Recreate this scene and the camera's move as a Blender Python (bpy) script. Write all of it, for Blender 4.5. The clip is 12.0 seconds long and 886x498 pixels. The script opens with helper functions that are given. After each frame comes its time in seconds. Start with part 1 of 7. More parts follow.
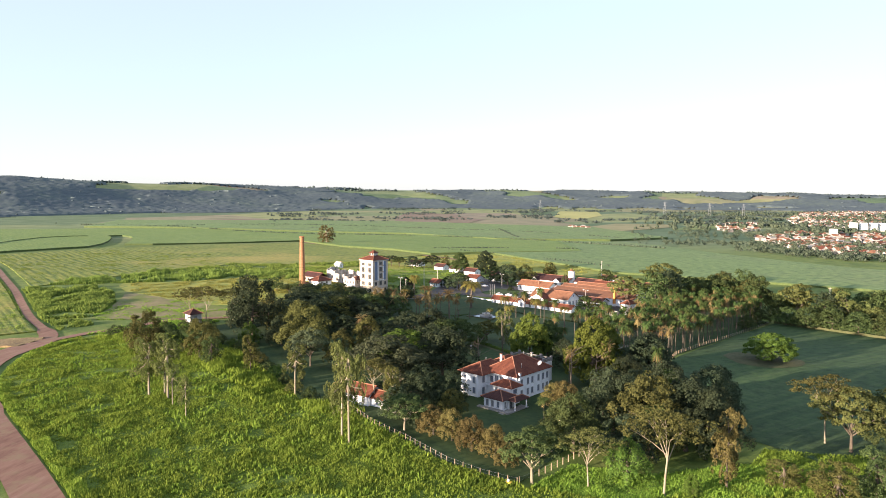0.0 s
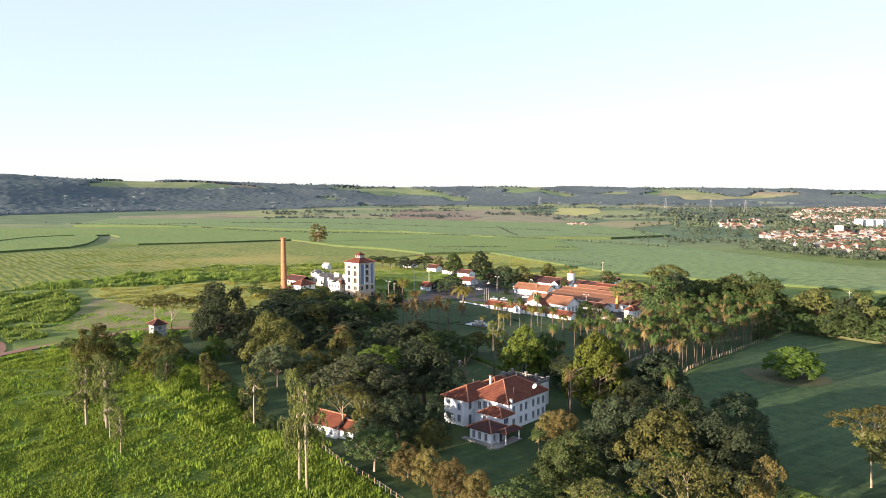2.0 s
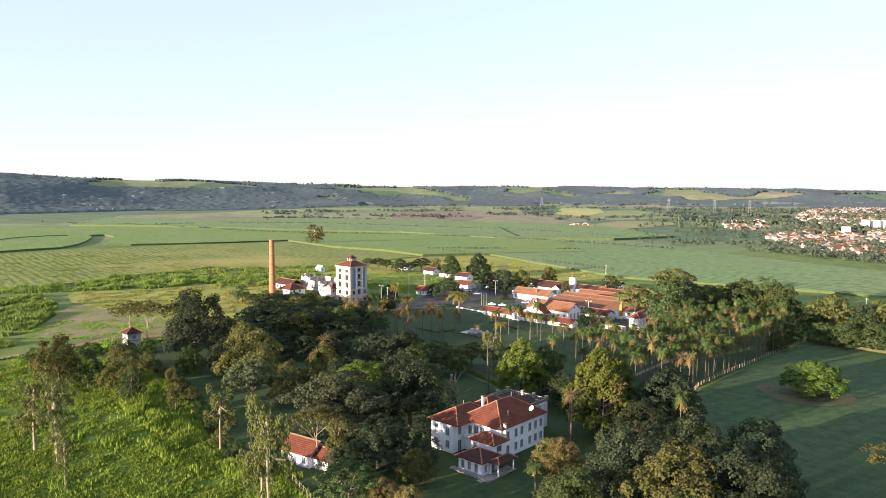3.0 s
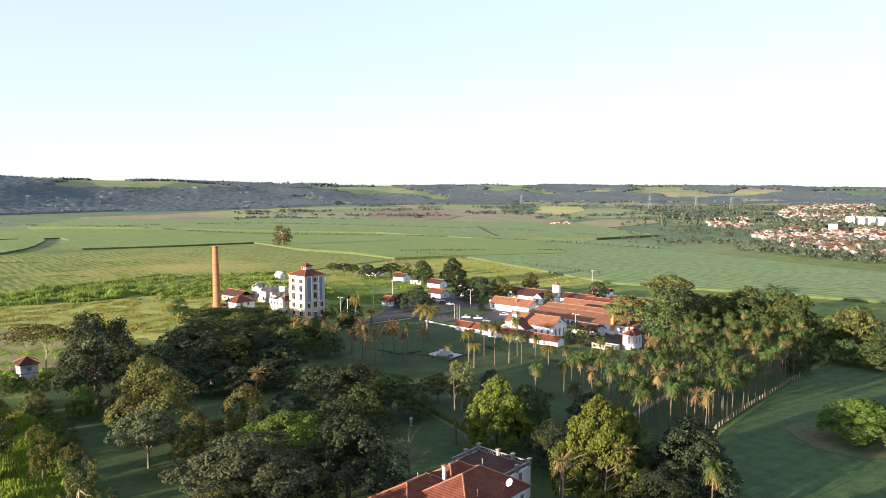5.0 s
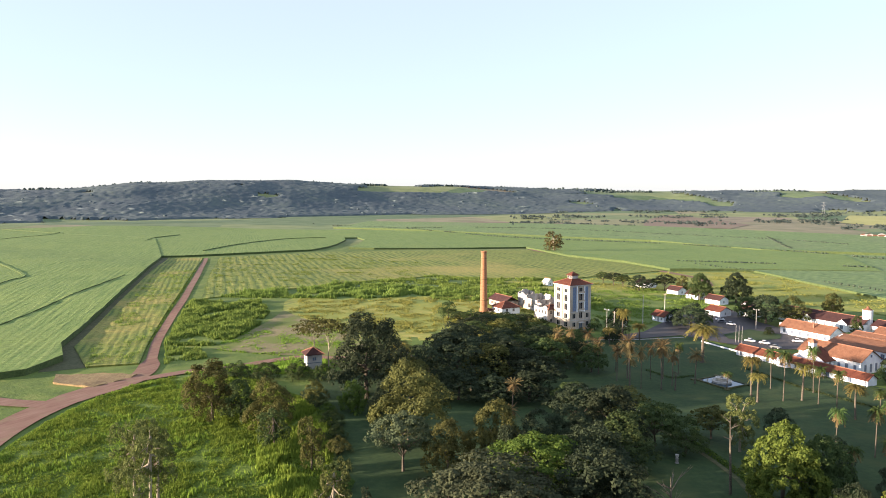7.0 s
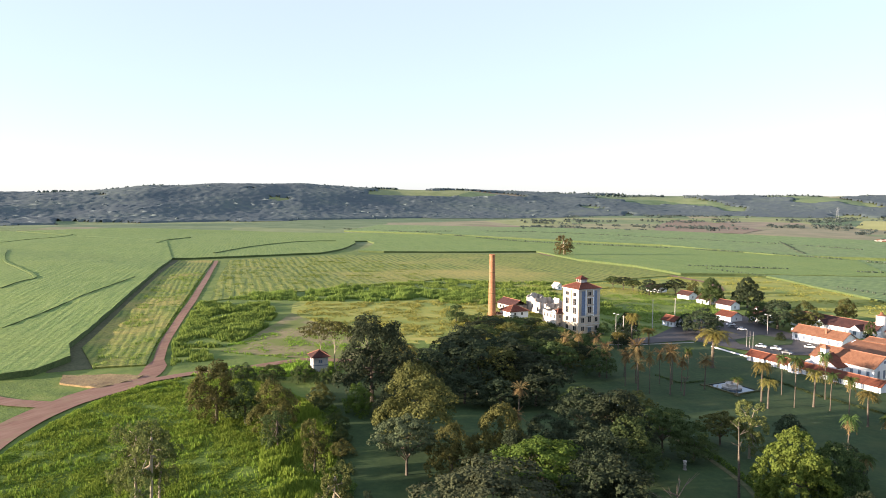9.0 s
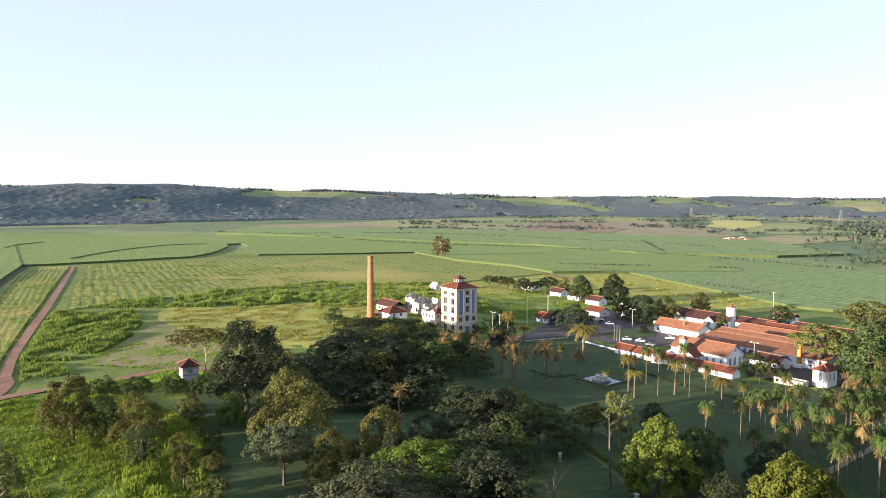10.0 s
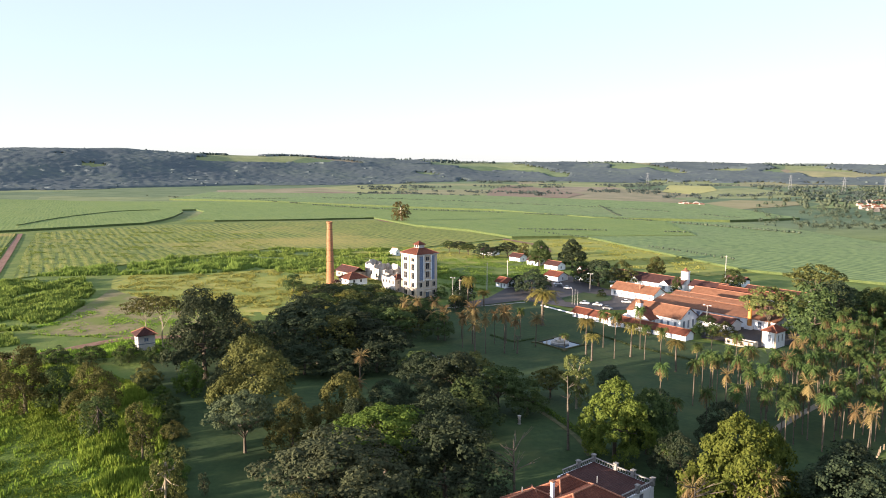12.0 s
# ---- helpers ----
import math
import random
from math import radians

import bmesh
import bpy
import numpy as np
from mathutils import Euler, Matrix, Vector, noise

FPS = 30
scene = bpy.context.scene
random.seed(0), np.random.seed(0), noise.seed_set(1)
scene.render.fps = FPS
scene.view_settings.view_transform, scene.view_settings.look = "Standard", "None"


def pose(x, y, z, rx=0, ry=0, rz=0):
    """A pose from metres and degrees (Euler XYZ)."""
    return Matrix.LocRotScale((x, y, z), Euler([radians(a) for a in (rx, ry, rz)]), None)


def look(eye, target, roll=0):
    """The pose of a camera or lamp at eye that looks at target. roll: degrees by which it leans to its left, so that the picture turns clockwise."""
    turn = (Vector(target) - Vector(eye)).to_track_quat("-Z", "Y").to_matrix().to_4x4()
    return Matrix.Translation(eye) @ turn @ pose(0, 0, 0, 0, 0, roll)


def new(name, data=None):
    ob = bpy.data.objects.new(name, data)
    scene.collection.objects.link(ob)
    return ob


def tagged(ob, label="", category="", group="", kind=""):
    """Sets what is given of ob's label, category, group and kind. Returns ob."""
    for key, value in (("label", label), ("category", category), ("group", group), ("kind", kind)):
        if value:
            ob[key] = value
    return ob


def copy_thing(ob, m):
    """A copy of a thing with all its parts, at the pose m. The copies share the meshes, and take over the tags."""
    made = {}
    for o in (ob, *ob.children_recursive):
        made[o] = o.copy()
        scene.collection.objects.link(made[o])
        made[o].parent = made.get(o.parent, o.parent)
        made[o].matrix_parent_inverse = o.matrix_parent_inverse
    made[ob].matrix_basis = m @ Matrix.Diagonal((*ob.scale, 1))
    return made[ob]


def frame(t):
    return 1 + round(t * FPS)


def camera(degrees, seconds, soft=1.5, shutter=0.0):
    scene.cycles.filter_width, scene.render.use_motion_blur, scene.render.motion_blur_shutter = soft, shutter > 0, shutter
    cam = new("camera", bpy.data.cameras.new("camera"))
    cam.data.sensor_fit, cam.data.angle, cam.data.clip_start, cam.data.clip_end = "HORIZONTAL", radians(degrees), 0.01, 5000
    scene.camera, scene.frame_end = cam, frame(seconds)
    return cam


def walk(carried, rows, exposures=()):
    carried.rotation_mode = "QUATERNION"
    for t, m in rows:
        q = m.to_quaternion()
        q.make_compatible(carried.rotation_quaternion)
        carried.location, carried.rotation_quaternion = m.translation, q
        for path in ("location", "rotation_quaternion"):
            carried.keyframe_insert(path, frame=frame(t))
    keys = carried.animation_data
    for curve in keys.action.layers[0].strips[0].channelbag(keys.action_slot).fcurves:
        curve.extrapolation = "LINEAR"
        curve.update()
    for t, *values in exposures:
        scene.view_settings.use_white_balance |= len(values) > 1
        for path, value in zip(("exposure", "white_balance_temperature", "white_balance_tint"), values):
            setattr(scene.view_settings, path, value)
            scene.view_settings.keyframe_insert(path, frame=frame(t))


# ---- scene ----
cam = camera(63.5, 12.0, soft=0.95)
PATH = [
    (0, (0.893, 1.42, 62.355), (0.569, 3.386, 62.189), 0.2),
    (0.5, (0.748, 6.962, 62.256), (0.448, 8.933, 62.086), 0.1),
    (1, (0.871, 13.491, 62.402), (0.621, 15.468, 62.233), 0.1),
    (1.5, (1.058, 20.92, 62.594), (0.825, 22.899, 62.423), 0.1),
    (2, (1.392, 28.815, 62.78), (1.069, 30.781, 62.605), 0.0),
    (2.5, (1.748, 37.464, 62.983), (1.371, 39.42, 62.806), 0.1),
    (3, (1.914, 47.062, 62.982), (1.585, 49.026, 62.806), 0.1),
    (3.2, (1.892, 51.207, 62.912), (1.581, 53.175, 62.737), 0.1),
    (4.8, (0.897, 87.236, 62.481), (0.625, 89.208, 62.297), -0.3),
    (5, (0.666, 91.469, 62.572), (0.391, 93.441, 62.392), -0.2),
    (5.5, (0.048, 99.703, 63.043), (-0.321, 101.66, 62.868), -0.2),
    (6, (-0.217, 103.311, 63.139), (-0.77, 105.225, 62.972), -0.2),
    (6.5, (-0.251, 103.559, 63.19), (-1.05, 105.385, 63.026), -0.2),
    (7, (-0.061, 102.784, 62.99), (-1.047, 104.516, 62.827), -0.1),
    (7.2, (0.003, 102.688, 62.945), (-1.022, 104.397, 62.784), -0.2),
    (8.8, (0.369, 104.316, 62.492), (-0.682, 106.011, 62.34), 0.0),
    (9, (0.366, 104.561, 62.458), (-0.647, 106.279, 62.306), 0.1),
    (9.5, (0.178, 105.13, 62.288), (-0.714, 106.914, 62.137), 0.1),
    (10, (-0.271, 106.134, 62.254), (-0.979, 107.999, 62.106), 0.1),
    (10.5, (-0.66, 106.44, 62.172), (-1.29, 108.332, 62.025), 0.1),
    (11, (-1.126, 106.337, 62.119), (-1.739, 108.236, 61.973), 0.2),
    (11.5, (-1.046, 106.42, 62.296), (-1.648, 108.319, 62.12), 0.2),
    (12, (-0.619, 106.558, 62.386), (-1.217, 108.451, 62.142), 0.2),
]
walk(cam, [(t, look(eye, target, roll)) for t, eye, target, roll in PATH])

# ---- sky, sun, exposure ----
SUN_EL, SUN_AZ = 8.0, (-0.73, -0.69)          # low sun behind and to the left of the first view
world = bpy.data.worlds.new("sky")
scene.world = world
world.use_nodes = True
wn = world.node_tree.nodes
sky = wn.new("ShaderNodeTexSky")
sky.sky_type = "NISHITA"
sky.sun_disc = False
sky.sun_elevation = radians(SUN_EL)
sky.sun_rotation = math.atan2(SUN_AZ[0], SUN_AZ[1])
sky.air_density, sky.dust_density, sky.ozone_density = 0.9, 0.5, 1.7
wn["Background"].inputs["Strength"].default_value = 0.098
veil = wn.new("ShaderNodeMix")                  # thin even haze that whitens the whole sky
veil.data_type = "RGBA"
veil.inputs[0].default_value = 0.60
veil.inputs[7].default_value = (2.75, 3.0, 3.2, 1)
world.node_tree.links.new(sky.outputs["Color"], veil.inputs[6])
world.node_tree.links.new(veil.outputs[2], wn["Background"].inputs["Color"])
sun = new("sun", bpy.data.lights.new("sun", "SUN"))
sun.data.energy, sun.data.angle, sun.data.color = 5.0, radians(0.6), (1.0, 0.80, 0.56)
sun.matrix_world = look((SUN_AZ[0] * 900, SUN_AZ[1] * 900, 900 * math.tan(radians(SUN_EL))), (0, 0, 0))
scene.view_settings.exposure = 1.86
scene.view_settings.use_white_balance = True
scene.view_settings.white_balance_temperature = 6050
scene.view_settings.white_balance_tint = 18


# ---- materials ----
def nodes_of(name, rough=0.9):
    m = bpy.data.materials.new(name)
    m.use_nodes = True
    t = m.node_tree
    b = t.nodes["Principled BSDF"]
    b.inputs["Roughness"].default_value = rough
    b.inputs["Specular IOR Level"].default_value = 0.25
    return m, t, b


def ramp(t, fac, stops):
    r = t.nodes.new("ShaderNodeValToRGB")
    e = r.color_ramp.elements
    while len(e) < len(stops):
        e.new(0.5)
    for el, (p, c) in zip(e, stops):
        el.position, el.color = p, (*c, 1)
    t.links.new(fac, r.inputs["Fac"])
    return r.outputs["Color"]


def noise_at(t, scale, detail=6, coords=None, rough=0.6, stretch=None):
    n = t.nodes.new("ShaderNodeTexNoise")
    n.inputs["Scale"].default_value, n.inputs["Detail"].default_value = scale, detail
    n.inputs["Roughness"].default_value = rough
    if coords is None:
        coords = t.nodes.new("ShaderNodeTexCoord").outputs["Object"]
    if stretch:
        mp = t.nodes.new("ShaderNodeMapping")
        mp.inputs["Scale"].default_value = stretch[:3]
        mp.inputs["Rotation"].default_value = (0, 0, radians(stretch[3] if len(stretch) > 3 else 0))
        t.links.new(coords, mp.inputs["Vector"])
        coords = mp.outputs["Vector"]
    t.links.new(coords, n.inputs["Vector"])
    return n.outputs["Fac"]


def mixed(t, fac, a, b, kind="MIX"):
    x = t.nodes.new("ShaderNodeMix")
    x.data_type, x.blend_type = "RGBA", kind
    if isinstance(fac, float):
        x.inputs[0].default_value = fac
    else:
        t.links.new(fac, x.inputs[0])
    for sock, v in ((x.inputs[6], a), (x.inputs[7], b)):
        if isinstance(v, tuple):
            sock.default_value = (*v, 1)
        else:
            t.links.new(v, sock)
    return x.outputs[2]


def bumped(t, b, height, strength, distance):
    n = t.nodes.new("ShaderNodeBump")
    n.inputs["Strength"].default_value, n.inputs["Distance"].default_value = strength, distance
    t.links.new(height, n.inputs["Height"])
    t.links.new(n.outputs["Normal"], b.inputs["Normal"])


def earthy(name, stops, big, small, bump=0.6, depth=0.3, patches=None, rough=0.95, stretch=None):
    """Ground cover: two scales of noise through a ramp, patches of a second tint, fine relief."""
    m, t, b = nodes_of(name, rough)
    f1, f2 = noise_at(t, big, 5, stretch=stretch), noise_at(t, small, 6, stretch=stretch)
    mx = t.nodes.new("ShaderNodeMath")
    mx.operation = "MULTIPLY_ADD"
    mx.inputs[1].default_value = 0.45
    t.links.new(f1, mx.inputs[0])
    sc = t.nodes.new("ShaderNodeMath")
    sc.operation = "MULTIPLY"
    sc.inputs[1].default_value = 0.55
    t.links.new(f2, sc.inputs[0])
    t.links.new(sc.outputs[0], mx.inputs[2])
    col = ramp(t, mx.outputs[0], stops)
    if patches:
        scale, lo, hi, tint = patches
        col = mixed(t, ramp(t, noise_at(t, scale, 4), [(lo, (0, 0, 0)), (hi, (1, 1, 1))]), col, tint)
    t.links.new(col, b.inputs["Base Color"])
    bumped(t, b, f2, bump, depth)
    return m


def foliage(name, dark, light, spread=0.25):
    """Leaves: each leaf clump and each tree differs a little; light passes through."""
    m, t, b = nodes_of(name, 0.85)
    b.inputs["Specular IOR Level"].default_value = 0.06
    geo, info = t.nodes.new("ShaderNodeNewGeometry"), t.nodes.new("ShaderNodeObjectInfo")
    col = ramp(t, geo.outputs["Random Per Island"], [(0.0, dark), (1.0, light)])
    hsv = t.nodes.new("ShaderNodeHueSaturation")
    for sock, lo, hi in (("Hue", 0.5 - 0.016, 0.5 + 0.016), ("Value", 1 - spread, 1 + spread)):
        mr = t.nodes.new("ShaderNodeMapRange")
        mr.inputs[3].default_value, mr.inputs[4].default_value = lo, hi
        t.links.new(info.outputs["Random"], mr.inputs[0])
        t.links.new(mr.outputs[0], hsv.inputs[sock])
    t.links.new(col, hsv.inputs["Color"])
    t.links.new(hsv.outputs["Color"], b.inputs["Base Color"])
    tr, mx = t.nodes.new("ShaderNodeBsdfTranslucent"), t.nodes.new("ShaderNodeMixShader")
    mx.inputs[0].default_value = 0.25
    t.links.new(hsv.outputs["Color"], tr.inputs["Color"])
    t.links.new(b.outputs[0], mx.inputs[1])
    t.links.new(tr.outputs[0], mx.inputs[2])
    t.links.new(mx.outputs[0], t.nodes["Material Output"].inputs["Surface"])
    return m


def plain(name, stops, scale, rough=0.8, bump=0.2, depth=0.02, stretch=None, metal=0.0):
    m, t, b = nodes_of(name, rough)
    f = noise_at(t, scale, 6, stretch=stretch)
    t.links.new(ramp(t, f, stops), b.inputs["Base Color"])
    b.inputs["Metallic"].default_value = metal
    bumped(t, b, f, bump, depth)
    return m


def tiles(name, stops):
    """Clay roof tiles: courses and channels as relief, old and new tiles, grime."""
    m, t, b = nodes_of(name, 0.85)
    co = t.nodes.new("ShaderNodeTexCoord").outputs["Object"]
    f = noise_at(t, 0.5, 5, co)
    g = noise_at(t, 4.0, 4, co)
    col = mixed(t, 0.5, ramp(t, f, stops), ramp(t, g, stops))
    t.links.new(col, b.inputs["Base Color"])
    w = []
    for d in ("X", "Y"):
        wv = t.nodes.new("ShaderNodeTexWave")
        wv.bands_direction = d
        wv.inputs["Scale"].default_value, wv.inputs["Distortion"].default_value = 0.75, 0.4
        t.links.new(co, wv.inputs["Vector"])
        w.append(wv.outputs["Fac"])
    a = t.nodes.new("ShaderNodeMath")
    t.links.new(w[0], a.inputs[0])
    t.links.new(w[1], a.inputs[1])
    bumped(t, b, a.outputs[0], 0.5, 0.08)
    return m


def rows_of(name, stops, pitch, turn, patches=None, weight=0.3, bend=5.0, clump=0.3):
    """Crop in rows: ridges of leaf and strips of soil between, broken by noise."""
    m, t, b = nodes_of(name, 0.9)
    co = t.nodes.new("ShaderNodeTexCoord").outputs["Object"]
    mp = t.nodes.new("ShaderNodeMapping")
    mp.inputs["Rotation"].default_value = (0, 0, radians(turn))
    t.links.new(co, mp.inputs["Vector"])
    wv = t.nodes.new("ShaderNodeTexWave")
    wv.bands_direction = "X"
    wv.inputs["Scale"].default_value = 0.314 / pitch
    wv.inputs["Distortion"].default_value, wv.inputs["Detail"].default_value = bend, 3
    wv.inputs["Detail Scale"].default_value = 0.6
    t.links.new(mp.outputs["Vector"], wv.inputs["Vector"])
    f = noise_at(t, 0.6, 6, mp.outputs["Vector"], stretch=(1, 0.035, 1, 0))
    mx = t.nodes.new("ShaderNodeMath")
    mx.operation = "MULTIPLY_ADD"
    mx.inputs[1].default_value = weight
    t.links.new(wv.outputs["Fac"], mx.inputs[0])
    sc = t.nodes.new("ShaderNodeMath")
    sc.operation = "MULTIPLY"
    sc.inputs[1].default_value = 1.0 - weight
    t.links.new(f, sc.inputs[0])
    t.links.new(sc.outputs[0], mx.inputs[2])
    col = ramp(t, mx.outputs[0], stops)
    if patches:
        scale, lo, hi, tint = patches
        col = mixed(t, ramp(t, noise_at(t, scale, 4, co), [(lo, (0, 0, 0)), (hi, (1, 1, 1))]), col, tint)
    tuft = noise_at(t, clump, 8, co, 0.72)
    col = mixed(t, 1.0, col, ramp(t, tuft, [(0.34, (0.52, 0.60, 0.55)), (0.5, (0.95, 0.97, 0.95)), (0.66, (1.28, 1.22, 1.1))]), "MULTIPLY")
    t.links.new(col, b.inputs["Base Color"])
    both = t.nodes.new("ShaderNodeMath")
    t.links.new(mx.outputs[0], both.inputs[0])
    t.links.new(tuft, both.inputs[1])
    bumped(t, b, both.outputs[0], 0.7, 0.6)
    return m


def countryside(name):
    """The far land: a patchwork of pasture, cane and fallow, with scrub."""
    m, t, b = nodes_of(name, 0.95)
    co = t.nodes.new("ShaderNodeTexCoord").outputs["Object"]
    mp = t.nodes.new("ShaderNodeMapping")
    mp.inputs["Scale"].default_value = (0.0035, 0.0024, 0.004)
    mp.inputs["Rotation"].default_value = (0, 0, 0.5)
    t.links.new(co, mp.inputs["Vector"])
    v = t.nodes.new("ShaderNodeTexVoronoi")
    v.inputs["Scale"].default_value = 1.0
    t.links.new(mp.outputs["Vector"], v.inputs["Vector"])
    bw = t.nodes.new("ShaderNodeRGBToBW")
    t.links.new(v.outputs["Color"], bw.inputs["Color"])
    # Distance haze is added to these far patch tints as extra blue.
    patch = ramp(t, bw.outputs[0], [(0.15, (0.10, 0.15, 0.075)), (0.4, (0.17, 0.21, 0.095)), (0.6, (0.25, 0.26, 0.11)), (0.85, (0.25, 0.20, 0.14))])
    near = ramp(t, noise_at(t, 0.12, 7, co), [(0.3, (0.08, 0.12, 0.025)), (0.5, (0.13, 0.18, 0.035)), (0.7, (0.19, 0.21, 0.055))])
    sep = t.nodes.new("ShaderNodeSeparateXYZ")
    t.links.new(co, sep.inputs[0])
    mr = t.nodes.new("ShaderNodeMapRange")
    mr.inputs[1].default_value, mr.inputs[2].default_value = 750, 1000
    t.links.new(sep.outputs["Y"], mr.inputs[0])
    scrub = ramp(t, noise_at(t, 0.02, 6, co), [(0.35, (0.6, 0.7, 0.6)), (0.6, (1, 1, 1))])
    col = mixed(t, 0.8, mixed(t, mr.outputs[0], near, patch), scrub, "MULTIPLY")
    t.links.new(col, b.inputs["Base Color"])
    bumped(t, b, noise_at(t, 0.8, 5, co), 0.5, 0.4)
    return m


M = {}
M["land"] = countryside("land")
# Ground under the tufts, darkened in colour for the shade between blades.
M["meadow"] = earthy("meadow", [(0.3, (0.062, 0.100, 0.014)), (0.5, (0.100, 0.150, 0.020)), (0.68, (0.150, 0.200, 0.029))], 0.06, 0.9, 0.9, 0.5)
# Darker than mown grass: the park trees' shade is put into this colour.
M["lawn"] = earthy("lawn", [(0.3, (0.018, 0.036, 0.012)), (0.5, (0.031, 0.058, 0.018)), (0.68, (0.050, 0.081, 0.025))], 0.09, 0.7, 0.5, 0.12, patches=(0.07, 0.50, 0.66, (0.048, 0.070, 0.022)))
M["field"] = rows_of("mown_field", [(0.2, (0.027, 0.058, 0.020)), (0.45, (0.040, 0.077, 0.025)), (0.75, (0.066, 0.100, 0.036))], 5.0, 47, (0.03, 0.45, 0.7, (0.044, 0.076, 0.026)), 0.12, 1.0)
M["yellow_grass"] = earthy("yellow_grass", [(0.3, (0.14, 0.185, 0.034)), (0.5, (0.25, 0.262, 0.050)), (0.7, (0.37, 0.31, 0.09))], 0.035, 0.4, 0.8, 0.4, patches=(0.03, 0.54, 0.66, (0.15, 0.20, 0.04)), stretch=(0.4, 1, 1, 33))
M["cane"] = rows_of("sugar_cane", [(0.28, (0.092, 0.150, 0.036)), (0.46, (0.148, 0.215, 0.052)), (0.66, (0.215, 0.268, 0.076))], 4.0, -45, (0.015, 0.5, 0.7, (0.185, 0.238, 0.060)), 0.10, 2.5, 0.6)
# Bluer than the near cane: distance haze put into the colour.
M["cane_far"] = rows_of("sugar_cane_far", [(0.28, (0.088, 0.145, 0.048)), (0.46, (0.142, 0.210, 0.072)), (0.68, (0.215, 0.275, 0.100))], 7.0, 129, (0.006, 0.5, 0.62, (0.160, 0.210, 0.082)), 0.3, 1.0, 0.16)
M["crop"] = rows_of("crop_rows", [(0.25, (0.060, 0.096, 0.020)), (0.45, (0.135, 0.175, 0.030)), (0.7, (0.22, 0.235, 0.046))], 3.4, -47, (0.02, 0.50, 0.64, (0.27, 0.235, 0.06)), 0.30, 3.5, 0.6)
M["crop2"] = rows_of("crop_rows_old", [(0.28, (0.052, 0.092, 0.020)), (0.48, (0.165, 0.200, 0.036)), (0.70, (0.28, 0.27, 0.060))], 6.0, -47, (0.006, 0.50, 0.64, (0.31, 0.265, 0.07)), 0.21, 5.0, 0.35)
M["dirt"] = earthy("red_dirt", [(0.3, (0.13, 0.066, 0.046)), (0.5, (0.215, 0.118, 0.082)), (0.7, (0.28, 0.175, 0.125))], 0.08, 0.9, 0.4, 0.1, patches=(0.25, 0.52, 0.68, (0.22, 0.15, 0.09)), stretch=(1, 0.2, 1, 40))
M["soil"] = earthy("stubble_soil", [(0.3, (0.13, 0.08, 0.045)), (0.5, (0.24, 0.17, 0.08)), (0.7, (0.3, 0.24, 0.11))], 0.2, 1.2, 0.8, 0.3)
M["lot"] = earthy("bare_lot", [(0.3, (0.115, 0.115, 0.045)), (0.5, (0.19, 0.165, 0.078)), (0.7, (0.26, 0.205, 0.115))], 0.06, 0.5, 0.4, 0.1, patches=(0.05, 0.46, 0.56, (0.13, 0.155, 0.035)))
# Darkened so the field track carries the cane's shadow in its colour.
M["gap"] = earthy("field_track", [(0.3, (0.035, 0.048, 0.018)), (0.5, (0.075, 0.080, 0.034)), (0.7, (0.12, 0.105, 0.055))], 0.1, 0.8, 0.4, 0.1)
M["asphalt"] = earthy("asphalt", [(0.3, (0.045, 0.043, 0.045)), (0.5, (0.065, 0.06, 0.06)), (0.7, (0.1, 0.085, 0.08))], 0.1, 2.0, 0.2, 0.03, rough=0.8)
M["path"] = earthy("gravel_path", [(0.3, (0.13, 0.12, 0.09)), (0.6, (0.24, 0.21, 0.16))], 0.2, 3.0, 0.3, 0.03)
M["leaf_dark"] = foliage("leaf_dark", (0.027, 0.039, 0.022), (0.056, 0.072, 0.037))
M["leaf_gum"] = foliage("leaf_gum", (0.092, 0.114, 0.036), (0.155, 0.176, 0.056))
M["leaf_mid"] = foliage("leaf_mid", (0.040, 0.062, 0.022), (0.082, 0.108, 0.037))
M["leaf_bright"] = foliage("leaf_bright", (0.056, 0.098, 0.018), (0.110, 0.160, 0.030))
M["leaf_lime"] = foliage("leaf_lime", (0.066, 0.086, 0.016), (0.126, 0.146, 0.028))
M["leaf_olive"] = foliage("leaf_olive", (0.066, 0.070, 0.022), (0.122, 0.122, 0.038))
M["leaf_grey"] = foliage("leaf_grey", (0.055, 0.069, 0.036), (0.096, 0.112, 0.058))
M["leaf_brown"] = foliage("leaf_brown", (0.094, 0.082, 0.030), (0.158, 0.130, 0.046))
M["leaf_palm"] = foliage("leaf_palm", (0.044, 0.074, 0.022), (0.094, 0.136, 0.040))
M["leaf_dry"] = foliage("leaf_dry", (0.140, 0.104, 0.046), (0.235, 0.170, 0.074))
# Far leaves and canopy: distance haze is put into the colour as paler blue.
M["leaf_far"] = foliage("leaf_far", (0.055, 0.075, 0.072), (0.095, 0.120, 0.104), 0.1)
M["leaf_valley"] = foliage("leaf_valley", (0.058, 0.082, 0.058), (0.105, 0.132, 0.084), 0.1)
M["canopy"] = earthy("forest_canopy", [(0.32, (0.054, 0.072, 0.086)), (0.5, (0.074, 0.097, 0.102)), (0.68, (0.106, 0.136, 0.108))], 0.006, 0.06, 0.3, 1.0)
M["tall_grass"] = foliage("tall_grass", (0.134, 0.210, 0.027), (0.232, 0.312, 0.047))
M["reed"] = foliage("cane_grass", (0.108, 0.158, 0.032), (0.205, 0.250, 0.056))
M["dry_grass"] = foliage("dry_grass", (0.17, 0.175, 0.040), (0.30, 0.27, 0.075))
M["leaf_gold"] = foliage("leaf_gold", (0.115, 0.105, 0.028), (0.205, 0.165, 0.046))
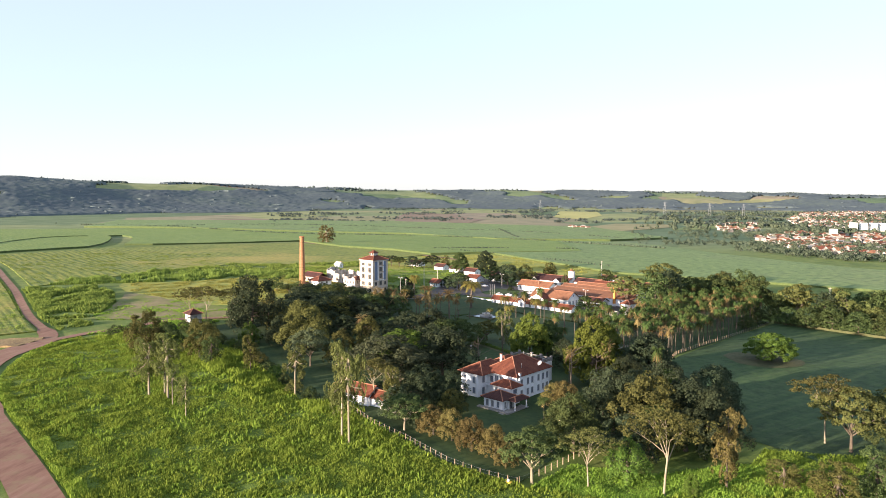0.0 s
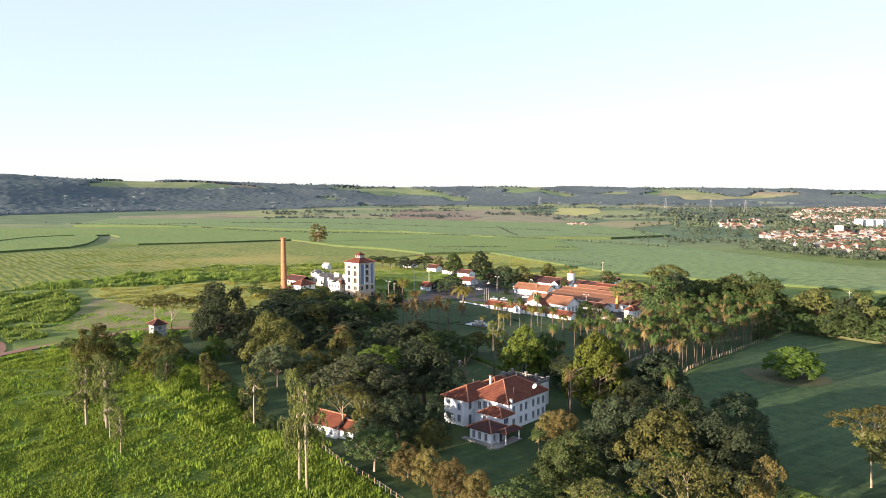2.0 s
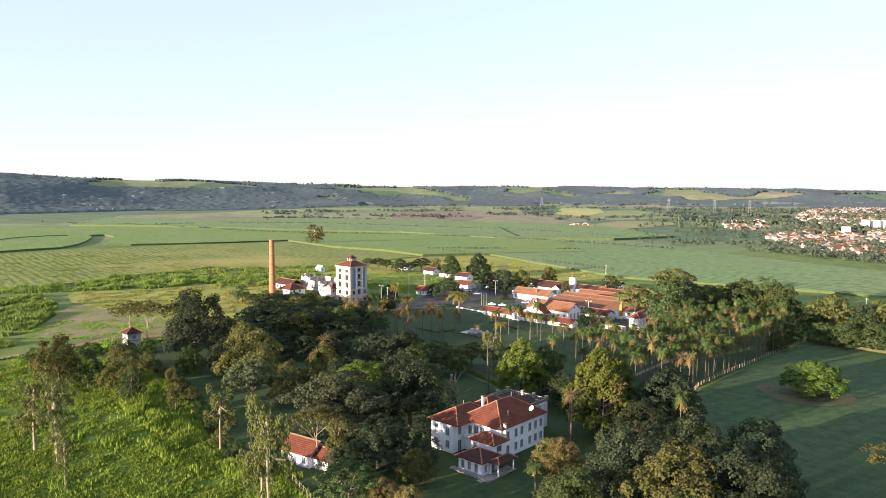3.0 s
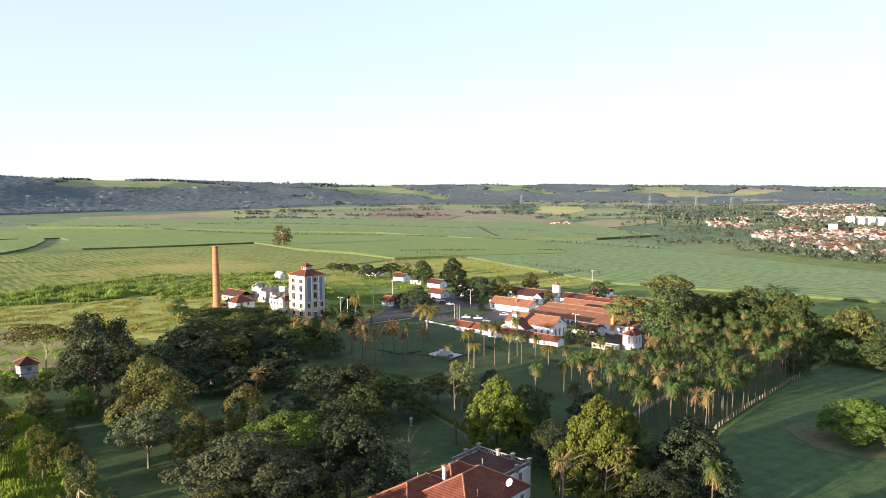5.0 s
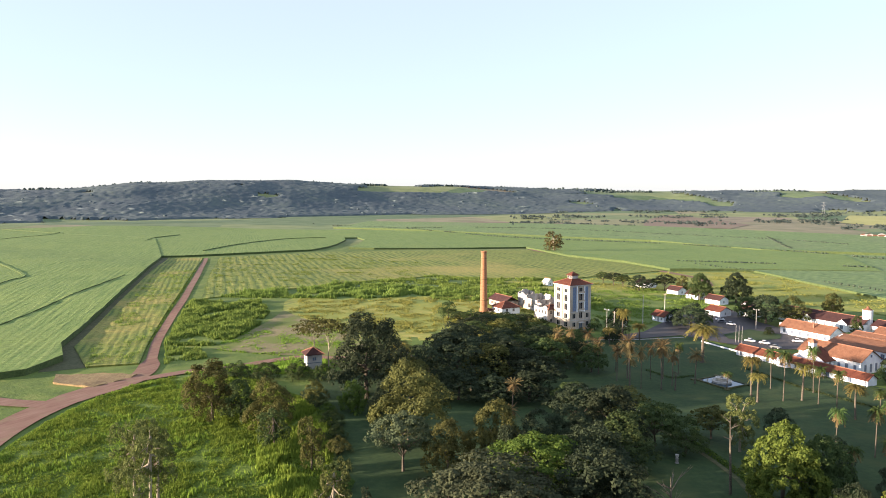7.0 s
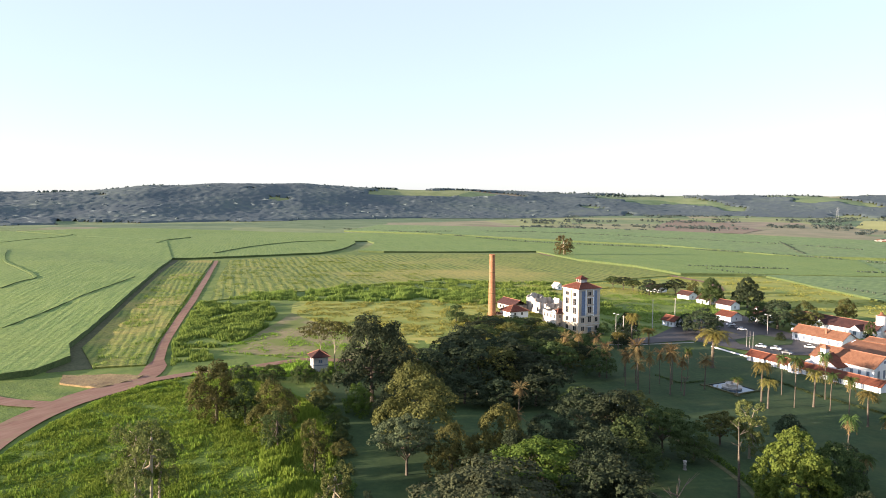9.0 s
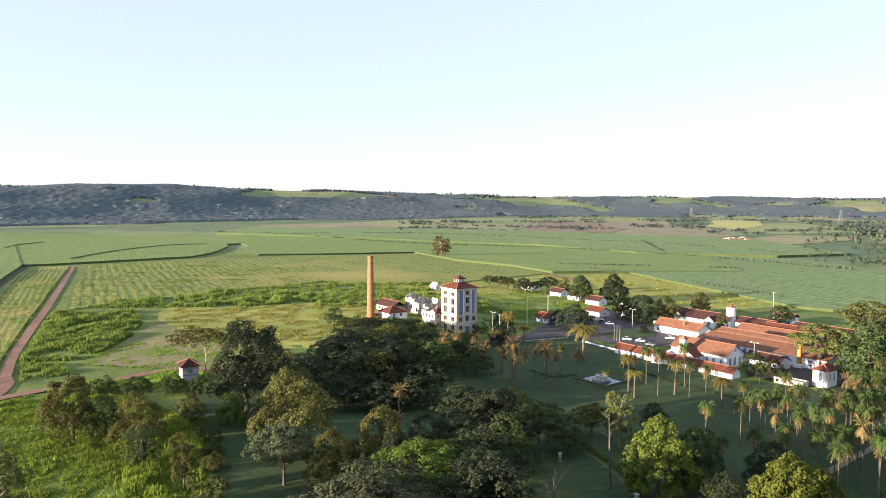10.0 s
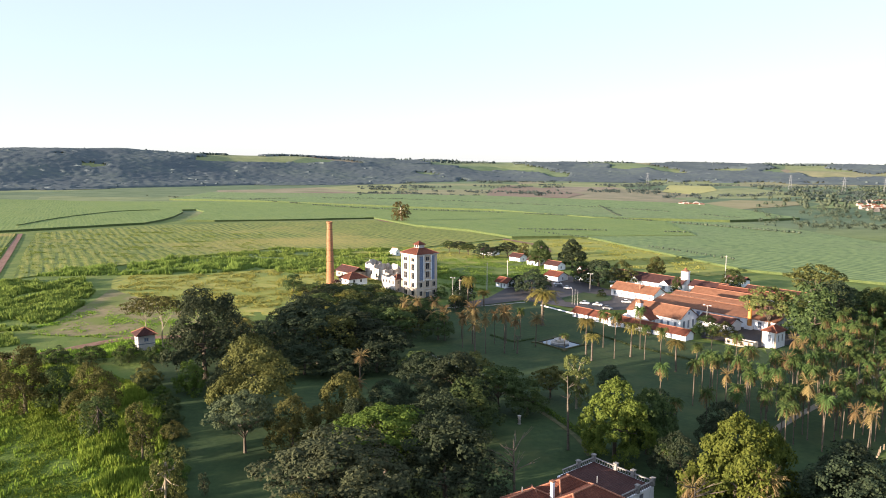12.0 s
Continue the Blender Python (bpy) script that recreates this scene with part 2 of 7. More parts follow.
M["bark"] = plain("bark", [(0.3, (0.055, 0.044, 0.032)), (0.7, (0.14, 0.115, 0.085))], 3, 0.9, 0.6, 0.05, (1, 1, 0.2))
M["bark_palm"] = plain("palm_bark", [(0.3, (0.070, 0.058, 0.044)), (0.7, (0.15, 0.125, 0.093))], 2, 0.9, 0.4, 0.04, (1, 1, 2))
# Stalk sides, with the shade on a cane block's edge put into the colour.
M["cane_side"] = earthy("cane_stalks_shaded", [(0.3, (0.040, 0.060, 0.020)), (0.5, (0.075, 0.105, 0.034)), (0.7, (0.12, 0.145, 0.05))], 0.3, 1.5, 0.9, 0.4)
M["bark_pale"] = plain("bark_pale", [(0.3, (0.204, 0.170, 0.116)), (0.7, (0.326, 0.286, 0.204))], 2, 0.85, 0.4, 0.04, (0.680, 0.680, 0.204))
M["plaster"] = plain("white_plaster", [(0.25, (0.54, 0.54, 0.54)), (0.42, (0.76, 0.77, 0.79)), (0.7, (0.84, 0.85, 0.87))], 0.6, 0.85, 0.2, 0.02, (1, 1, 0.35))
M["plaster_worn"] = plain("worn_plaster", [(0.30, (0.12, 0.10, 0.085)), (0.47, (0.36, 0.32, 0.28)), (0.7, (0.56, 0.52, 0.47))], 0.5, 0.9, 0.3, 0.03, (1, 1, 0.4))
# Dulled in colour for the haze over the far town.
M["town_wall"] = plain("town_wall", [(0.3, (0.21, 0.19, 0.17)), (0.5, (0.32, 0.29, 0.26)), (0.7, (0.44, 0.41, 0.38))], 0.02, 0.9, 0.1, 0.02)
M["plaster_aged"] = plain("aged_plaster", [(0.25, (0.24, 0.22, 0.20)), (0.45, (0.42, 0.40, 0.38)), (0.7, (0.54, 0.53, 0.51))], 0.5, 0.9, 0.2, 0.02, (1, 1, 0.35))
M["plaster_cream"] = plain("cream_plaster", [(0.25, (0.28, 0.23, 0.17)), (0.45, (0.44, 0.37, 0.29)), (0.7, (0.54, 0.46, 0.37))], 0.5, 0.85, 0.2, 0.02, (1, 1, 0.4))
M["tile"] = tiles("clay_tiles", [(0.3, (0.055, 0.017, 0.011)), (0.5, (0.110, 0.033, 0.018)), (0.7, (0.160, 0.058, 0.031))])
M["tile_dark"] = tiles("dark_clay_tiles", [(0.3, (0.030, 0.014, 0.013)), (0.5, (0.055, 0.023, 0.020)), (0.7, (0.082, 0.035, 0.028))])
M["tile_orange"] = tiles("orange_clay_tiles", [(0.3, (0.105, 0.048, 0.028)), (0.5, (0.185, 0.084, 0.046)), (0.7, (0.240, 0.120, 0.068))])
M["ridge"] = plain("ridge_tiles", [(0.3, (0.2, 0.085, 0.05)), (0.7, (0.33, 0.16, 0.10))], 3, 0.85)
M["brick"] = plain("chimney_brick", [(0.3, (0.2, 0.09, 0.045)), (0.5, (0.31, 0.15, 0.075)), (0.7, (0.40, 0.21, 0.11))], 1.2, 0.9, 0.4, 0.03, (1, 1, 3))
M["orange_paint"] = plain("orange_paint", [(0.3, (0.5, 0.2, 0.05)), (0.7, (0.65, 0.3, 0.08))], 2, 0.6)
M["stone"] = plain("grey_stone", [(0.3, (0.150, 0.143, 0.135)), (0.7, (0.315, 0.300, 0.277))], 2, 0.9, 0.4, 0.04)
M["blue"] = plain("blue_panel", [(0.3, (0.10, 0.14, 0.22)), (0.7, (0.17, 0.22, 0.32))], 1.5, 0.6)
M["shutter"] = plain("blue_grey_shutter", [(0.3, (0.07, 0.1, 0.15)), (0.7, (0.13, 0.17, 0.24))], 4, 0.5)
M["frame"] = plain("window_frame", [(0.3, (0.3, 0.28, 0.26)), (0.7, (0.5, 0.48, 0.45))], 5, 0.6)
M["wood"] = plain("weathered_wood", [(0.3, (0.22, 0.16, 0.1)), (0.7, (0.42, 0.34, 0.24))], 4, 0.9, 0.4, 0.03, (1, 1, 0.2))
M["concrete"] = plain("concrete", [(0.3, (0.36, 0.34, 0.31)), (0.7, (0.55, 0.53, 0.49))], 2, 0.85)
M["metal"] = plain("galvanised_steel", [(0.3, (0.35, 0.36, 0.37)), (0.7, (0.5, 0.5, 0.5))], 4, 0.45, metal=0.6)
M["rubber"] = plain("black_rubber", [(0.3, (0.015, 0.015, 0.015)), (0.7, (0.03, 0.03, 0.03))], 4, 0.8)
M["car_white"] = plain("white_car_paint", [(0.3, (0.72, 0.72, 0.72)), (0.7, (0.8, 0.8, 0.8))], 2, 0.3, 0.02)
M["car_grey"] = plain("grey_car_paint", [(0.3, (0.1, 0.11, 0.12)), (0.7, (0.14, 0.15, 0.16))], 2, 0.3, 0.02)
M["white_paint"] = plain("white_paint", [(0.3, (0.66, 0.66, 0.66)), (0.7, (0.82, 0.82, 0.8))], 2, 0.5)
M["yellow_paint"] = plain("yellow_paint", [(0.3, (0.5, 0.36, 0.05)), (0.7, (0.66, 0.48, 0.08))], 2, 0.5)
M["water"], _t, _b = nodes_of("pool_water", 0.05)
_b.inputs["Base Color"].default_value = (0.03, 0.06, 0.09, 1)
_b.inputs["Specular IOR Level"].default_value = 0.5
bumped(_t, _b, noise_at(_t, 3.0, 3), 0.08, 0.02)
M["glass"], _t, _b = nodes_of("window_glass", 0.15)
_b.inputs["Base Color"].default_value = (0.015, 0.017, 0.02, 1)
_b.inputs["Specular IOR Level"].default_value = 0.3


# ---- builders ----
def mesh_of(name, verts, faces, mats, index=None, smooth=False):
    me = bpy.data.meshes.new(name)
    me.from_pydata([tuple(v) for v in verts], [], faces)
    for m in mats:
        me.materials.append(m)
    if index is not None:
        me.polygons.foreach_set("material_index", index)
    if smooth:
        me.polygons.foreach_set("use_smooth", [True] * len(me.polygons))
    me.update()
    return me


def cloud_mesh(name, verts, faces, mat):
    """A mesh from arrays of corners and triangles or quads."""
    me = bpy.data.meshes.new(name)
    n, k = faces.shape
    me.vertices.add(len(verts))
    me.vertices.foreach_set("co", verts.astype(np.float32).ravel())
    me.loops.add(n * k)
    me.loops.foreach_set("vertex_index", faces.astype(np.int32).ravel())
    me.polygons.add(n)
    me.polygons.foreach_set("loop_start", np.arange(0, n * k, k, dtype=np.int32))
    me.materials.append(mat)
    me.update(calc_edges=True)
    return me


def part(name, bm, material, parent, label=""):
    """Links a bmesh or a mesh as one object under a thing or a part."""
    if isinstance(bm, bmesh.types.BMesh):
        me = bpy.data.meshes.new(name)
        bm.to_mesh(me)
        bm.free()
    else:
        me = bm
    if material and not me.materials:
        me.materials.append(material)
    ob = new(name, me)
    ob.parent = parent
    return tagged(ob, label)


def thing(name, m, label, category, group="", kind=""):
    ob = new(name)
    ob.matrix_basis = m
    return tagged(ob, label, category, group, kind)


def box(bm, x0, x1, y0, y1, z0, z1):
    c = [bm.verts.new(p) for p in ((x0, y0, z0), (x1, y0, z0), (x1, y1, z0), (x0, y1, z0), (x0, y0, z1), (x1, y0, z1), (x1, y1, z1), (x0, y1, z1))]
    for f in ((3, 2, 1, 0), (4, 5, 6, 7), (0, 1, 5, 4), (1, 2, 6, 5), (2, 3, 7, 6), (3, 0, 4, 7)):
        bm.faces.new([c[i] for i in f])
    return bm


def boxes(*args):
    bm = bmesh.new()
    for a in args:
        box(bm, *a)
    return bm


def tube(bm, p, q, r0, r1, n=8, cap=True):
    """A tapered round bar from p to q."""
    p, q = Vector(p), Vector(q)
    d = (q - p).normalized()
    a = d.orthogonal().normalized()
    b = d.cross(a)
    rings = []
    for c, r in ((p, r0), (q, r1)):
        rings.append([bm.verts.new(c + r * (math.cos(2 * math.pi * i / n) * a + math.sin(2 * math.pi * i / n) * b)) for i in range(n)])
    for i in range(n):
        bm.faces.new((rings[0][i], rings[0][(i + 1) % n], rings[1][(i + 1) % n], rings[1][i]))
    if cap:
        bm.faces.new(rings[1])
        bm.faces.new(rings[0][::-1])
    return bm


def lathe(bm, profile, n=20, x=0.0, y=0.0):
    rings = [[bm.verts.new((x + r * math.cos(2 * math.pi * i / n), y + r * math.sin(2 * math.pi * i / n), z)) for i in range(n)] for r, z in profile]
    for lo, hi in zip(rings, rings[1:]):
        for i in range(n):
            bm.faces.new((lo[i], lo[(i + 1) % n], hi[(i + 1) % n], hi[i]))
    bm.faces.new(rings[0][::-1])
    bm.faces.new(rings[-1])
    return bm


def solid(bm, verts, faces):
    vs = [bm.verts.new(v) for v in verts]
    for f in faces:
        bm.faces.new([vs[i] for i in f])
    return bm


def hip_roof(bm, x0, x1, y0, y1, z, rise, over=0.5, lip=0.14, ends=(1, 1)):
    """Hipped roof on a fascia, its ridge along the longer side; ends tell which ends are hipped. Returns ridge and hip lines."""
    x0, x1, y0, y1 = x0 - over, x1 + over, y0 - over, y1 + over
    flip = (y1 - y0) > (x1 - x0)
    if flip:
        x0, x1, y0, y1 = y0, y1, x0, x1
    h = (y1 - y0) / 2
    a, b = x0 + h * ends[0], x1 - h * ends[1]
    if a > b:
        a = b = (a + b) / 2
    ym, zt = (y0 + y1) / 2, z + lip
    pts = [(x0, y0, z), (x1, y0, z), (x1, y1, z), (x0, y1, z), (x0, y0, zt), (x1, y0, zt), (x1, y1, zt), (x0, y1, zt), (a, ym, zt + rise), (b, ym, zt + rise)]
    if flip:
        pts = [(p[1], p[0], p[2]) for p in pts]
    fs = [(3, 2, 1, 0), (0, 1, 5, 4), (1, 2, 6, 5), (2, 3, 7, 6), (3, 0, 4, 7), (4, 5, 9, 8), (6, 7, 8, 9), (5, 6, 9), (7, 4, 8)]
    if flip:
        fs = [f[::-1] for f in fs]
    vs = [bm.verts.new(p) for p in pts]
    for f in fs:
        bm.faces.new([vs[i] for i in f])
    e = [(pts[8], pts[9])]
    if ends[0]:
        e += [(pts[4], pts[8]), (pts[7], pts[8])]
    if ends[1]:
        e += [(pts[5], pts[9]), (pts[6], pts[9])]
    return e


def roof(parent, x0, x1, y0, y1, z, rise, mat, over=0.5, ends=(1, 1), caps=True, label=""):
    bm = bmesh.new()
    lines = hip_roof(bm, x0, x1, y0, y1, z, rise, over, ends=ends)
    ob = part("roof", bm, mat, parent, label)
    if caps:
        for p, q in lines:
            if (Vector(p) - Vector(q)).length > 0.4:
                cb = bmesh.new()
                tube(cb, p, q, 0.15, 0.15, 6)
                part("ridge_cap", cb, M["ridge"], ob)
    return ob


def wall(parent, p0, p1, z0, z1, openings=(), mat=None, thick=0.35, name="wall", fill="shutter"):
    """A wall from p0 to p1, its outer side to the right of that way, with openings cut through: (middle, sill, width, height, kind)."""
    p0, p1 = Vector(p0), Vector(p1)
    length = (p1 - p0).length
    d = (p1 - p0) / length
    out = Vector((d.y, -d.x))
    holes = [(s - w / 2, s + w / 2, b, b + h) for s, b, w, h, *_ in openings]
    sx = sorted({0.0, length, *(v for h in holes for v in h[:2])})
    sz = sorted({z0, z1, *(v for h in holes for v in h[2:])})

    def full(i, j):
        if not (0 <= i < len(sx) - 1 and 0 <= j < len(sz) - 1):
            return False
        s, z = (sx[i] + sx[i + 1]) / 2, (sz[j] + sz[j + 1]) / 2
        return not any(a < s < b and c < z < e for a, b, c, e in holes)

    bm = bmesh.new()
    seen = {}

    def v(i, j, k):
        if (i, j, k) not in seen:
            p = p0 + d * sx[i] - out * thick * k
            seen[i, j, k] = bm.verts.new((p.x, p.y, sz[j]))
        return seen[i, j, k]

    for i in range(len(sx) - 1):
        for j in range(len(sz) - 1):
            if not full(i, j):
                continue
            bm.faces.new((v(i, j, 0), v(i + 1, j, 0), v(i + 1, j + 1, 0), v(i, j + 1, 0)))
            bm.faces.new((v(i, j, 1), v(i, j + 1, 1), v(i + 1, j + 1, 1), v(i + 1, j, 1)))
            for (di, dj), (a, b) in (((-1, 0), ((i, j), (i, j + 1))), ((1, 0), ((i + 1, j + 1), (i + 1, j))), ((0, -1), ((i + 1, j), (i, j))), ((0, 1), ((i, j + 1), (i + 1, j + 1)))):
                if not full(i + di, j + dj):
                    bm.faces.new((v(*a, 0), v(*b, 0), v(*b, 1), v(*a, 1)))
    ob = part(name, bm, mat, parent)
    for s, b, w, h, *kind in openings:
        kind = kind[0] if kind else "window"
        if kind == "hole":
            continue

        def slab(s0, s1, b0, b1, o0, o1):
            bm = bmesh.new()
            q = [p0 + d * a - out * o for a in (s0, s1) for o in (o0, o1)]
            c = [(q[0].x, q[0].y), (q[2].x, q[2].y), (q[3].x, q[3].y), (q[1].x, q[1].y)]
            solid(bm, [(*k, b0) for k in c] + [(*k, b1) for k in c], ((3, 2, 1, 0), (4, 5, 6, 7), (0, 1, 5, 4), (1, 2, 6, 5), (2, 3, 7, 6), (3, 0, 4, 7)))
            return bm

        f = slab(s - w / 2, s - w / 2 + 0.09, b, b + h, 0.02, 0.2)
        for g in (slab(s + w / 2 - 0.09, s + w / 2, b, b + h, 0.02, 0.2), slab(s - w / 2 + 0.09, s + w / 2 - 0.09, b + h - 0.09, b + h, 0.02, 0.2), slab(s - 0.04, s + 0.04, b, b + h - 0.09, 0.05, 0.18)):
            me = bpy.data.meshes.new("t")
            g.to_mesh(me)
            g.free()
            f.from_mesh(me)
            bpy.data.meshes.remove(me)
        win = part("door" if kind == "door" else "window", f, M["frame"], parent)
        part("leaf" if kind == "door" else "pane", slab(s - w / 2 + 0.09, s + w / 2 - 0.09, b, b + h - 0.09, 0.13, 0.17), M["glass" if kind == "glass" else fill], win)
        if kind != "door":
            part("sill", slab(s - w / 2 - 0.08, s + w / 2 + 0.08, b - 0.1, b - 0.003, -0.1, 0.1), M["concrete"], win)
    return ob


def spread(length, n, sill, w, h, kind="window", lo=0.0):
    return [(lo + (length - lo) * (i + 0.5) / n, sill, w, h, kind) for i in range(n)]


def block(parent, x0, x1, y0, y1, z0, z1, south=(), east=(), north=(), west=(), mat=None, fill="shutter", thick=0.35):
    """Four walls. Openings of each wall run along it, counter-clockwise seen from above."""
    mat = mat or M["plaster"]
    wall(parent, (x0, y0), (x1, y0), z0, z1, south, mat, thick, fill=fill)
    wall(parent, (x1, y0 + thick), (x1, y1 - thick), z0, z1, east, mat, thick, fill=fill)
    wall(parent, (x1, y1), (x0, y1), z0, z1, north, mat, thick, fill=fill)
    wall(parent, (x0, y1 - thick), (x0, y0 + thick), z0, z1, west, mat, thick, fill=fill)


def gable(parent, x0, x1, y, z, rise, thick=0.35, mat=None, axis="x"):
    """The triangular top of an end wall."""
    bm = bmesh.new()
    xm = (x0 + x1) / 2
    pts = [(x0, y, z), (x1, y, z), (xm, y, z + rise), (x0, y + thick, z), (x1, y + thick, z), (xm, y + thick, z + rise)]
    if axis == "y":
        pts = [(b, a, c) for a, b, c in pts]
    solid(bm, pts, ((0, 1, 2), (5, 4, 3), (0, 3, 4, 1), (1, 4, 5, 2), (2, 5, 3, 0)))
    bmesh.ops.recalc_face_normals(bm, faces=bm.faces)
    return part("gable", bm, mat or M["plaster"], parent)


def gable_roof(parent, x0, x1, y0, y1, z, rise, mat, over=0.5, axis="x", thick=0.18, name="roof"):
    """Two sloping slabs, the ridge along the axis."""
    if axis == "y":
        a0, a1, b0, b1 = y0, y1, x0, x1
    else:
        a0, a1, b0, b1 = x0, x1, y0, y1
    h = (b1 - b0) / 2
    drop = rise * over / h
    bm = bmesh.new()
    bm_pts = []
    for b, zz in ((b0 - over, z - drop), ((b0 + b1) / 2, z + rise), (b1 + over, z - drop)):
        for a in (a0 - over, a1 + over):
            bm_pts += [(a, b, zz), (a, b, zz + thick)]
    if axis == "y":
        bm_pts = [(b, a, c) for a, b, c in bm_pts]
    # order: (b, a, level)
    i = lambda b, a, k: b * 4 + a * 2 + k
    fs = []
    for b in (0, 1):
        fs += [(i(b, 0, 1), i(b, 1, 1), i(b + 1, 1, 1), i(b + 1, 0, 1)), (i(b, 0, 0), i(b + 1, 0, 0), i(b + 1, 1, 0), i(b, 1, 0))]
        for a in (0, 1):
            fs.append((i(b, a, 0), i(b, a, 1), i(b + 1, a, 1), i(b + 1, a, 0)))
    for b in (0, 2):
        fs.append((i(b, 0, 0), i(b, 1, 0), i(b, 1, 1), i(b, 0, 1)))
    solid(bm, bm_pts, fs)
    bmesh.ops.recalc_face_normals(bm, faces=bm.faces)
    ob = part(name, bm, mat, parent)
    cb = bmesh.new()
    p, q = Vector(bm_pts[i(1, 0, 1)]), Vector(bm_pts[i(1, 1, 1)])
    tube(cb, p, q, 0.16, 0.16, 6)
    part("ridge_cap", cb, M["ridge"], ob)
    return ob


# ---- the lie of the land ----
def S(t):
    t = min(1.0, max(0.0, t))
    return t * t * (3 - 2 * t)


CREST = ((-75, 58, 1900), (-60, 60, 1900), (-56, 66, 1900), (-52, 84, 1940), (-41, 94, 2100), (-33, 78, 2250), (-25, 70, 2400), (-13, 52, 2650), (0, 54, 2800), (13, 44, 2900), (23, 33, 2900), (60, 35, 2900))


def scarp(x, y):
    """Height of the crest and distance of the foot of the hills in the direction of a place."""
    az = math.degrees(math.atan2(x, max(1.0, y - 60)))
    return np.interp(az, [c[0] for c in CREST], [c[1] for c in CREST]), np.interp(az, [c[0] for c in CREST], [c[2] for c in CREST])


def ground(x, y):
    z = 2.5 * S((330 - y) / 80)
    z += 4.5 * S((-x - 85) / 60) * S((y - 250) / 100) * S((560 - y) / 120)
    z -= 12 * S((y - 500) / 700)
    if y > 900 or abs(x) > 900:
        r = math.hypot(x, y - 60)
        crest, foot = scarp(x, y)
        k = S((r - foot) / 650)
        z += (crest + 12) * k + 5 * noise.noise((x / 420, y / 420, 0)) * S((r - 900) / 700)
        z += k * 7 * noise.noise((x / 160, y / 160, 3)) + 60 * k * (1 - k) * noise.noise((x / 230, y / 230, 11))
    return z


def lines(lo, a, b, hi, fine, most):
    out = list(np.arange(a, b + 0.1, fine))
    for sign in (-1, 1):
        p, step = (a if sign < 0 else b), fine
        while (p > lo if sign < 0 else p < hi):
            step = min(most, step * 1.12)
            p += sign * step
            out.append(p)
    return sorted(out)


gx, gy = lines(-3900, -260, 150, 3900, 4.0, 70), lines(-500, 110, 480, 4900, 4.0, 65)
verts = [(x, y, ground(x, y)) for y in gy for x in gx]
w = len(gx)
faces = [(j * w + i, j * w + i + 1, (j + 1) * w + i + 1, (j + 1) * w + i) for j in range(len(gy) - 1) for i in range(w - 1)]
tagged(new("ground", mesh_of("ground", verts, faces, [M["land"]], smooth=True)), "green rolling farmland with pasture and fallow patches", "ground", kind="structure")


def patch(name, poly, res, lift, mat, label, category, tall=0.0, rough=0.0, kind="structure", parent=None):
    """A piece of land cover that follows the ground; tall ones stand up as a thick crop with sides."""
    bm = bmesh.new()
    bm.faces.new([bm.verts.new((x, y, 0)) for x, y in poly])
    for axis in (0, 1):
        lo, hi = min(p[axis] for p in poly), max(p[axis] for p in poly)
        for k in range(int(lo // res) + 1, int(hi // res) + 1):
            at, no = [0, 0, 0], [0, 0, 0]
            at[axis], no[axis] = k * res, 1
            bmesh.ops.bisect_plane(bm, geom=[*bm.verts, *bm.edges, *bm.faces], dist=1e-4, plane_co=at, plane_no=no)
    if bm.faces[:] and sum(f.normal.z for f in bm.faces) < 0:
        bmesh.ops.reverse_faces(bm, faces=bm.faces)
    rim = {v for e in bm.edges if e.is_boundary for v in e.verts}
    rim_edges = [e for e in bm.edges if e.is_boundary]
    for e in rim_edges:
        e.smooth = False
    for v in bm.verts:
        bump = rough * noise.noise((v.co.x / (res * 1.3), v.co.y / (res * 1.3), 7)) + rough * 0.6 * noise.noise((v.co.x / 3.1, v.co.y / 3.1, 2))
        v.co.z = ground(v.co.x, v.co.y) + lift + tall + bump
    if tall:
        for e in bmesh.ops.extrude_edge_only(bm, edges=rim_edges)["geom"]:
            if isinstance(e, bmesh.types.BMVert):
                e.co.z = ground(e.co.x, e.co.y) - 0.4
    bmesh.ops.recalc_face_normals(bm, faces=bm.faces)
    me = bpy.data.meshes.new(name)
    bm.to_mesh(me)
    bm.free()
    me.materials.append(mat)
    me.polygons.foreach_set("use_smooth", [abs(f.normal.z) > 0.5 for f in me.polygons])
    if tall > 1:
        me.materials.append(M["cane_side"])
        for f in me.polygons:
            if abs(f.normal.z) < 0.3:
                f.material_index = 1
    ob = new(name, me)
    if parent:
        ob.parent = parent
        return ob
    return tagged(ob, label, category, kind=kind)


def band(pts, width):
    """The outline of a road along a line of places."""
    left, right = [], []
    for k, (x, y) in enumerate(pts):
        a, b = Vector(pts[max(0, k - 1)]), Vector(pts[min(len(pts) - 1, k + 1)])
        d = (b - a).normalized()
        wd = width[k] if isinstance(width, (list, tuple)) else width
        left.append((x - d.y * wd / 2, y + d.x * wd / 2))
        right.append((x + d.y * wd / 2, y - d.x * wd / 2))
    return left + right[::-1]


def smooth_line(pts, n=5):
    out = []
    for k in range(len(pts) - 1):
        p = [Vector(pts[max(0, min(len(pts) - 1, k + j))]) for j in (-1, 0, 1, 2)]
        for i in range(n):
            t = i / n
            out.append(tuple(0.5 * (2 * p[1] + (p[2] - p[0]) * t + (2 * p[0] - 5 * p[1] + 4 * p[2] - p[3]) * t**2 + (3 * p[1] - p[0] - 3 * p[2] + p[3]) * t**3)))
    return out + [tuple(pts[-1])]


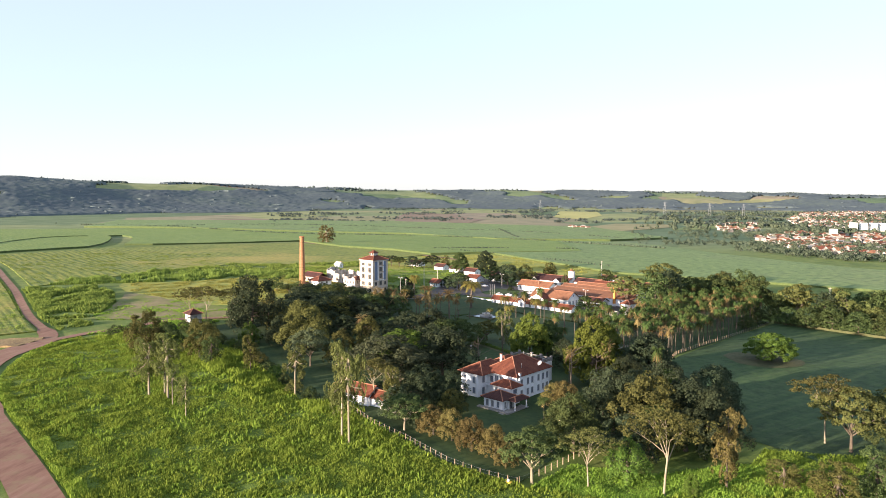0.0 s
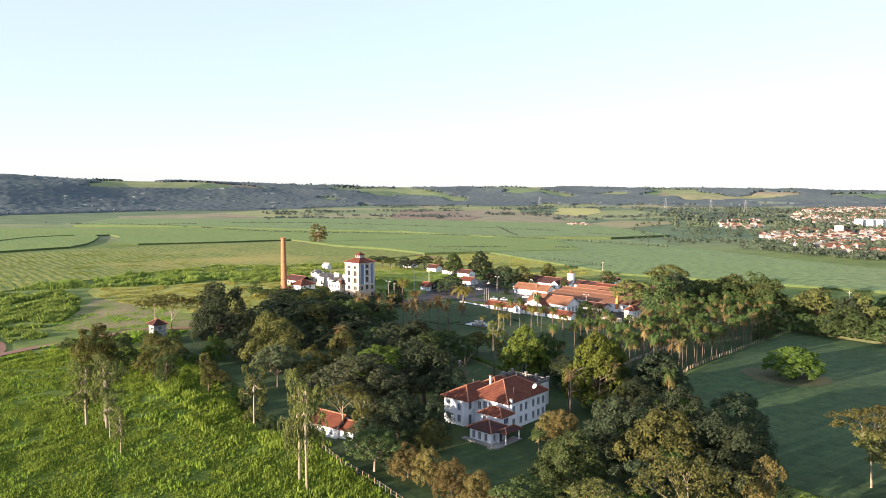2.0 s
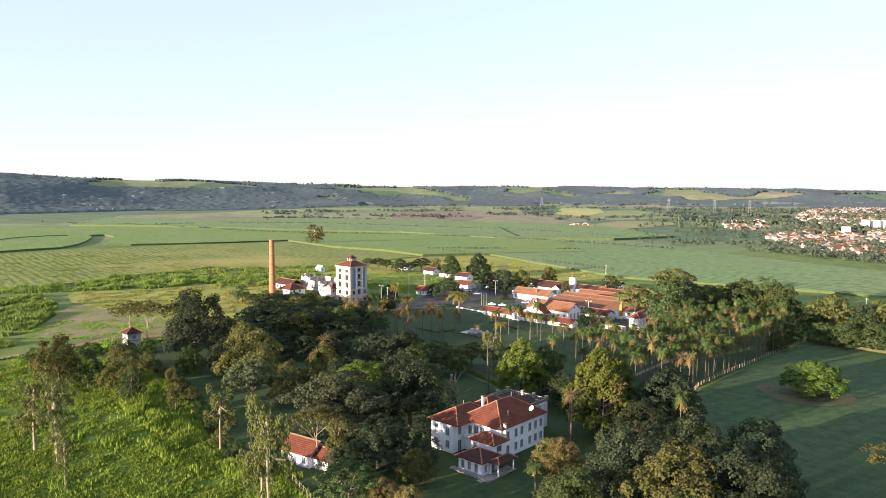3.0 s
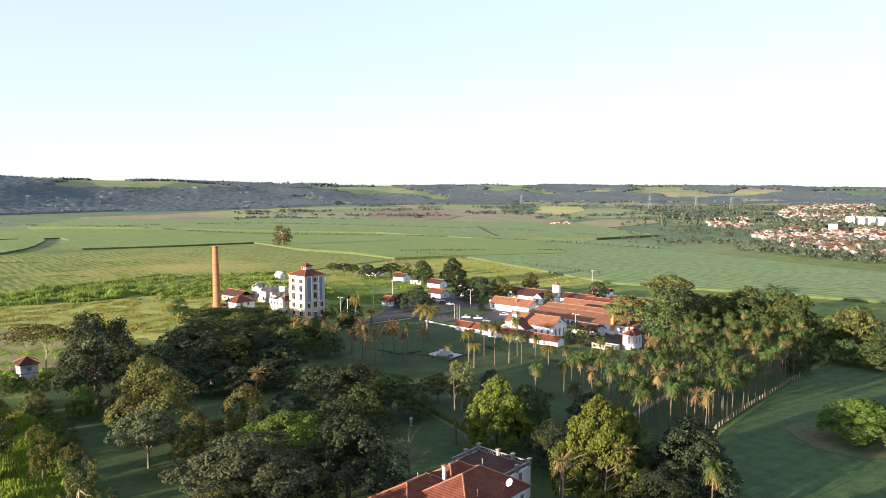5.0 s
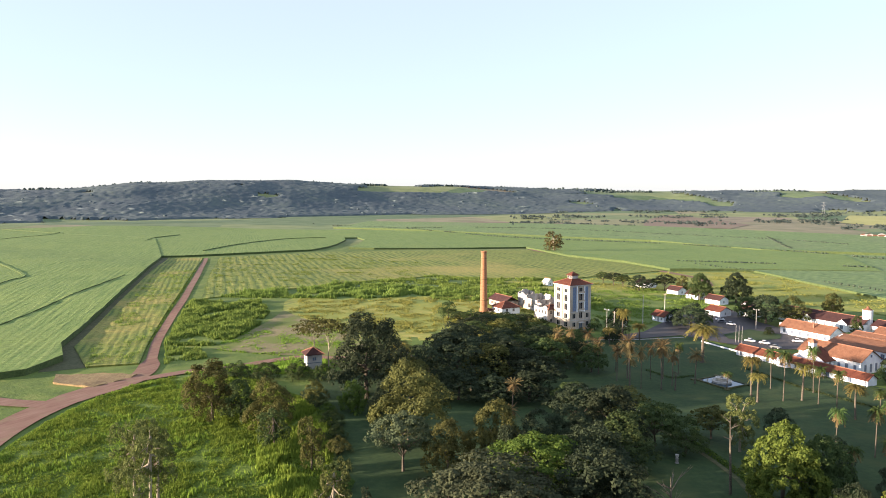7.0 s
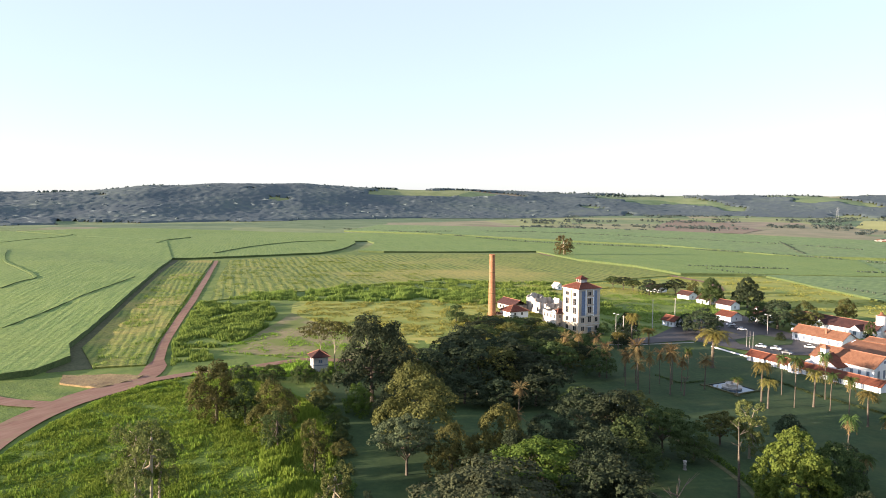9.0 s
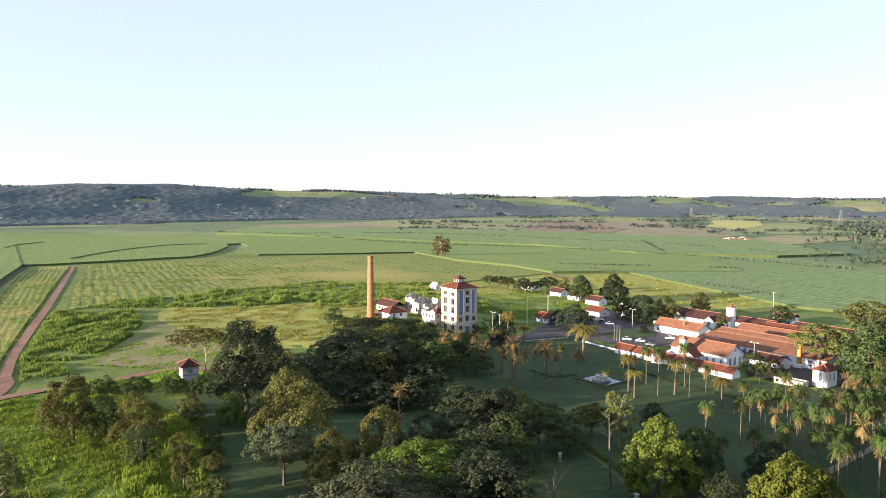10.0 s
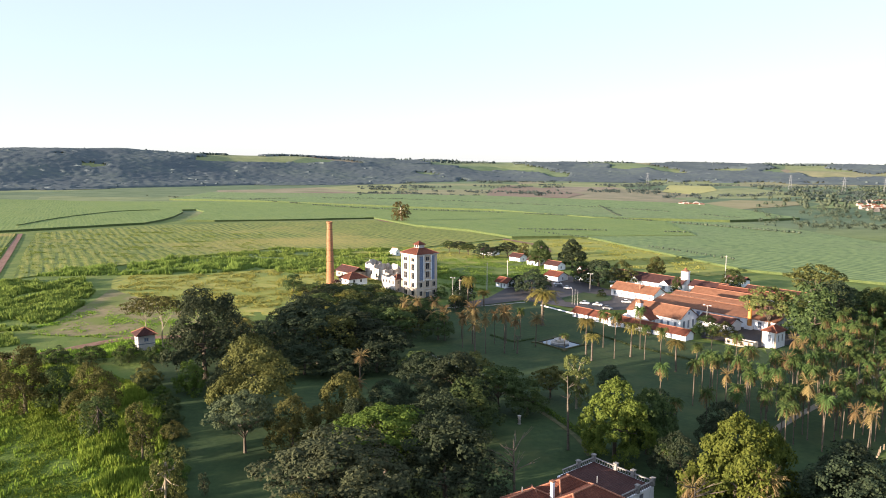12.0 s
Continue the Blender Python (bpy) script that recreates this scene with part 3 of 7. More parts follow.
# meadow, lawns and fields
MEADOW = [(-88, 119), (-119, 146), (-147, 170), (-167, 191), (-181, 211), (-187, 228), (-191, 244), (-190, 258), (-168, 270), (-140, 262), (-118, 250), (-100, 228), (-82, 205), (-70, 190), (-57, 188), (-45, 174), (-23, 152), (-7, 143), (14, 138), (60, 150), (110, 170), (110, 100), (-70, 100)]
patch("meadow", MEADOW, 4, 0.10, M["meadow"], "rough bright green pasture of tall grass", "meadow", rough=0.25)
patch("lawn", [(-118, 250), (-140, 262), (-150, 284), (-120, 330), (-92, 392), (-62, 424), (-44, 408), (-31, 396), (10, 366), (30, 362), (46, 300), (44, 271), (25, 240), (10, 180), (-6.8, 143.6), (-23, 152.6), (-45, 174.8), (-57, 189), (-70, 192), (-100, 229)], 6, 0.14, M["lawn"], "mown lawn of the estate park, coloured dark green for tree shade", "lawn", rough=0.05)
patch("mown_field", [(30, 236), (44, 268), (78, 324), (101, 355), (137, 325), (200, 280), (260, 200), (200, 140), (110, 172), (60, 165), (36, 190)], 6, 0.12, M["field"], "deep green mown field with faint mowing lines", "field", rough=0.06)
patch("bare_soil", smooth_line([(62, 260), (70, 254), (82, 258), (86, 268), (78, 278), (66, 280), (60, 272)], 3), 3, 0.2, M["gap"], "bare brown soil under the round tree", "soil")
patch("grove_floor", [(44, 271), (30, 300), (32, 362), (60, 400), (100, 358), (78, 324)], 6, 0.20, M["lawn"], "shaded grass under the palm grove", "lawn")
patch("sugar_cane_field", [(-262, 266), (-337, 342), (-454, 455), (-560, 553), (-824, 756), (-1300, 800), (-1500, 500), (-900, 150), (-420, 214), (-330, 222), (-262, 226), (-238, 226), (-234, 236), (-242, 254)], 7, 0, M["cane"], "tall dense green sugar cane field", "cane field", tall=2.3, rough=0.4)
patch("sugar_cane_field", [(-568, 556), (-552, 576), (-536, 614), (-508, 706), (-528, 760), (-556, 812), (-616, 908), (-652, 952), (-640, 968), (-596, 926), (-534, 826), (-500, 762), (-470, 770), (-405, 830), (-341, 905), (-248, 797), (-180, 754), (-126, 696), (-88, 720), (-30, 748), (24, 776), (-6, 1000), (-200, 1120), (-620, 1200), (-1100, 1150), (-1290, 1010), (-1296, 812), (-832, 762)], 14, 0, M["cane"], "tall green sugar cane block with dark edge", "cane field", tall=1.9, rough=0.3)
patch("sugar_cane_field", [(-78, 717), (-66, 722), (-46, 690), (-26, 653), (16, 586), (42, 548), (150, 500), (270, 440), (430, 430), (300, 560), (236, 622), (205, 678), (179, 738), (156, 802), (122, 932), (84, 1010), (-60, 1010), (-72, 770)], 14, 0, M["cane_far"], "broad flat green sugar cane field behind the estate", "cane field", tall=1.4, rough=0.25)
# Lanes are shaded gaps; dark-sided strips above the cane stand in for them.
for lane in ([(-440, 334), (-462, 358), (-478, 377), (-543, 403), (-625, 435), (-785, 523)], [(-317, 269), (-343, 305), (-374, 346), (-422, 411)], [(-926, 590), (-980, 660), (-1032, 732), (-1110, 800)], [(-788, 713), (-844, 773), (-890, 852)], [(-583, 624), (-644, 741), (-689, 873), (-665, 924)]):
    patch("cane_edge", band(smooth_line(lane), 2.0), 9, 0, M["cane"], "raised strip standing in for the shaded gap of a cane lane", "cane field", tall=2.75, rough=0.3)
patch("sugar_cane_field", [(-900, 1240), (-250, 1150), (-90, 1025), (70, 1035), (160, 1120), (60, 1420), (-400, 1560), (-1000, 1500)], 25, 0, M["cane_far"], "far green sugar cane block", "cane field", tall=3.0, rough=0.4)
patch("crop_field", [(-258.5, 269), (-331, 341), (-448, 455), (-557, 559), (-530, 575), (-402, 451), (-311, 360), (-268, 316), (-242, 290), (-214, 264), (-226, 252)], 4, 0.1, M["crop"], "young yellow-green crop planted in rows", "crop field", tall=0.5, rough=0.02)
patch("crop_field", [(-518, 585), (-392, 459), (-303, 371), (-296, 404), (-279, 447), (-276, 500), (-268, 560), (-226, 562), (-170, 600), (-130, 690), (-180, 748), (-248, 790), (-330, 880), (-478, 704)], 8, 0.1, M["crop2"], "faded yellow-green field with planting lines", "crop field", tall=0.4, rough=0.02)
patch("yellow_meadow", smooth_line([(-240, 366), (-262, 398), (-226, 418), (-190, 452), (-160, 470), (-128, 470), (-122, 420), (-118, 380), (-135, 345), (-172, 333), (-205, 346)], 3), 6, 0.1, M["yellow_grass"], "sunlit yellow-green dry grass slope", "meadow", rough=0.3)
patch("yellow_meadow", [(-160, 480), (-215, 550), (-165, 596), (-125, 680), (-70, 720), (-12, 645), (18, 606), (58, 556), (20, 520), (-60, 560), (-110, 530), (-118, 480)], 8, 0.1, M["yellow_grass"], "pale yellow grass strips behind the cottages", "meadow", rough=0.2)
patch("bare_lot", smooth_line([(-209, 293), (-216, 315), (-228, 345), (-240, 368), (-222, 358), (-195, 342), (-168, 332), (-148, 318), (-152, 308), (-172, 300), (-192, 295)], 3), 6, 0.15, M["lot"], "bare beige earth lot with thin grass", "lot")
patch("stubble_patch", [(-224, 240), (-214, 249), (-202, 254), (-200, 250), (-201, 237), (-216, 234)], 3, 0.2, M["soil"], "heap of dry stubble and soil beside the road", "soil", tall=0.3, rough=0.5)
patch("field_track", [(-262, 264), (-337, 340), (-454, 453), (-580, 564), (-556, 564), (-440, 457), (-324, 343), (-253, 274), (-226, 252), (-234, 240)], 6, 0.08, M["gap"], "dirt track between cane and crop, darkened for shade", "track")
road = smooth_line([(-66, 92), (-104, 126), (-125, 144), (-152, 167), (-175, 189), (-189, 209), (-196, 228), (-198, 245), (-205, 260), (-237.5, 290), (-264, 317), (-307, 362), (-352, 407), (-398, 453), (-462, 514), (-525, 575)])
patch("dirt_road", band(road, [8.5] * 15 + [10] * 15 + [11] * 8 + [7] * 4 + [3.8] * (len(road) - 42)), 4, 0.32, M["dirt"], "red-brown unpaved dirt road with wheel tracks", "road", rough=0.06)
patch("dirt_road_side", band(smooth_line([(-196, 250), (-190, 266), (-182, 276), (-171, 297), (-150, 306), (-128, 320)]), 4.5), 4, 0.36, M["dirt"], "narrow red dirt track to the gatehouse", "road", rough=0.04)
patch("dirt_road_far", band(smooth_line([(-330, 892), (-248, 780), (-180, 738), (-122, 676), (-92, 640), (-80, 600)]), 6), 8, 0.35, M["dirt"], "pale dirt road along the cane", "road")
patch("dirt_road_left", band(smooth_line([(-191, 222), (-214, 214), (-260, 212), (-330, 190)]), 6), 4, 0.34, M["dirt"], "red dirt side road into the fields", "road")
patch("pavement", [(-92, 396), (-78, 420), (-74, 470), (-52, 500), (-36, 470), (-25, 458), (-11, 438), (-8, 424), (-15, 414), (-28, 408), (-44, 412), (-62, 420), (-80, 400)], 5, 0.3, M["asphalt"], "grey asphalt forecourt and car park", "pavement")
patch("traffic_island", [(-46, 430), (-38, 448), (-24, 442), (-24, 432), (-35, 420), (-43, 422)], 5, 0.42, M["lawn"], "grass island with a pale kerb in the forecourt", "island")
patch("church_yard", [(-14, 412), (-8, 424), (4, 418), (36, 398), (52, 384), (36, 366), (30, 364), (12, 372), (12, 388), (-4, 400)], 5, 0.32, M["asphalt"], "dark paved yard between the white buildings", "yard")
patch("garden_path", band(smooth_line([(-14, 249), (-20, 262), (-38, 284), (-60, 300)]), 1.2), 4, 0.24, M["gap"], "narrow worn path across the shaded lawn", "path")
patch("garden_path", band([(10, 250), (30, 290), (52, 330), (76, 362)], 1.8), 4, 0.30, M["path"], "pale path through the palm grove", "path")


M["fallow"] = earthy("fallow_soil", [(0.3, (0.15, 0.105, 0.075)), (0.5, (0.20, 0.145, 0.10)), (0.7, (0.22, 0.19, 0.11))], 0.006, 0.05, 0.4, 0.4)
M["hay"] = earthy("hay_field", [(0.3, (0.24, 0.25, 0.085)), (0.5, (0.33, 0.32, 0.11)), (0.7, (0.40, 0.37, 0.15))], 0.008, 0.06, 0.4, 0.4)
M["tan"] = earthy("dry_pasture", [(0.3, (0.15, 0.16, 0.07)), (0.5, (0.23, 0.21, 0.10)), (0.7, (0.27, 0.24, 0.13))], 0.008, 0.05, 0.4, 0.4)
M["paddock"] = earthy("green_pasture", [(0.3, (0.11, 0.17, 0.05)), (0.5, (0.17, 0.22, 0.075)), (0.7, (0.22, 0.25, 0.10))], 0.008, 0.05, 0.4, 0.4)
for poly, mat, label in (
        ([(-426, 1816), (-490, 2330), (-326, 2153), (-186, 1769), (-198, 1555), (-366, 1569)], "fallow", "reddish-brown ploughed field on a far rise"),
        ([(-560, 2200), (-490, 2390), (-326, 2200), (-340, 2110), (-470, 2270)], "paddock", "pale green strip along the far ploughed field"),
        ([(-19, 2002), (-1, 2480), (116, 2444), (116, 2080), (55, 1902)], "hay", "pale yellow hay field on the far plain"),
        ([(54, 1469), (119, 1605), (223, 1579), (217, 1464), (87, 1300)], "tan", "tan dry pasture on the far plain"),
        ([(205, 1381), (322, 1681), (520, 1879), (489, 1721), (268, 1395)], "paddock", "light green pasture before the town"),
        ([(-932, 1459), (-783, 1653), (-463, 1635), (-372, 1540), (-548, 1420), (-781, 1340)], "fallow", "brownish stubble band below the hills"),
        ([(-340, 1500), (-180, 1560), (-60, 1480), (40, 1300), (-40, 1280), (-200, 1400)], "tan", "dry grass band beyond the cane")):
    patch("far_field", poly, 40, 0.6, M[mat], label, "field")


# ---- plants ----
rng = np.random.default_rng(4)


def unit(v):
    return v / np.maximum(np.linalg.norm(v, axis=-1, keepdims=True), 1e-9)


def leaves(points, normals, size, r, flat=0.7, slim=0.6):
    """Leaf clumps: a small kite of leaves at each point, turned roughly along its normal."""
    n = len(points)
    nn = unit(normals + flat * r.normal(size=(n, 3)))
    a = unit(np.cross(nn, r.normal(size=(n, 3))))
    b = np.cross(nn, a)
    s = size * r.uniform(0.6, 1.35, (n, 1))
    v = np.stack([points - a * s * 0.55, points + a * s * 0.4 + b * s * slim * 0.7, points + a * s * 0.3 - b * s * slim * 0.8 + nn * s * 0.12], 1)
    return v.reshape(-1, 3), np.arange(3 * n).reshape(n, 3)


def lobed(r, lobes, count, size, under=0.25, flat=0.42):
    """Leaves over a set of lobes (x, y, z, radius across, radius up), most on the outer and upper sides."""
    lob = np.array(lobes)
    wgt = lob[:, 3] ** 2
    pick = r.choice(len(lob), count, p=wgt / wgt.sum())
    # each lobe carries a dozen twig heads, and the leaves sit round those
    heads = unit(r.normal(size=(len(lob), 13, 3)))
    low = (heads[..., 2] < -0.15) & (r.random(heads.shape[:2]) > under)
    heads[low, 2] *= -1
    reach = r.uniform(0.62, 0.92, (len(lob), 13, 1))
    which = r.integers(0, 13, count)
    head, out = heads[pick, which], reach[pick, which]
    e = unit(r.normal(size=(count, 3)) + 0.7 * head + [0, 0, 0.25])
    L = lob[pick]
    p = L[:, :3] + (head * out + e * r.uniform(0.24, 0.42, (count, 1))) * np.stack([L[:, 3], L[:, 3], L[:, 4]], 1)
    d = unit(e + 0.45 * head)
    # leave out what lies deep inside another lobe
    keep = np.ones(count, bool)
    for q in lob:
        e = (p - q[:3]) / np.array([q[3], q[3], q[4]])
        keep &= (e**2).sum(1) > 0.45
    p, d = p[keep], d[keep]
    return leaves(p, d + [0, 0, 0.35], size, r, flat)


def trunk_mesh(name, mat, base, height, lobes, reach=0.75, lean=0.0, pick=9, forks=None):
    """A tapered trunk with limbs that end inside the lobes of the crown."""
    bm = bmesh.new()
    top = Vector((lean, lean * 0.4, height))
    mid = Vector((lean * 0.3, -lean * 0.2, height * 0.5))
    tube(bm, (0, 0, -0.3), (0, 0, 0.5), base * 1.5, base, 8)
    tube(bm, (0, 0, 0.5), mid, base, base * 0.8, 8)
    tube(bm, mid, top, base * 0.8, base * 0.6, 8)
    for k, q in enumerate(lobes[:pick]):
        end = Vector(q[:3])
        start = mid.lerp(top, 0.4 + 0.6 * (k % 4) / 3)
        knee = start.lerp(end, 0.45) + Vector((0, 0, (end.z - start.z) * 0.12 - 0.2))
        stop = start.lerp(end, reach)
        tube(bm, start, knee, base * 0.42, base * 0.28, 6)
        tube(bm, knee, stop, base * 0.28, base * 0.12, 6)
        if forks:
            for j in range(forks):
                a = 6.283 * j / forks + k
                tip = stop + Vector((math.cos(a), math.sin(a), 0.5)) * q[3] * 0.75
                tube(bm, knee.lerp(stop, 0.5 + 0.2 * (j % 2)), tip, base * 0.16, base * 0.05, 5)
    me = bpy.data.meshes.new(name)
    bm.to_mesh(me)
    bm.free()
    me.materials.append(mat)
    return me


def ring_lobes(r, n, radius, z, rad, tall, jitter=0.25, mid=True):
    out = []
    for i in range(n):
        a = 6.283 * (i + r.uniform(-0.3, 0.3)) / n
        d = radius * r.uniform(0.75, 1.1)
        k = r.uniform(0.8, 1.2)
        out.append((d * math.cos(a), d * math.sin(a), z + r.uniform(-jitter, jitter) * tall * 2, rad * k, tall * k))
    if mid:
        out.append((0, 0, z + tall * 0.6, rad * 1.1, tall * 1.1))
    return out


SHAPES = {}


def shape(kind, seed, far=False):
    """Crown and trunk of a tree about 8 m across its half and 14 m tall, as (leaf corners, leaf faces, lobes, trunk numbers)."""
    if (kind, seed, far) in SHAPES:
        return SHAPES[kind, seed, far]
    k, e = (0.8, 0.95) if far else (1.9, 0.64)
    r = np.random.default_rng(100 + seed * 7 + sum(map(ord, kind)))
    if kind == "dome":
        lobes = ring_lobes(r, 7, 4.9, 6.9, 2.9, 2.6) + ring_lobes(r, 9, 5.3, 3.6, 2.4, 2.2, mid=False) + ring_lobes(r, 5, 2.7, 10.2, 2.9, 2.6)
        got = lobed(r, lobes, int(8200 * k), 0.62 * e)
        tr = (0.45, 6.5, lobes[:8], 0.75, 0.3, 8, None)
    elif kind == "lumpy":
        lobes = ring_lobes(r, 12, 5.3, 6.4, 2.1, 1.9) + ring_lobes(r, 11, 5.2, 3.6, 2.0, 1.8, mid=False) + ring_lobes(r, 9, 3.7, 9.0, 2.0, 1.9) + ring_lobes(r, 5, 1.8, 11.2, 1.9, 1.7)
        got = lobed(r, lobes, 30000, 0.36, flat=0.6)
        tr = (0.45, 6.5, lobes[:8], 0.75, 0.3, 8, None)
    elif kind == "umbrella":
        lobes = ring_lobes(r, 10, 6.1, 9.2, 2.5, 1.25) + ring_lobes(r, 6, 3.2, 11.2, 2.7, 1.5) + ring_lobes(r, 8, 5.0, 7.0, 1.9, 1.0, mid=False)
        got = lobed(r, lobes, int(7600 * k), 0.6 * e, under=0.12)
        tr = (0.36, 5.0, lobes[:11], 0.85, 0.2, 11, 2)
    elif kind == "oval":
        lobes = []
        for z, rad, n in ((3.8, 3.4, 5), (6.2, 4.6, 7), (8.6, 4.2, 6), (11.0, 2.6, 4)):
            lobes += ring_lobes(r, n, rad, z, 2.5, 2.1, 0.2, z > 10)
        got = lobed(r, lobes, int(7800 * k), 0.6 * e)
        tr = (0.4, 8.5, lobes[:8], 0.7, 0.2, 8, None)
    elif kind == "airy":
        lobes = []
        for _ in range(22):
            z = r.uniform(4.5, 13.6)
            d = (6.2 - 0.30 * abs(z - 8.5)) * r.uniform(0.25, 0.95)
            a = r.uniform(0, 6.283)
            lobes.append((d * math.cos(a), d * math.sin(a), z, r.uniform(1.0, 2.0), r.uniform(0.9, 1.7)))
        got = lobed(r, lobes, int(4600 * k), 0.5 * e, under=0.5, flat=0.8)
        tr = (0.42, 12.5, lobes, 0.95, 0.6, 14, None)
    elif kind == "acacia":
        lobes = ring_lobes(r, 9, 5.6, 11.0, 2.2, 0.9) + ring_lobes(r, 5, 2.6, 12.4, 2.2, 0.9)
        got = lobed(r, lobes, int(2500 * k), 0.5 * e, under=0.4, flat=0.8)
        tr = (0.2, 7.4, lobes[1::2] + lobes[:1], 0.95, 0.5, 7, 3)
    elif kind == "bush":
        lobes = ring_lobes(r, 7, 5.0, 4.0, 3.0, 3.8) + ring_lobes(r, 5, 2.6, 8.6, 3.2, 3.6)
        got = lobed(r, lobes, int(6000 * k), 0.7 * e, under=0.6)
        tr = (0.35, 5.0, lobes[:6], 0.7, 0.1, 6, None)
    elif kind == "rag":
        lobes = []
        for _ in range(16):
            z = r.uniform(2.5, 13.0)
            d = 5.4 * r.uniform(0.2, 1.0) * (1.1 - abs(z - 7) / 11)
            a = r.uniform(0, 6.283)
            lobes.append((d * math.cos(a), d * math.sin(a), z, r.uniform(1.7, 2.8), r.uniform(1.6, 2.6)))
        got = lobed(r, lobes, int(6200 * k), 0.55 * e, under=0.5, flat=0.7)
        tr = (0.4, 10.5, lobes, 0.9, 0.4, 10, 2)
    SHAPES[kind, seed, far] = (*got, tr)
    return SHAPES[kind, seed, far]


TREES = {}


def tree(kind, leaf, x, y, r, h, seed=0, bark="bark", label="", category="tree", group="estate trees", name="tree"):
    """A tree of a shape and leaf at a place, r metres across its half and h metres tall. Equal ones share meshes."""
    away = y > 282
    key = (kind, leaf, seed, bark, away)
    m = Matrix.LocRotScale((x, y, ground(x, y) - 0.1), Euler((0, 0, (x * 7.3 + y * 3.1) % 6.283)), (r / 7.6, r / 7.6, h / 13.6))
    if key not in TREES:
        verts, quads, tr = shape(kind, seed, away)
        ob = thing(name, Matrix.Identity(4), label, category, group)
        part("trunk", trunk_mesh("trunk", M[bark], tr[0], tr[1], tr[2], tr[3], tr[4], tr[5], tr[6]), None, ob)
        part("crown", cloud_mesh("crown", verts, quads, M[leaf]), None, ob)
        ob.matrix_basis = m
        TREES[key] = ob
        return ob
    o = TREES[key]
    held = o.matrix_basis.copy()
    o.matrix_basis = Matrix.Identity(4)
    ob = copy_thing(o, m)
    o.matrix_basis = held
    ob.name = name
    return tagged(ob, label, category, group)


# trees round the mansion and along its fence
for x, y, r, h, s in ((-23.9, 165.9, 3.6, 7.6, 0), (-18.4, 159.7, 3.9, 8.0, 1), (-12.7, 155.5, 3.6, 7.8, 0), (-29, 169.4, 4.4, 7.0, 1)):
    tree("dome", "leaf_brown", x, y, r, h, s, label="rusty olive garden tree beside the fence", group="fence trees")
for k, (x, y, r, h) in enumerate(((-26, 171, 3.2, 5.2), (-21, 165, 3.2, 5.4), (-15, 160, 3.2, 5.2), (-33, 174, 3.4, 5.4), (-10, 152, 3.0, 5.0), (-8.5, 157, 2.8, 4.5), (-38, 179, 3.4, 5.5))):
    tree("dome", "leaf_brown" if k % 3 else "leaf_dark", x, y, r, h, k % 2, label="rusty olive garden tree beside the fence", group="fence trees")
tree("umbrella", "leaf_mid", -4.1, 144.6, 6.8, 11.5, 0, "bark_pale", "green spreading tree with a forked pale trunk", group="fence trees")
tree("umbrella", "leaf_mid", -36.7, 171.4, 6.2, 9.2, 1, "bark_pale", "green spreading tree beside the fence", group="fence trees")
tree("acacia", "leaf_olive", 7.2, 144.3, 7.2, 11.5, 0, "bark_pale", "open flat-topped tree with pale bare limbs", group="edge trees")
tree("acacia", "leaf_olive", 21.8, 143.2, 9.0, 16.5, 1, "bark_pale", "open flat-topped tree with pale bare limbs", group="edge trees")
tree("bush", "leaf_bright", 15.1, 147.9, 5.2, 8.8, 0, label="bright yellow-green rounded tree", group="edge trees")
tree("rag", "leaf_brown", 34.7, 148.6, 4.8, 15.0, 0, label="ragged rusty tree with thin foliage", group="edge trees")
tree("bush", "leaf_bright", 27.3, 144, 2.0, 4.0, 1, label="small yellow-green shrub in the pasture", group="edge trees", name="shrub", category="shrub")
for k, (x, y, r, h, leaf) in enumerate(((4.5, 163.7, 7.2, 13.0, "leaf_mid"), (14.3, 177, 8.6, 15.5, "leaf_dark"), (21.8, 166.8, 9.2, 17.0, "leaf_olive"), (16, 156.5, 7.4, 11.0, "leaf_dark"), (30.1, 169, 9.0, 16.0, "leaf_dark"), (36, 166, 7.4, 15.0, "leaf_dark"), (1.5, 170, 6.0, 9.0, "leaf_mid"), (28, 183, 9.0, 16.0, "leaf_dark"), (38, 180, 8.0, 15.0, "leaf_dark"), (24, 187, 8.0, 14.0, "leaf_dark"), (12, 181, 6.5, 12.5, "leaf_dark"))):
    tree("dome", leaf, x, y, r, h, k % 3, label="broad dense tree in the grove beside the mansion", group="mansion grove")
for k, (x, y, r, h, leaf) in enumerate(((29, 229, 8.5, 14.0, "leaf_dark"), (27.6, 224, 9.5, 14.5, "leaf_dark"), (41, 195, 8.0, 13.5, "leaf_dark"), (20, 213, 7.0, 11.0, "leaf_dark"), (30, 236, 7.5, 13, "leaf_dark"), (28, 195, 6.8, 12.5, "leaf_bright"))):
    tree("dome", leaf, x, y, r, h, (k + 1) % 3, label="dark dense tree behind the mansion grove", group="mansion grove")
tree("lumpy", "leaf_lime", 10.9, 221, 9.2, 20.5, 0, label="tall bright green tree with a lumpy crown", group="mansion trees")
tree("lumpy", "leaf_lime", 15.5, 228, 6.5, 17.5, 1, label="bright green tree with a lumpy crown", group="mansion trees")
tree("lumpy", "leaf_bright", 75, 267, 9.8, 9.6, 1, label="round bright green tree alone in the mown field", group="field trees")
tree("acacia", "leaf_olive", 63.6, 179.6, 8.4, 16.0, 0, "bark_pale", "open olive tree with pale leaning trunk", group="field trees")
tree("umbrella", "leaf_gum", 67.5, 174.5, 8.4, 15.0, 1, label="green spreading tree at the edge of the field", group="field trees")
tree("dome", "leaf_mid", 77, 178, 6.8, 14.0, 2, label="green tree at the edge of the field", group="field trees")
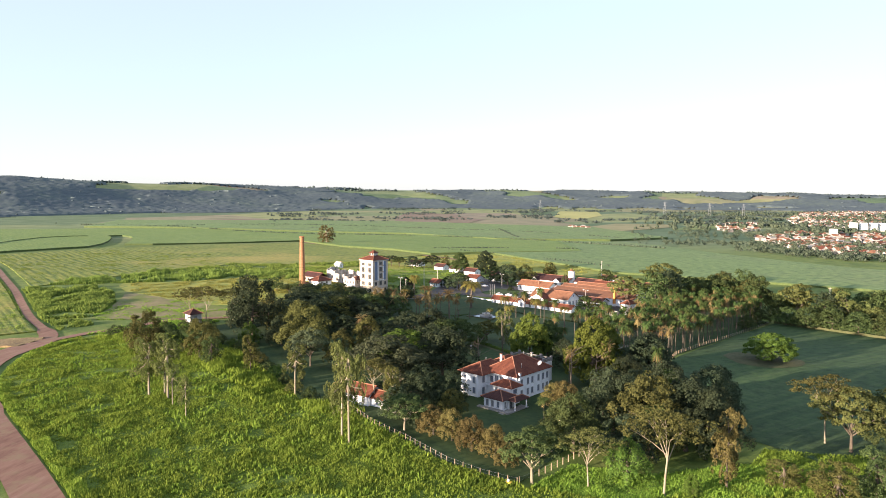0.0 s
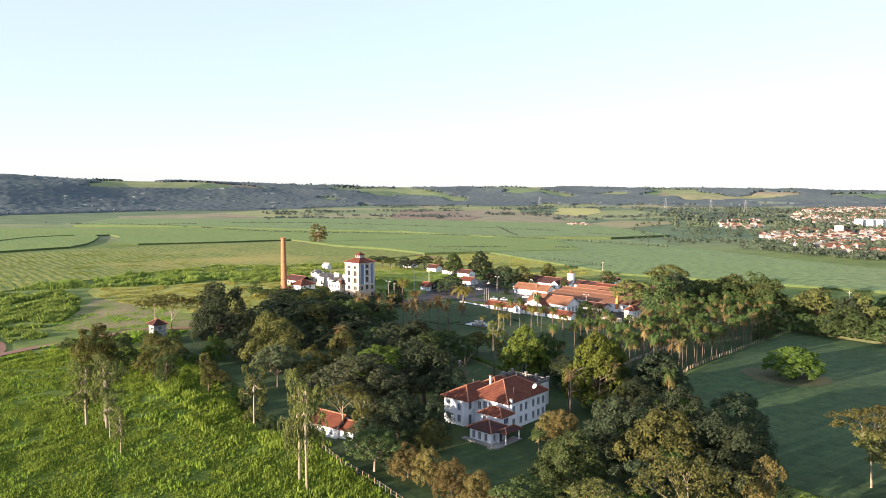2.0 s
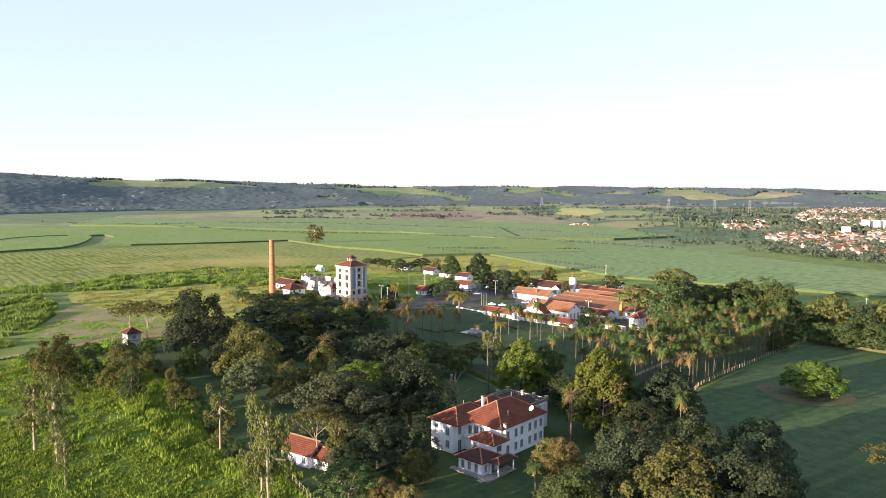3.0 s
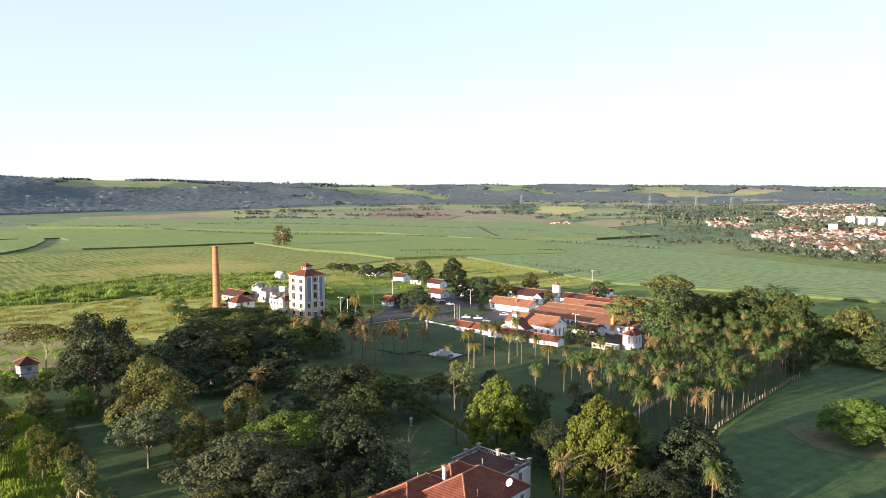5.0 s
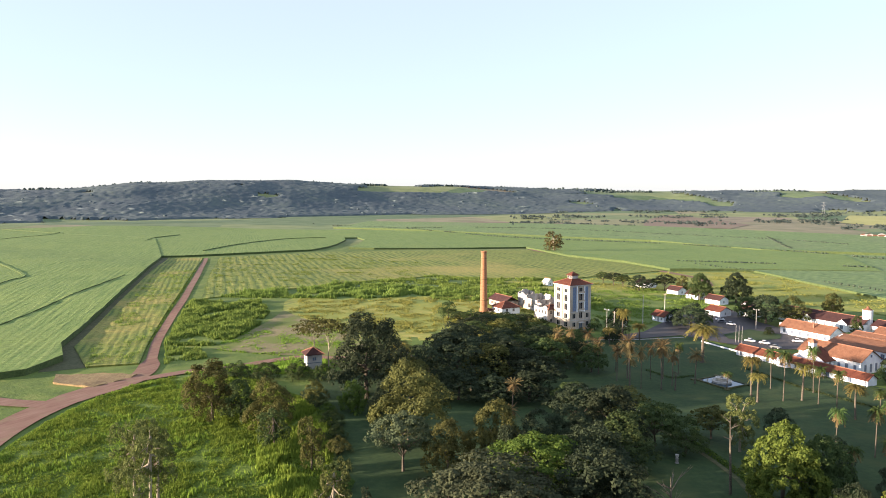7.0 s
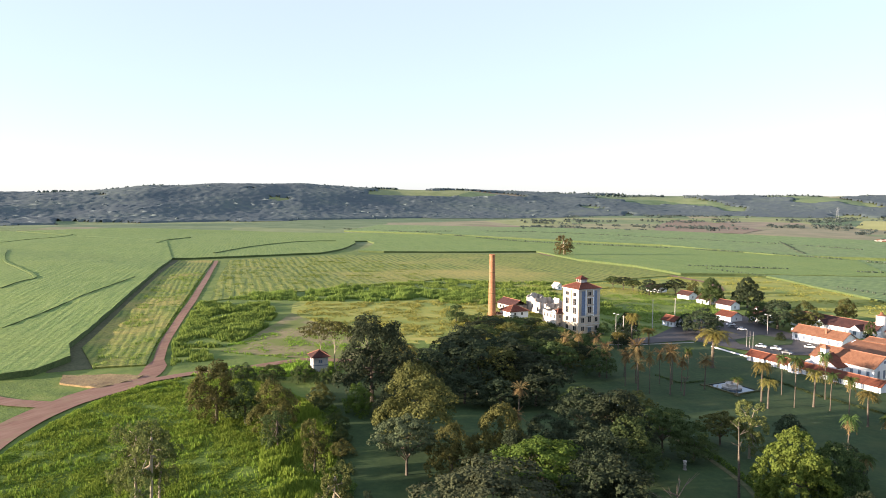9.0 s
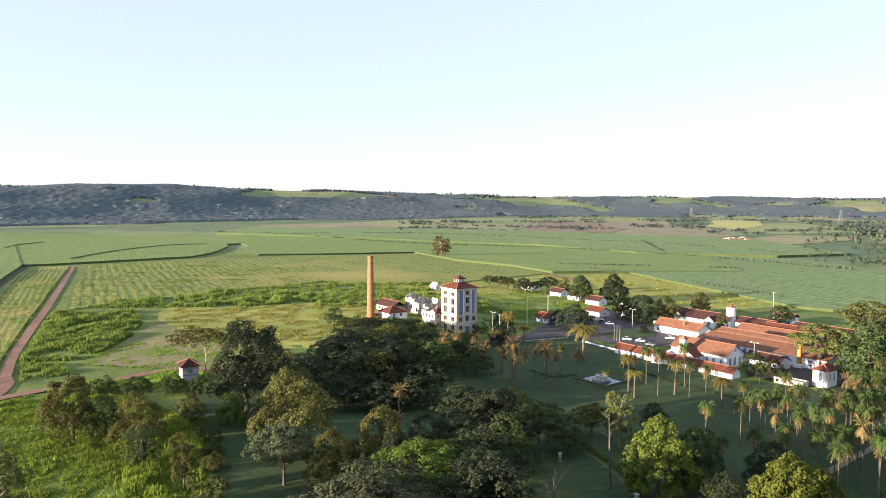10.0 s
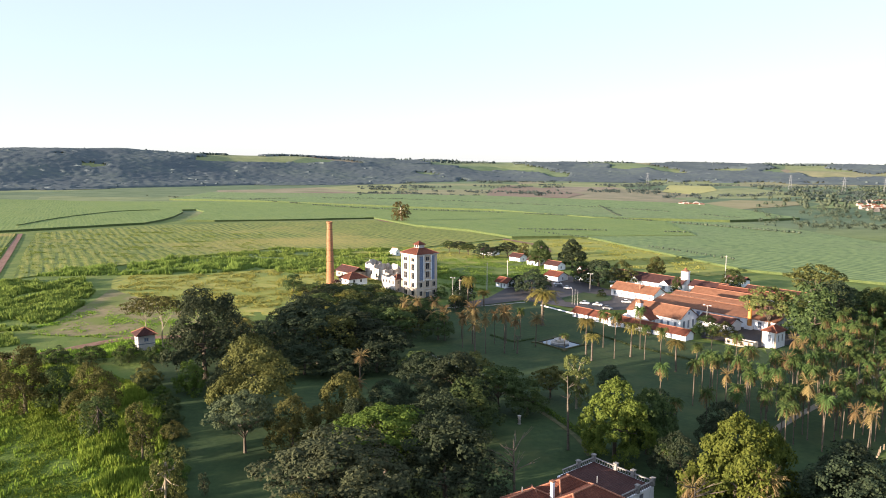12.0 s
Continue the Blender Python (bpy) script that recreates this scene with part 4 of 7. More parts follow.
for x, y, r, h, leaf in ((52.6, 141.3, 6.5, 9.5, "leaf_olive"), (60.5, 143.8, 6.5, 11.0, "leaf_mid"), (46, 150, 4.5, 6.0, "leaf_olive"), (68, 150, 6, 9, "leaf_brown")):
    tree("rag", leaf, x, y, r, h, 1, label="scrubby olive tree in the rough pasture", group="edge trees")
for x, y, r, h, leaf, s in ((-36.2, 191.4, 7.4, 11.0, "leaf_dark", 0), (-29, 193, 6.0, 8.8, "leaf_dark", 1), (-45, 203, 8.5, 12.0, "leaf_grey", 2), (-34.5, 216, 11.0, 16.0, "leaf_dark", 1), (-27, 186, 4.5, 6.5, "leaf_olive", 0), (-41, 181, 5.0, 8.0, "leaf_dark", 2), (-40, 228, 8.0, 13.0, "leaf_dark", 0)):
    tree("dome", leaf, x, y, r, h, s, label="dark leafy tree shading the mansion wall", group="mansion trees")
tree("umbrella", "leaf_grey", -50.3, 206, 12.5, 16.0, 0, label="great grey-green umbrella tree near the mansion", group="mansion trees")
tree("umbrella", "leaf_bright", -50, 227, 9.5, 14.2, 1, label="bright green umbrella tree lit by the sun", group="mansion trees")
tree("acacia", "leaf_olive", -49.5, 190, 6.5, 13.0, 1, "bark_pale", "olive tree with bare limbs beside the small house", group="mansion trees")
tree("rag", "leaf_olive", -43, 184, 3.5, 12.0, 0, "bark_pale", "slender olive tree beside the small house", group="mansion trees")

# slender trees in the pasture
for x, y, r, h, s in ((-116.1, 188.2, 6.2, 16.6, 0), (-109, 186.1, 6.0, 17.6, 1), (-112.5, 190.5, 5.6, 14.5, 1), (-94.6, 170.2, 2.6, 11.5, 0), (-50.4, 163.6, 4.8, 21.8, 1), (-47.6, 160.2, 4.8, 23.0, 0), (-74.5, 195.6, 4.2, 14.2, 1), (-104, 180, 2.6, 11.0, 1)):
    tree("airy", "leaf_gum", x, y, r, h, s, "bark_pale", "tall slender sparse tree with a pale trunk", group="pasture trees")
tree("dome", "leaf_olive", -144.3, 233, 7.4, 15.5, 0, label="tall olive tree beside the dirt road", group="pasture trees")
tree("dome", "leaf_mid", -137, 236, 5.6, 11.0, 1, label="olive tree beside the dirt road", group="pasture trees")
tree("dome", "leaf_olive", -124.1, 232.8, 6.4, 13.5, 0, label="olive tree at the pasture's edge", group="pasture trees")
tree("rag", "leaf_mid", -116, 226, 5.0, 9.5, 1, label="green scrubby tree at the pasture's edge", group="pasture trees")
tree("rag", "leaf_olive", -98.9, 219, 4.2, 11.5, 0, label="yellow-olive tree at the lawn's edge", group="pasture trees")
for x, y, r, h in ((-152, 276, 5, 5.5), (-162, 272, 5, 5.0), (-171, 268, 5, 5.0), (-145, 279, 4, 5), (-178, 265, 4, 4)):
    tree("bush", "leaf_mid", x, y, r, h, 0, label="rounded green shrub of the roadside hedge", group="roadside hedge", name="shrub", category="shrub")

for k, (x, y, r, h, leaf) in enumerate(((-128, 256, 3.4, 4.0, "leaf_mid"), (-121, 252, 2.8, 3.2, "leaf_bright"), (-114, 245, 3.6, 4.2, "leaf_mid"), (-107, 238, 3.0, 3.4, "leaf_mid"), (-101, 231, 3.2, 3.6, "leaf_olive"), (-94, 222, 2.8, 3.0, "leaf_mid"), (-88, 214, 3.2, 3.8, "leaf_bright"), (-82, 207, 2.6, 3.0, "leaf_mid"), (-76, 199, 3.0, 3.6, "leaf_olive"), (-69, 193, 2.8, 3.4, "leaf_mid"), (-61, 189, 3.2, 4.4, "leaf_mid"), (-134, 262, 4.0, 5.0, "leaf_olive"), (-55, 184, 3.0, 4.0, "leaf_bright"))):
    tree("bush", leaf, x, y, r, h, k % 2, label="leafy shrub where the pasture meets the lawn", group="edge shrubs", name="shrub", category="shrub")

# the old park wood between mansion and tower
for k, (x, y, r, h, leaf, kind) in enumerate((
        (-120.7, 269.6, 12.0, 24.0, "leaf_dark", "dome"), (-109, 275, 8.0, 12.5, "leaf_olive", "dome"), (-91, 246, 10.0, 18.5, "leaf_olive", "dome"), (-81.9, 229, 6.8, 13.0, "leaf_grey", "umbrella"),
        (-64.7, 239.5, 7.0, 14.8, "leaf_olive", "dome"), (-72, 231, 6.2, 11.8, "leaf_olive", "dome"), (-60, 236, 5.5, 11.0, "leaf_dark", "dome"), (-111.6, 308, 12.0, 13.0, "leaf_dark", "umbrella"),
        (-94, 311, 11.5, 13.5, "leaf_dark", "umbrella"), (-88, 287, 8.0, 8.0, "leaf_dark", "dome"), (-80, 294, 8.0, 9.0, "leaf_dark", "dome"), (-98, 284, 8.0, 8.5, "leaf_dark", "dome"), (-67, 296, 6.5, 7.0, "leaf_mid", "dome"), (-100, 296, 9.0, 15.0, "leaf_dark", "dome"),
        (-119, 316, 9.5, 12.5, "leaf_dark", "umbrella"), (-99, 338, 8.5, 11.0, "leaf_mid", "umbrella"), (-112, 345, 8.0, 9.0, "leaf_dark", "dome"), (-128, 352, 7.5, 8.0, "leaf_mid", "umbrella"))):
    tree(kind, leaf, x, y, r, h, k % 2, label="dense old tree of the park wood", group="park wood")
for k, (x, y, r, h, leaf, kind) in enumerate((
        (-88, 330, 7.5, 12.5, "leaf_mid", "umbrella"), (-46.7, 264, 9.5, 14.5, "leaf_dark", "dome"), (-56, 268, 8.0, 13.5, "leaf_dark", "umbrella"),
        (-38.5, 272, 6.6, 10.8, "leaf_mid", "umbrella"), (-52, 252, 7.5, 12.0, "leaf_dark", "dome"), (-104, 258, 7.0, 11.0, "leaf_dark", "dome"),
        (-117, 258, 4.6, 8.0, "leaf_bright", "bush"), (-104, 325, 8.5, 11.0, "leaf_dark", "dome"), (-141, 306, 7.5, 13.0, "leaf_dark", "dome"),
        (-132, 290, 8.0, 15.0, "leaf_dark", "dome"), (-76, 340, 6.0, 9.5, "leaf_mid", "dome"), (-120, 362, 5.5, 8.5, "leaf_olive", "dome"), (-140, 372, 5.0, 8.0, "leaf_mid", "rag"))):
    tree(kind, leaf, x, y, r, h, (k + 1) % 2, label="dense old tree of the park wood", group="park wood")
for k, (x, y, r, h, leaf, kind) in enumerate((
        (-95, 301, 9.0, 14.0, "leaf_dark", "dome"), (-109, 332, 9.0, 10.5, "leaf_dark", "umbrella"), (-101, 354, 8.0, 10.5, "leaf_dark", "dome"), 
        (-41, 252, 8.5, 12.0, "leaf_dark", "dome"), 
        (-28, 286, 6.0, 8.0, "leaf_olive", "umbrella"), 
        (-48, 285, 8.0, 9.5, "leaf_dark", "dome"), (-80, 301, 8.5, 12.0, "leaf_dark", "umbrella"), (-43, 238, 8.5, 13.5, "leaf_dark", "dome"), 
        (-31, 270, 5.5, 8.5, "leaf_dark", "dome"), (-122, 328, 8.5, 12.0, "leaf_dark", "dome"),
        (-90, 344, 8.0, 10.5, "leaf_dark", "dome"), (-112, 290, 9.0, 12.0, "leaf_dark", "dome"), (-124, 302, 8.0, 8.5, "leaf_dark", "dome"), 
        (-115, 357, 6.5, 9.0, "leaf_dark", "dome"), (-58, 247, 7.0, 11.5, "leaf_dark", "dome"))):
    tree(kind, ("leaf_olive", leaf, leaf, "leaf_mid", leaf)[k % 5], x, y, r, h, k % 2, label="shaded tree of the park wood", group="park wood")
tree("dome", "leaf_brown", 3.0, 193.5, 4.6, 8.0, 1, label="rounded olive-brown tree beside the mansion", group="mansion trees")
tree("dome", "leaf_brown", -0.5, 197.5, 3.6, 6.5, 0, label="rounded olive-brown tree beside the mansion", group="mansion trees")
for x, y, r, h, s in ((-152.3, 291.5, 8.8, 16.5, 0), (-162.5, 296, 8.0, 15.0, 1), (-142, 296, 8.0, 15.5, 0)):
    tree("acacia", "leaf_olive", x, y, r, h, s, "bark_pale", "flat-topped tree with pale limbs beside the gatehouse", group="gatehouse trees")
tree("lumpy", "leaf_lime", -9.1, 248, 8.2, 16.5, 0, label="yellow-green lumpy tree behind the mansion", group="park trees")
tree("lumpy", "leaf_mid", -3, 254, 6.5, 13.5, 1, label="green lumpy tree behind the mansion", group="park trees")
tree("dome", "leaf_dark", 3, 240, 5.5, 10.0, 2, label="dark low tree behind the mansion", group="park trees")
tree("dome", "leaf_dark", -2, 268, 6.0, 9.5, 0, label="dark tree at the lawn's edge", group="park trees")
tree("dome", "leaf_dark", 12, 262, 6.0, 10.0, 1, label="dark tree at the lawn's edge", group="park trees")
tree("dome", "leaf_dark", -14, 300, 4.0, 6.5, 2, label="small dark tree on the lawn", group="park trees")
tree("rag", "leaf_grey", -78, 210, 1.4, 4.2, 0, label="young thin tree on the shaded lawn", group="park trees")

# round the church yard, the cottages and the tower
for k, (x, y, r, h, leaf, kind) in enumerate((
        (36, 388, 11.0, 17.0, "leaf_gum", "umbrella"), (49, 379, 11.0, 19.0, "leaf_mid", "dome"), (58, 390, 10.0, 19.0, "leaf_dark", "dome"), (62, 452, 12.0, 18.0, "leaf_olive", "umbrella"),
        (70, 400, 9.0, 15.0, "leaf_mid", "dome"), (-73, 527, 7.6, 15.5, "leaf_mid", "lumpy"), (-54, 529, 9.2, 16.5, "leaf_dark", "lumpy"), (-61, 437, 9.0, 11.0, "leaf_dark", "dome"),
        (-33, 470, 10.0, 12.5, "leaf_dark", "dome"), (-22, 474, 8.0, 12.5, "leaf_olive", "dome"), (-41, 478, 7.0, 10.5, "leaf_mid", "dome"), (-6, 505, 6.0, 11.0, "leaf_olive", "oval"),
        (30, 478, 6.0, 10.0, "leaf_mid", "dome"), (-92, 428, 5.0, 8.0, "leaf_dark", "dome"), (14, 374, 5.0, 7.5, "leaf_mid", "dome"), (20, 371, 4.0, 6.5, "leaf_olive", "dome"))):
    tree(kind, leaf, x, y, r, h, k % 2, label="leafy tree beside the estate buildings", group="yard trees")
for k, (x, y, r, h, leaf, kind) in enumerate((
        (-100, 560, 7.0, 10.5, "leaf_dark", "umbrella"), (-114, 552, 7.0, 9.5, "leaf_dark", "dome"), (-88, 552, 5.0, 11.0, "leaf_olive", "rag"), (-84, 392, 5.0, 8.0, "leaf_dark", "dome"),
        (-98, 386, 5.0, 4.3, "leaf_mid", "dome"), (-122, 392, 5.0, 5.0, "leaf_mid", "rag"), (-140, 392, 4.0, 4.3, "leaf_olive", "rag"), (-130, 384, 6.0, 5.0, "leaf_mid", "umbrella"),
        (4, 452, 3.0, 9.0, "leaf_mid", "oval"), (-29, 440, 2.4, 3.5, "leaf_mid", "bush"))):
    tree(kind, leaf, x, y, r, h, (k + 1) % 2, label="leafy tree beside the old tower", group="yard trees")
for k, (x, y, r, h, leaf, kind) in enumerate((
        (-112, 378, 6.0, 6.2, "leaf_mid", "umbrella"), (-104, 366, 7.0, 7.0, "leaf_dark", "umbrella"), (-118, 372, 5.5, 6.2, "leaf_dark", "dome"), (-134, 362, 6.5, 7.0, "leaf_dark", "umbrella"),
        (-126, 338, 8.0, 9.5, "leaf_dark", "umbrella"), (-92, 368, 5.5, 6.2, "leaf_mid", "dome"), (-118, 388, 4.0, 5.0, "leaf_olive", "rag"),
        (-106, 390, 4.0, 4.0, "leaf_mid", "dome"), (-132, 396, 4.5, 3.7, "leaf_mid", "bush"), (-146, 392, 4.5, 3.1, "leaf_mid", "bush"), (-98, 396, 3.5, 3.7, "leaf_dark", "dome"),
        (-86, 352, 6.0, 8.0, "leaf_dark", "umbrella"), (-86, 402, 4.0, 4.3, "leaf_dark", "dome"))):
    tree(kind, leaf, x, y, r, h, k % 2, label="leafy tree below the old tower and ruin", group="yard trees")
for k, (x, y, r, h) in enumerate(((-128, 566, 6.0, 8.0), (-136, 572, 6.5, 8.5), (-145, 578, 6.0, 8.0), (-108, 558, 5.0, 7.5), (-92, 420, 4.0, 6.0), (-86, 414, 3.6, 5.5), (-98, 412, 3.4, 5.0), (-70, 446, 4.5, 7.0), (-58, 452, 4.0, 6.5))):
    tree("umbrella" if k < 4 else "dome", "leaf_dark" if k % 2 else "leaf_mid", x, y, r, h, k % 2, label="leafy tree among the cottages", group="yard trees")
tree("rag", "leaf_brown", -289, 862, 14.0, 23.0, 1, "bark_pale", "great old half-bare tree alone in the fields", group="field trees")

tree("dome", "leaf_mid", -158.5, 386, 4.6, 7.6, 0, label="lone rounded tree on the dry slope", group="slope trees")
for k, (x, y, r, h) in enumerate(((-134, 393, 4.5, 4.4), (-143, 389, 4.2, 4.0), (-152, 385, 4.0, 4.0), (-126, 396, 4.0, 4.5), (-148, 378, 5.0, 5.0), (-136, 380, 5.0, 5.2), (-116, 394, 3.6, 4.4))):
    tree("umbrella", "leaf_dark" if k % 2 else "leaf_mid", x, y, r, h, k % 2, label="low spreading tree at the foot of the ruin", group="slope trees")
# the belt of trees behind the palm grove and along the wall of the mown field
belt = np.random.default_rng(12)
for k in range(46):
    f = k / 45
    x = 62 + 120 * f + belt.uniform(-6, 6)
    y = 408 - 70 * f + belt.uniform(-8, 22) + 16 * math.sin(f * 9)
    r = belt.uniform(5.5, 9.5)
    tree(("dome", "rag", "umbrella", "dome", "oval")[k % 5], ("leaf_olive", "leaf_mid", "leaf_dark", "leaf_gum", "leaf_olive")[int(belt.integers(0, 5))] if k % 3 else "leaf_mid", x, y, r, r * belt.uniform(1.4, 2.0), k % 2, label="tree of the mixed belt behind the palm grove", group="tree belt")
for x, y, r, h in ((105, 352, 6, 8), (112, 347, 7, 9), (121, 341, 7, 10), (130, 336, 7, 9), (139, 330, 7, 10), (148, 324, 7, 9), (92, 352, 6, 7), (84, 338, 5, 5.5)):
    tree("dome", "leaf_mid", x, y, r, h, 0, label="low green tree along the field wall", group="tree belt")


# ---- palms ----
def frond(vs, fs, base, ang, length, rise, droop, width, r, segs=9):
    """An arching midrib with narrow leaflets hanging from both of its sides."""
    d = np.array([math.cos(ang), math.sin(ang), 0])
    side = np.array([-math.sin(ang), math.cos(ang), 0])
    rib = []
    for i in range(segs + 1):
        t = i / segs
        rib.append(base + d * length * t * (1 - 0.25 * t * droop) + np.array([0, 0, rise * t - droop * length * 0.75 * t * t]))
    for i in range(segs):
        t = (i + 0.6) / segs
        wd = width * (0.9 + 1.6 * t) * (1.08 - t) ** 0.5
        for s in (-1, 1):
            k = len(vs)
            tip = rib[i + 1] + side * s * wd * r.uniform(0.7, 1.15) + d * wd * 0.35 - np.array([0, 0, wd * r.uniform(0.5, 1.1)])
            vs += [rib[i], rib[i] * 0.25 + rib[i + 1] * 0.75, tip]
            fs.append((k, k + 1, k + 2))
    k = len(vs)
    for p in rib[::3]:
        vs += [p - side * 0.03, p + side * 0.03]
    fs += [(k + 2 * i, k + 2 * i + 1, k + 2 * i + 3, k + 2 * i + 2) for i in range(len(rib[::3]) - 1)]


def palm_proto(kind, seed):
    """Palms 12 m tall: feathered crown, dead fronds hanging under it, ringed trunk."""
    r = np.random.default_rng(300 + seed)
    top = np.array([0.0, 0.0, 11.0])
    ob = thing("palm_tree", Matrix.Identity(4), "tall slender palm", "palm tree")
    bm = bmesh.new()
    rad = 0.135 if kind != "date" else 0.26
    tube(bm, (0, 0, -0.3), (0, 0, 0.8), rad * 1.5, rad, 8)
    tube(bm, (0, 0, 0.8), (0.1, 0, 6), rad, rad * 0.85, 8)
    tube(bm, (0.1, 0, 6), (0, 0, 11.0), rad * 0.85, rad * 0.7, 8)
    part("trunk", bm, M["bark_palm"], ob)
    vs, fs = [], []
    n = {"green": 44, "date": 70, "dry": 24}[kind]
    for i in range(n):
        up = r.uniform(-0.3, 1.0) if kind != "dry" else r.uniform(0.25, 1.2)
        frond(vs, fs, top, 6.283 * i / n + r.uniform(-0.25, 0.25), r.uniform(2.1, 3.1) * {"date": 1.32, "green": 0.95, "dry": 0.9}[kind], {"date": 2.4, "green": 2.3, "dry": 3.0}[kind] * up, r.uniform(0.7, 1.25), r.uniform(0.2, 0.34) * (0.7 if kind == "dry" else 1), r)
    part("fronds", mesh_of("fronds", vs, fs, [M[{"green": "leaf_palm", "date": "leaf_gold", "dry": "leaf_dry"}[kind]]]), None, ob)
    if kind != "date" or seed % 2:
        vs, fs = [], []
        for i in range(16 if kind == "green" else 20):
            frond(vs, fs, top + [0, 0, -0.2], r.uniform(0, 6.283), r.uniform(1.2, 2.4), r.uniform(-1.2, -0.4), r.uniform(0.8, 1.3), r.uniform(0.25, 0.45), r, 6)
        part("dead_fronds", mesh_of("dead_fronds", vs, fs, [M["leaf_dry"]]), None, ob, "dry brown hanging fronds")
    return ob


PALMS = {(k, s): palm_proto(k, s) for k in ("green", "date", "dry") for s in (0, 1, 2)}
USED = set()


def palm(kind, seed, x, y, h, wide=1.0, label="", group="palms"):
    m = Matrix.LocRotScale((x, y, ground(x, y) - 0.05), Euler((0.03 * math.sin(x), 0.03 * math.cos(y), (x * 5.1 + y) % 6.283)), (wide * 1.15, wide * 1.15, h / 11.8))
    o = PALMS[kind, seed % 3]
    if (kind, seed % 3) not in USED:
        USED.add((kind, seed % 3))
        o.matrix_basis = m
        return tagged(o, label, "palm tree", group)
    held = o.matrix_basis.copy()
    o.matrix_basis = Matrix.Identity(4)
    ob = copy_thing(o, m)
    o.matrix_basis = held
    return tagged(ob, label, "palm tree", group)


grove = np.random.default_rng(21)
count = 0
spots = []
while count < 235:
    u, v = grove.random(), grove.random()
    # between the fence side and the church side of the grove
    a, b = Vector((40, 262)).lerp(Vector((102, 362)), u), Vector((-2, 280)).lerp(Vector((60, 408)), u)
    p = a.lerp(b, v * 0.96 + 0.03)
    if any((p - q).length < 2.7 for q in spots) or (u < 0.12 and v > 0.6) or (p.y > 312 and p.x < 14 + (p.y - 268) * 0.343 + max(0, p.y - 335) * 0.12):
        continue
    spots.append(p)
    palm("green" if grove.random() > 0.1 else "dry", count, p.x, p.y, grove.uniform(9.5, 13.8), grove.uniform(0.66, 0.92), "tall slender palm with a skirt of dry fronds", "palm grove")
    count += 1
for k, (x, y, h) in enumerate(((-24.5, 336.4, 12.5), (-20, 347.6, 13), (-15.4, 334.8, 15.5), (-10.6, 338.4, 11.5), (-6.2, 336.7, 11.5), (-1.4, 330.7, 12.5), (3.2, 325.7, 10), (8.8, 323.2, 10), (-8, 349, 15), (-22, 330, 9), (14, 345, 11), (20, 332, 12), (22, 318, 11), (12, 310, 11))):
    palm("date" if k % 3 == 0 else "green", k, x, y, h, 0.98, "tall palm with a feathered crown on the lawn", "lawn palms")
palm("date", 1, -45.3, 373.7, 14.0, 2.1, "thick golden-green date palm on the lawn", "lawn palms")
palm("date", 2, -79.9, 392.4, 14.8, 1.0, "palm beside the forecourt", "lawn palms")
palm("date", 1, -75.5, 402.5, 7.0, 1.1, "low full palm beside the forecourt", "lawn palms")
palm("date", 2, -84, 388, 7.0, 0.9, "low full palm beside the forecourt", "lawn palms")
for k, (x, y, h, w) in enumerate(((-58.2, 323.1, 14, 1.2), (-55.8, 327.6, 11, 0.8), (-56, 340.8, 9.5, 0.7), (-52.4, 342.8, 10.5, 1.1), (-73.4, 339.6, 8.5, 1), (-80.8, 347.3, 7, 1), (-65, 332.5, 9, 0.9), (-89.2, 356, 9.2, 1), (-89, 342.4, 11, 0.8), (-60, 330, 8, 1.2), (-48, 336, 9, 0.9), (-69, 345, 8, 1), (-77, 350, 8, 1.1), (-84, 360, 8.5, 1.1), (-63, 338, 10, 1.2), (-50, 330, 12, 1.2), (-42, 342, 9, 1.2))):
    palm("dry", k, x, y, h * 1.22, w * 1.2, "half-dead palm with brown ragged fronds", "dry palms")
palm("green", 1, -49.5, 352.9, 11, 0.8, "slim palm on the lawn", "lawn palms")
palm("green", 2, -2.6, 185.0, 6.3, 0.95, "drooping palm beside the mansion steps", "mansion palms")
palm("green", 0, 1.0, 240.1, 8.0, 0.9, "palm with hanging dry fronds behind the mansion", "mansion palms")
palm("dry", 1, 4.0, 216.0, 12.0, 1.0, "dead palm with bare hanging stalks by the mansion", "mansion palms")
palm("dry", 2, 14.5, 216.5, 14.5, 1.1, "palm with yellow ragged fronds by the bright tree", "mansion palms")
palm("green", 1, 28.5, 209.0, 15.5, 0.8, "lone palm with an orange dry skirt", "mansion palms")
palm("date", 0, -124, 293, 12.5, 1.3, "golden yellow palm in the park wood", "dry palms")
palm("green", 0, 22, 163, 12.0, 1.3, "yellow-green palm inside the grove", "mansion palms")
palm("green", 2, -32, 340, 6, 0.9, "young palm beside the pool", "lawn palms")
for k, (x, y) in enumerate(((2, 262), (9, 268), (-1, 285), (16, 278), (24, 262), (7, 292), (20, 290), (26, 276))):
    palm("green", k, x, y, 10.5 + (k % 3), 0.9, "tall slender palm with a skirt of dry fronds", "palm grove")
for o in [o for k, o in PALMS.items() if k not in USED]:
    for c in o.children:
        bpy.data.objects.remove(c)
    bpy.data.objects.remove(o)


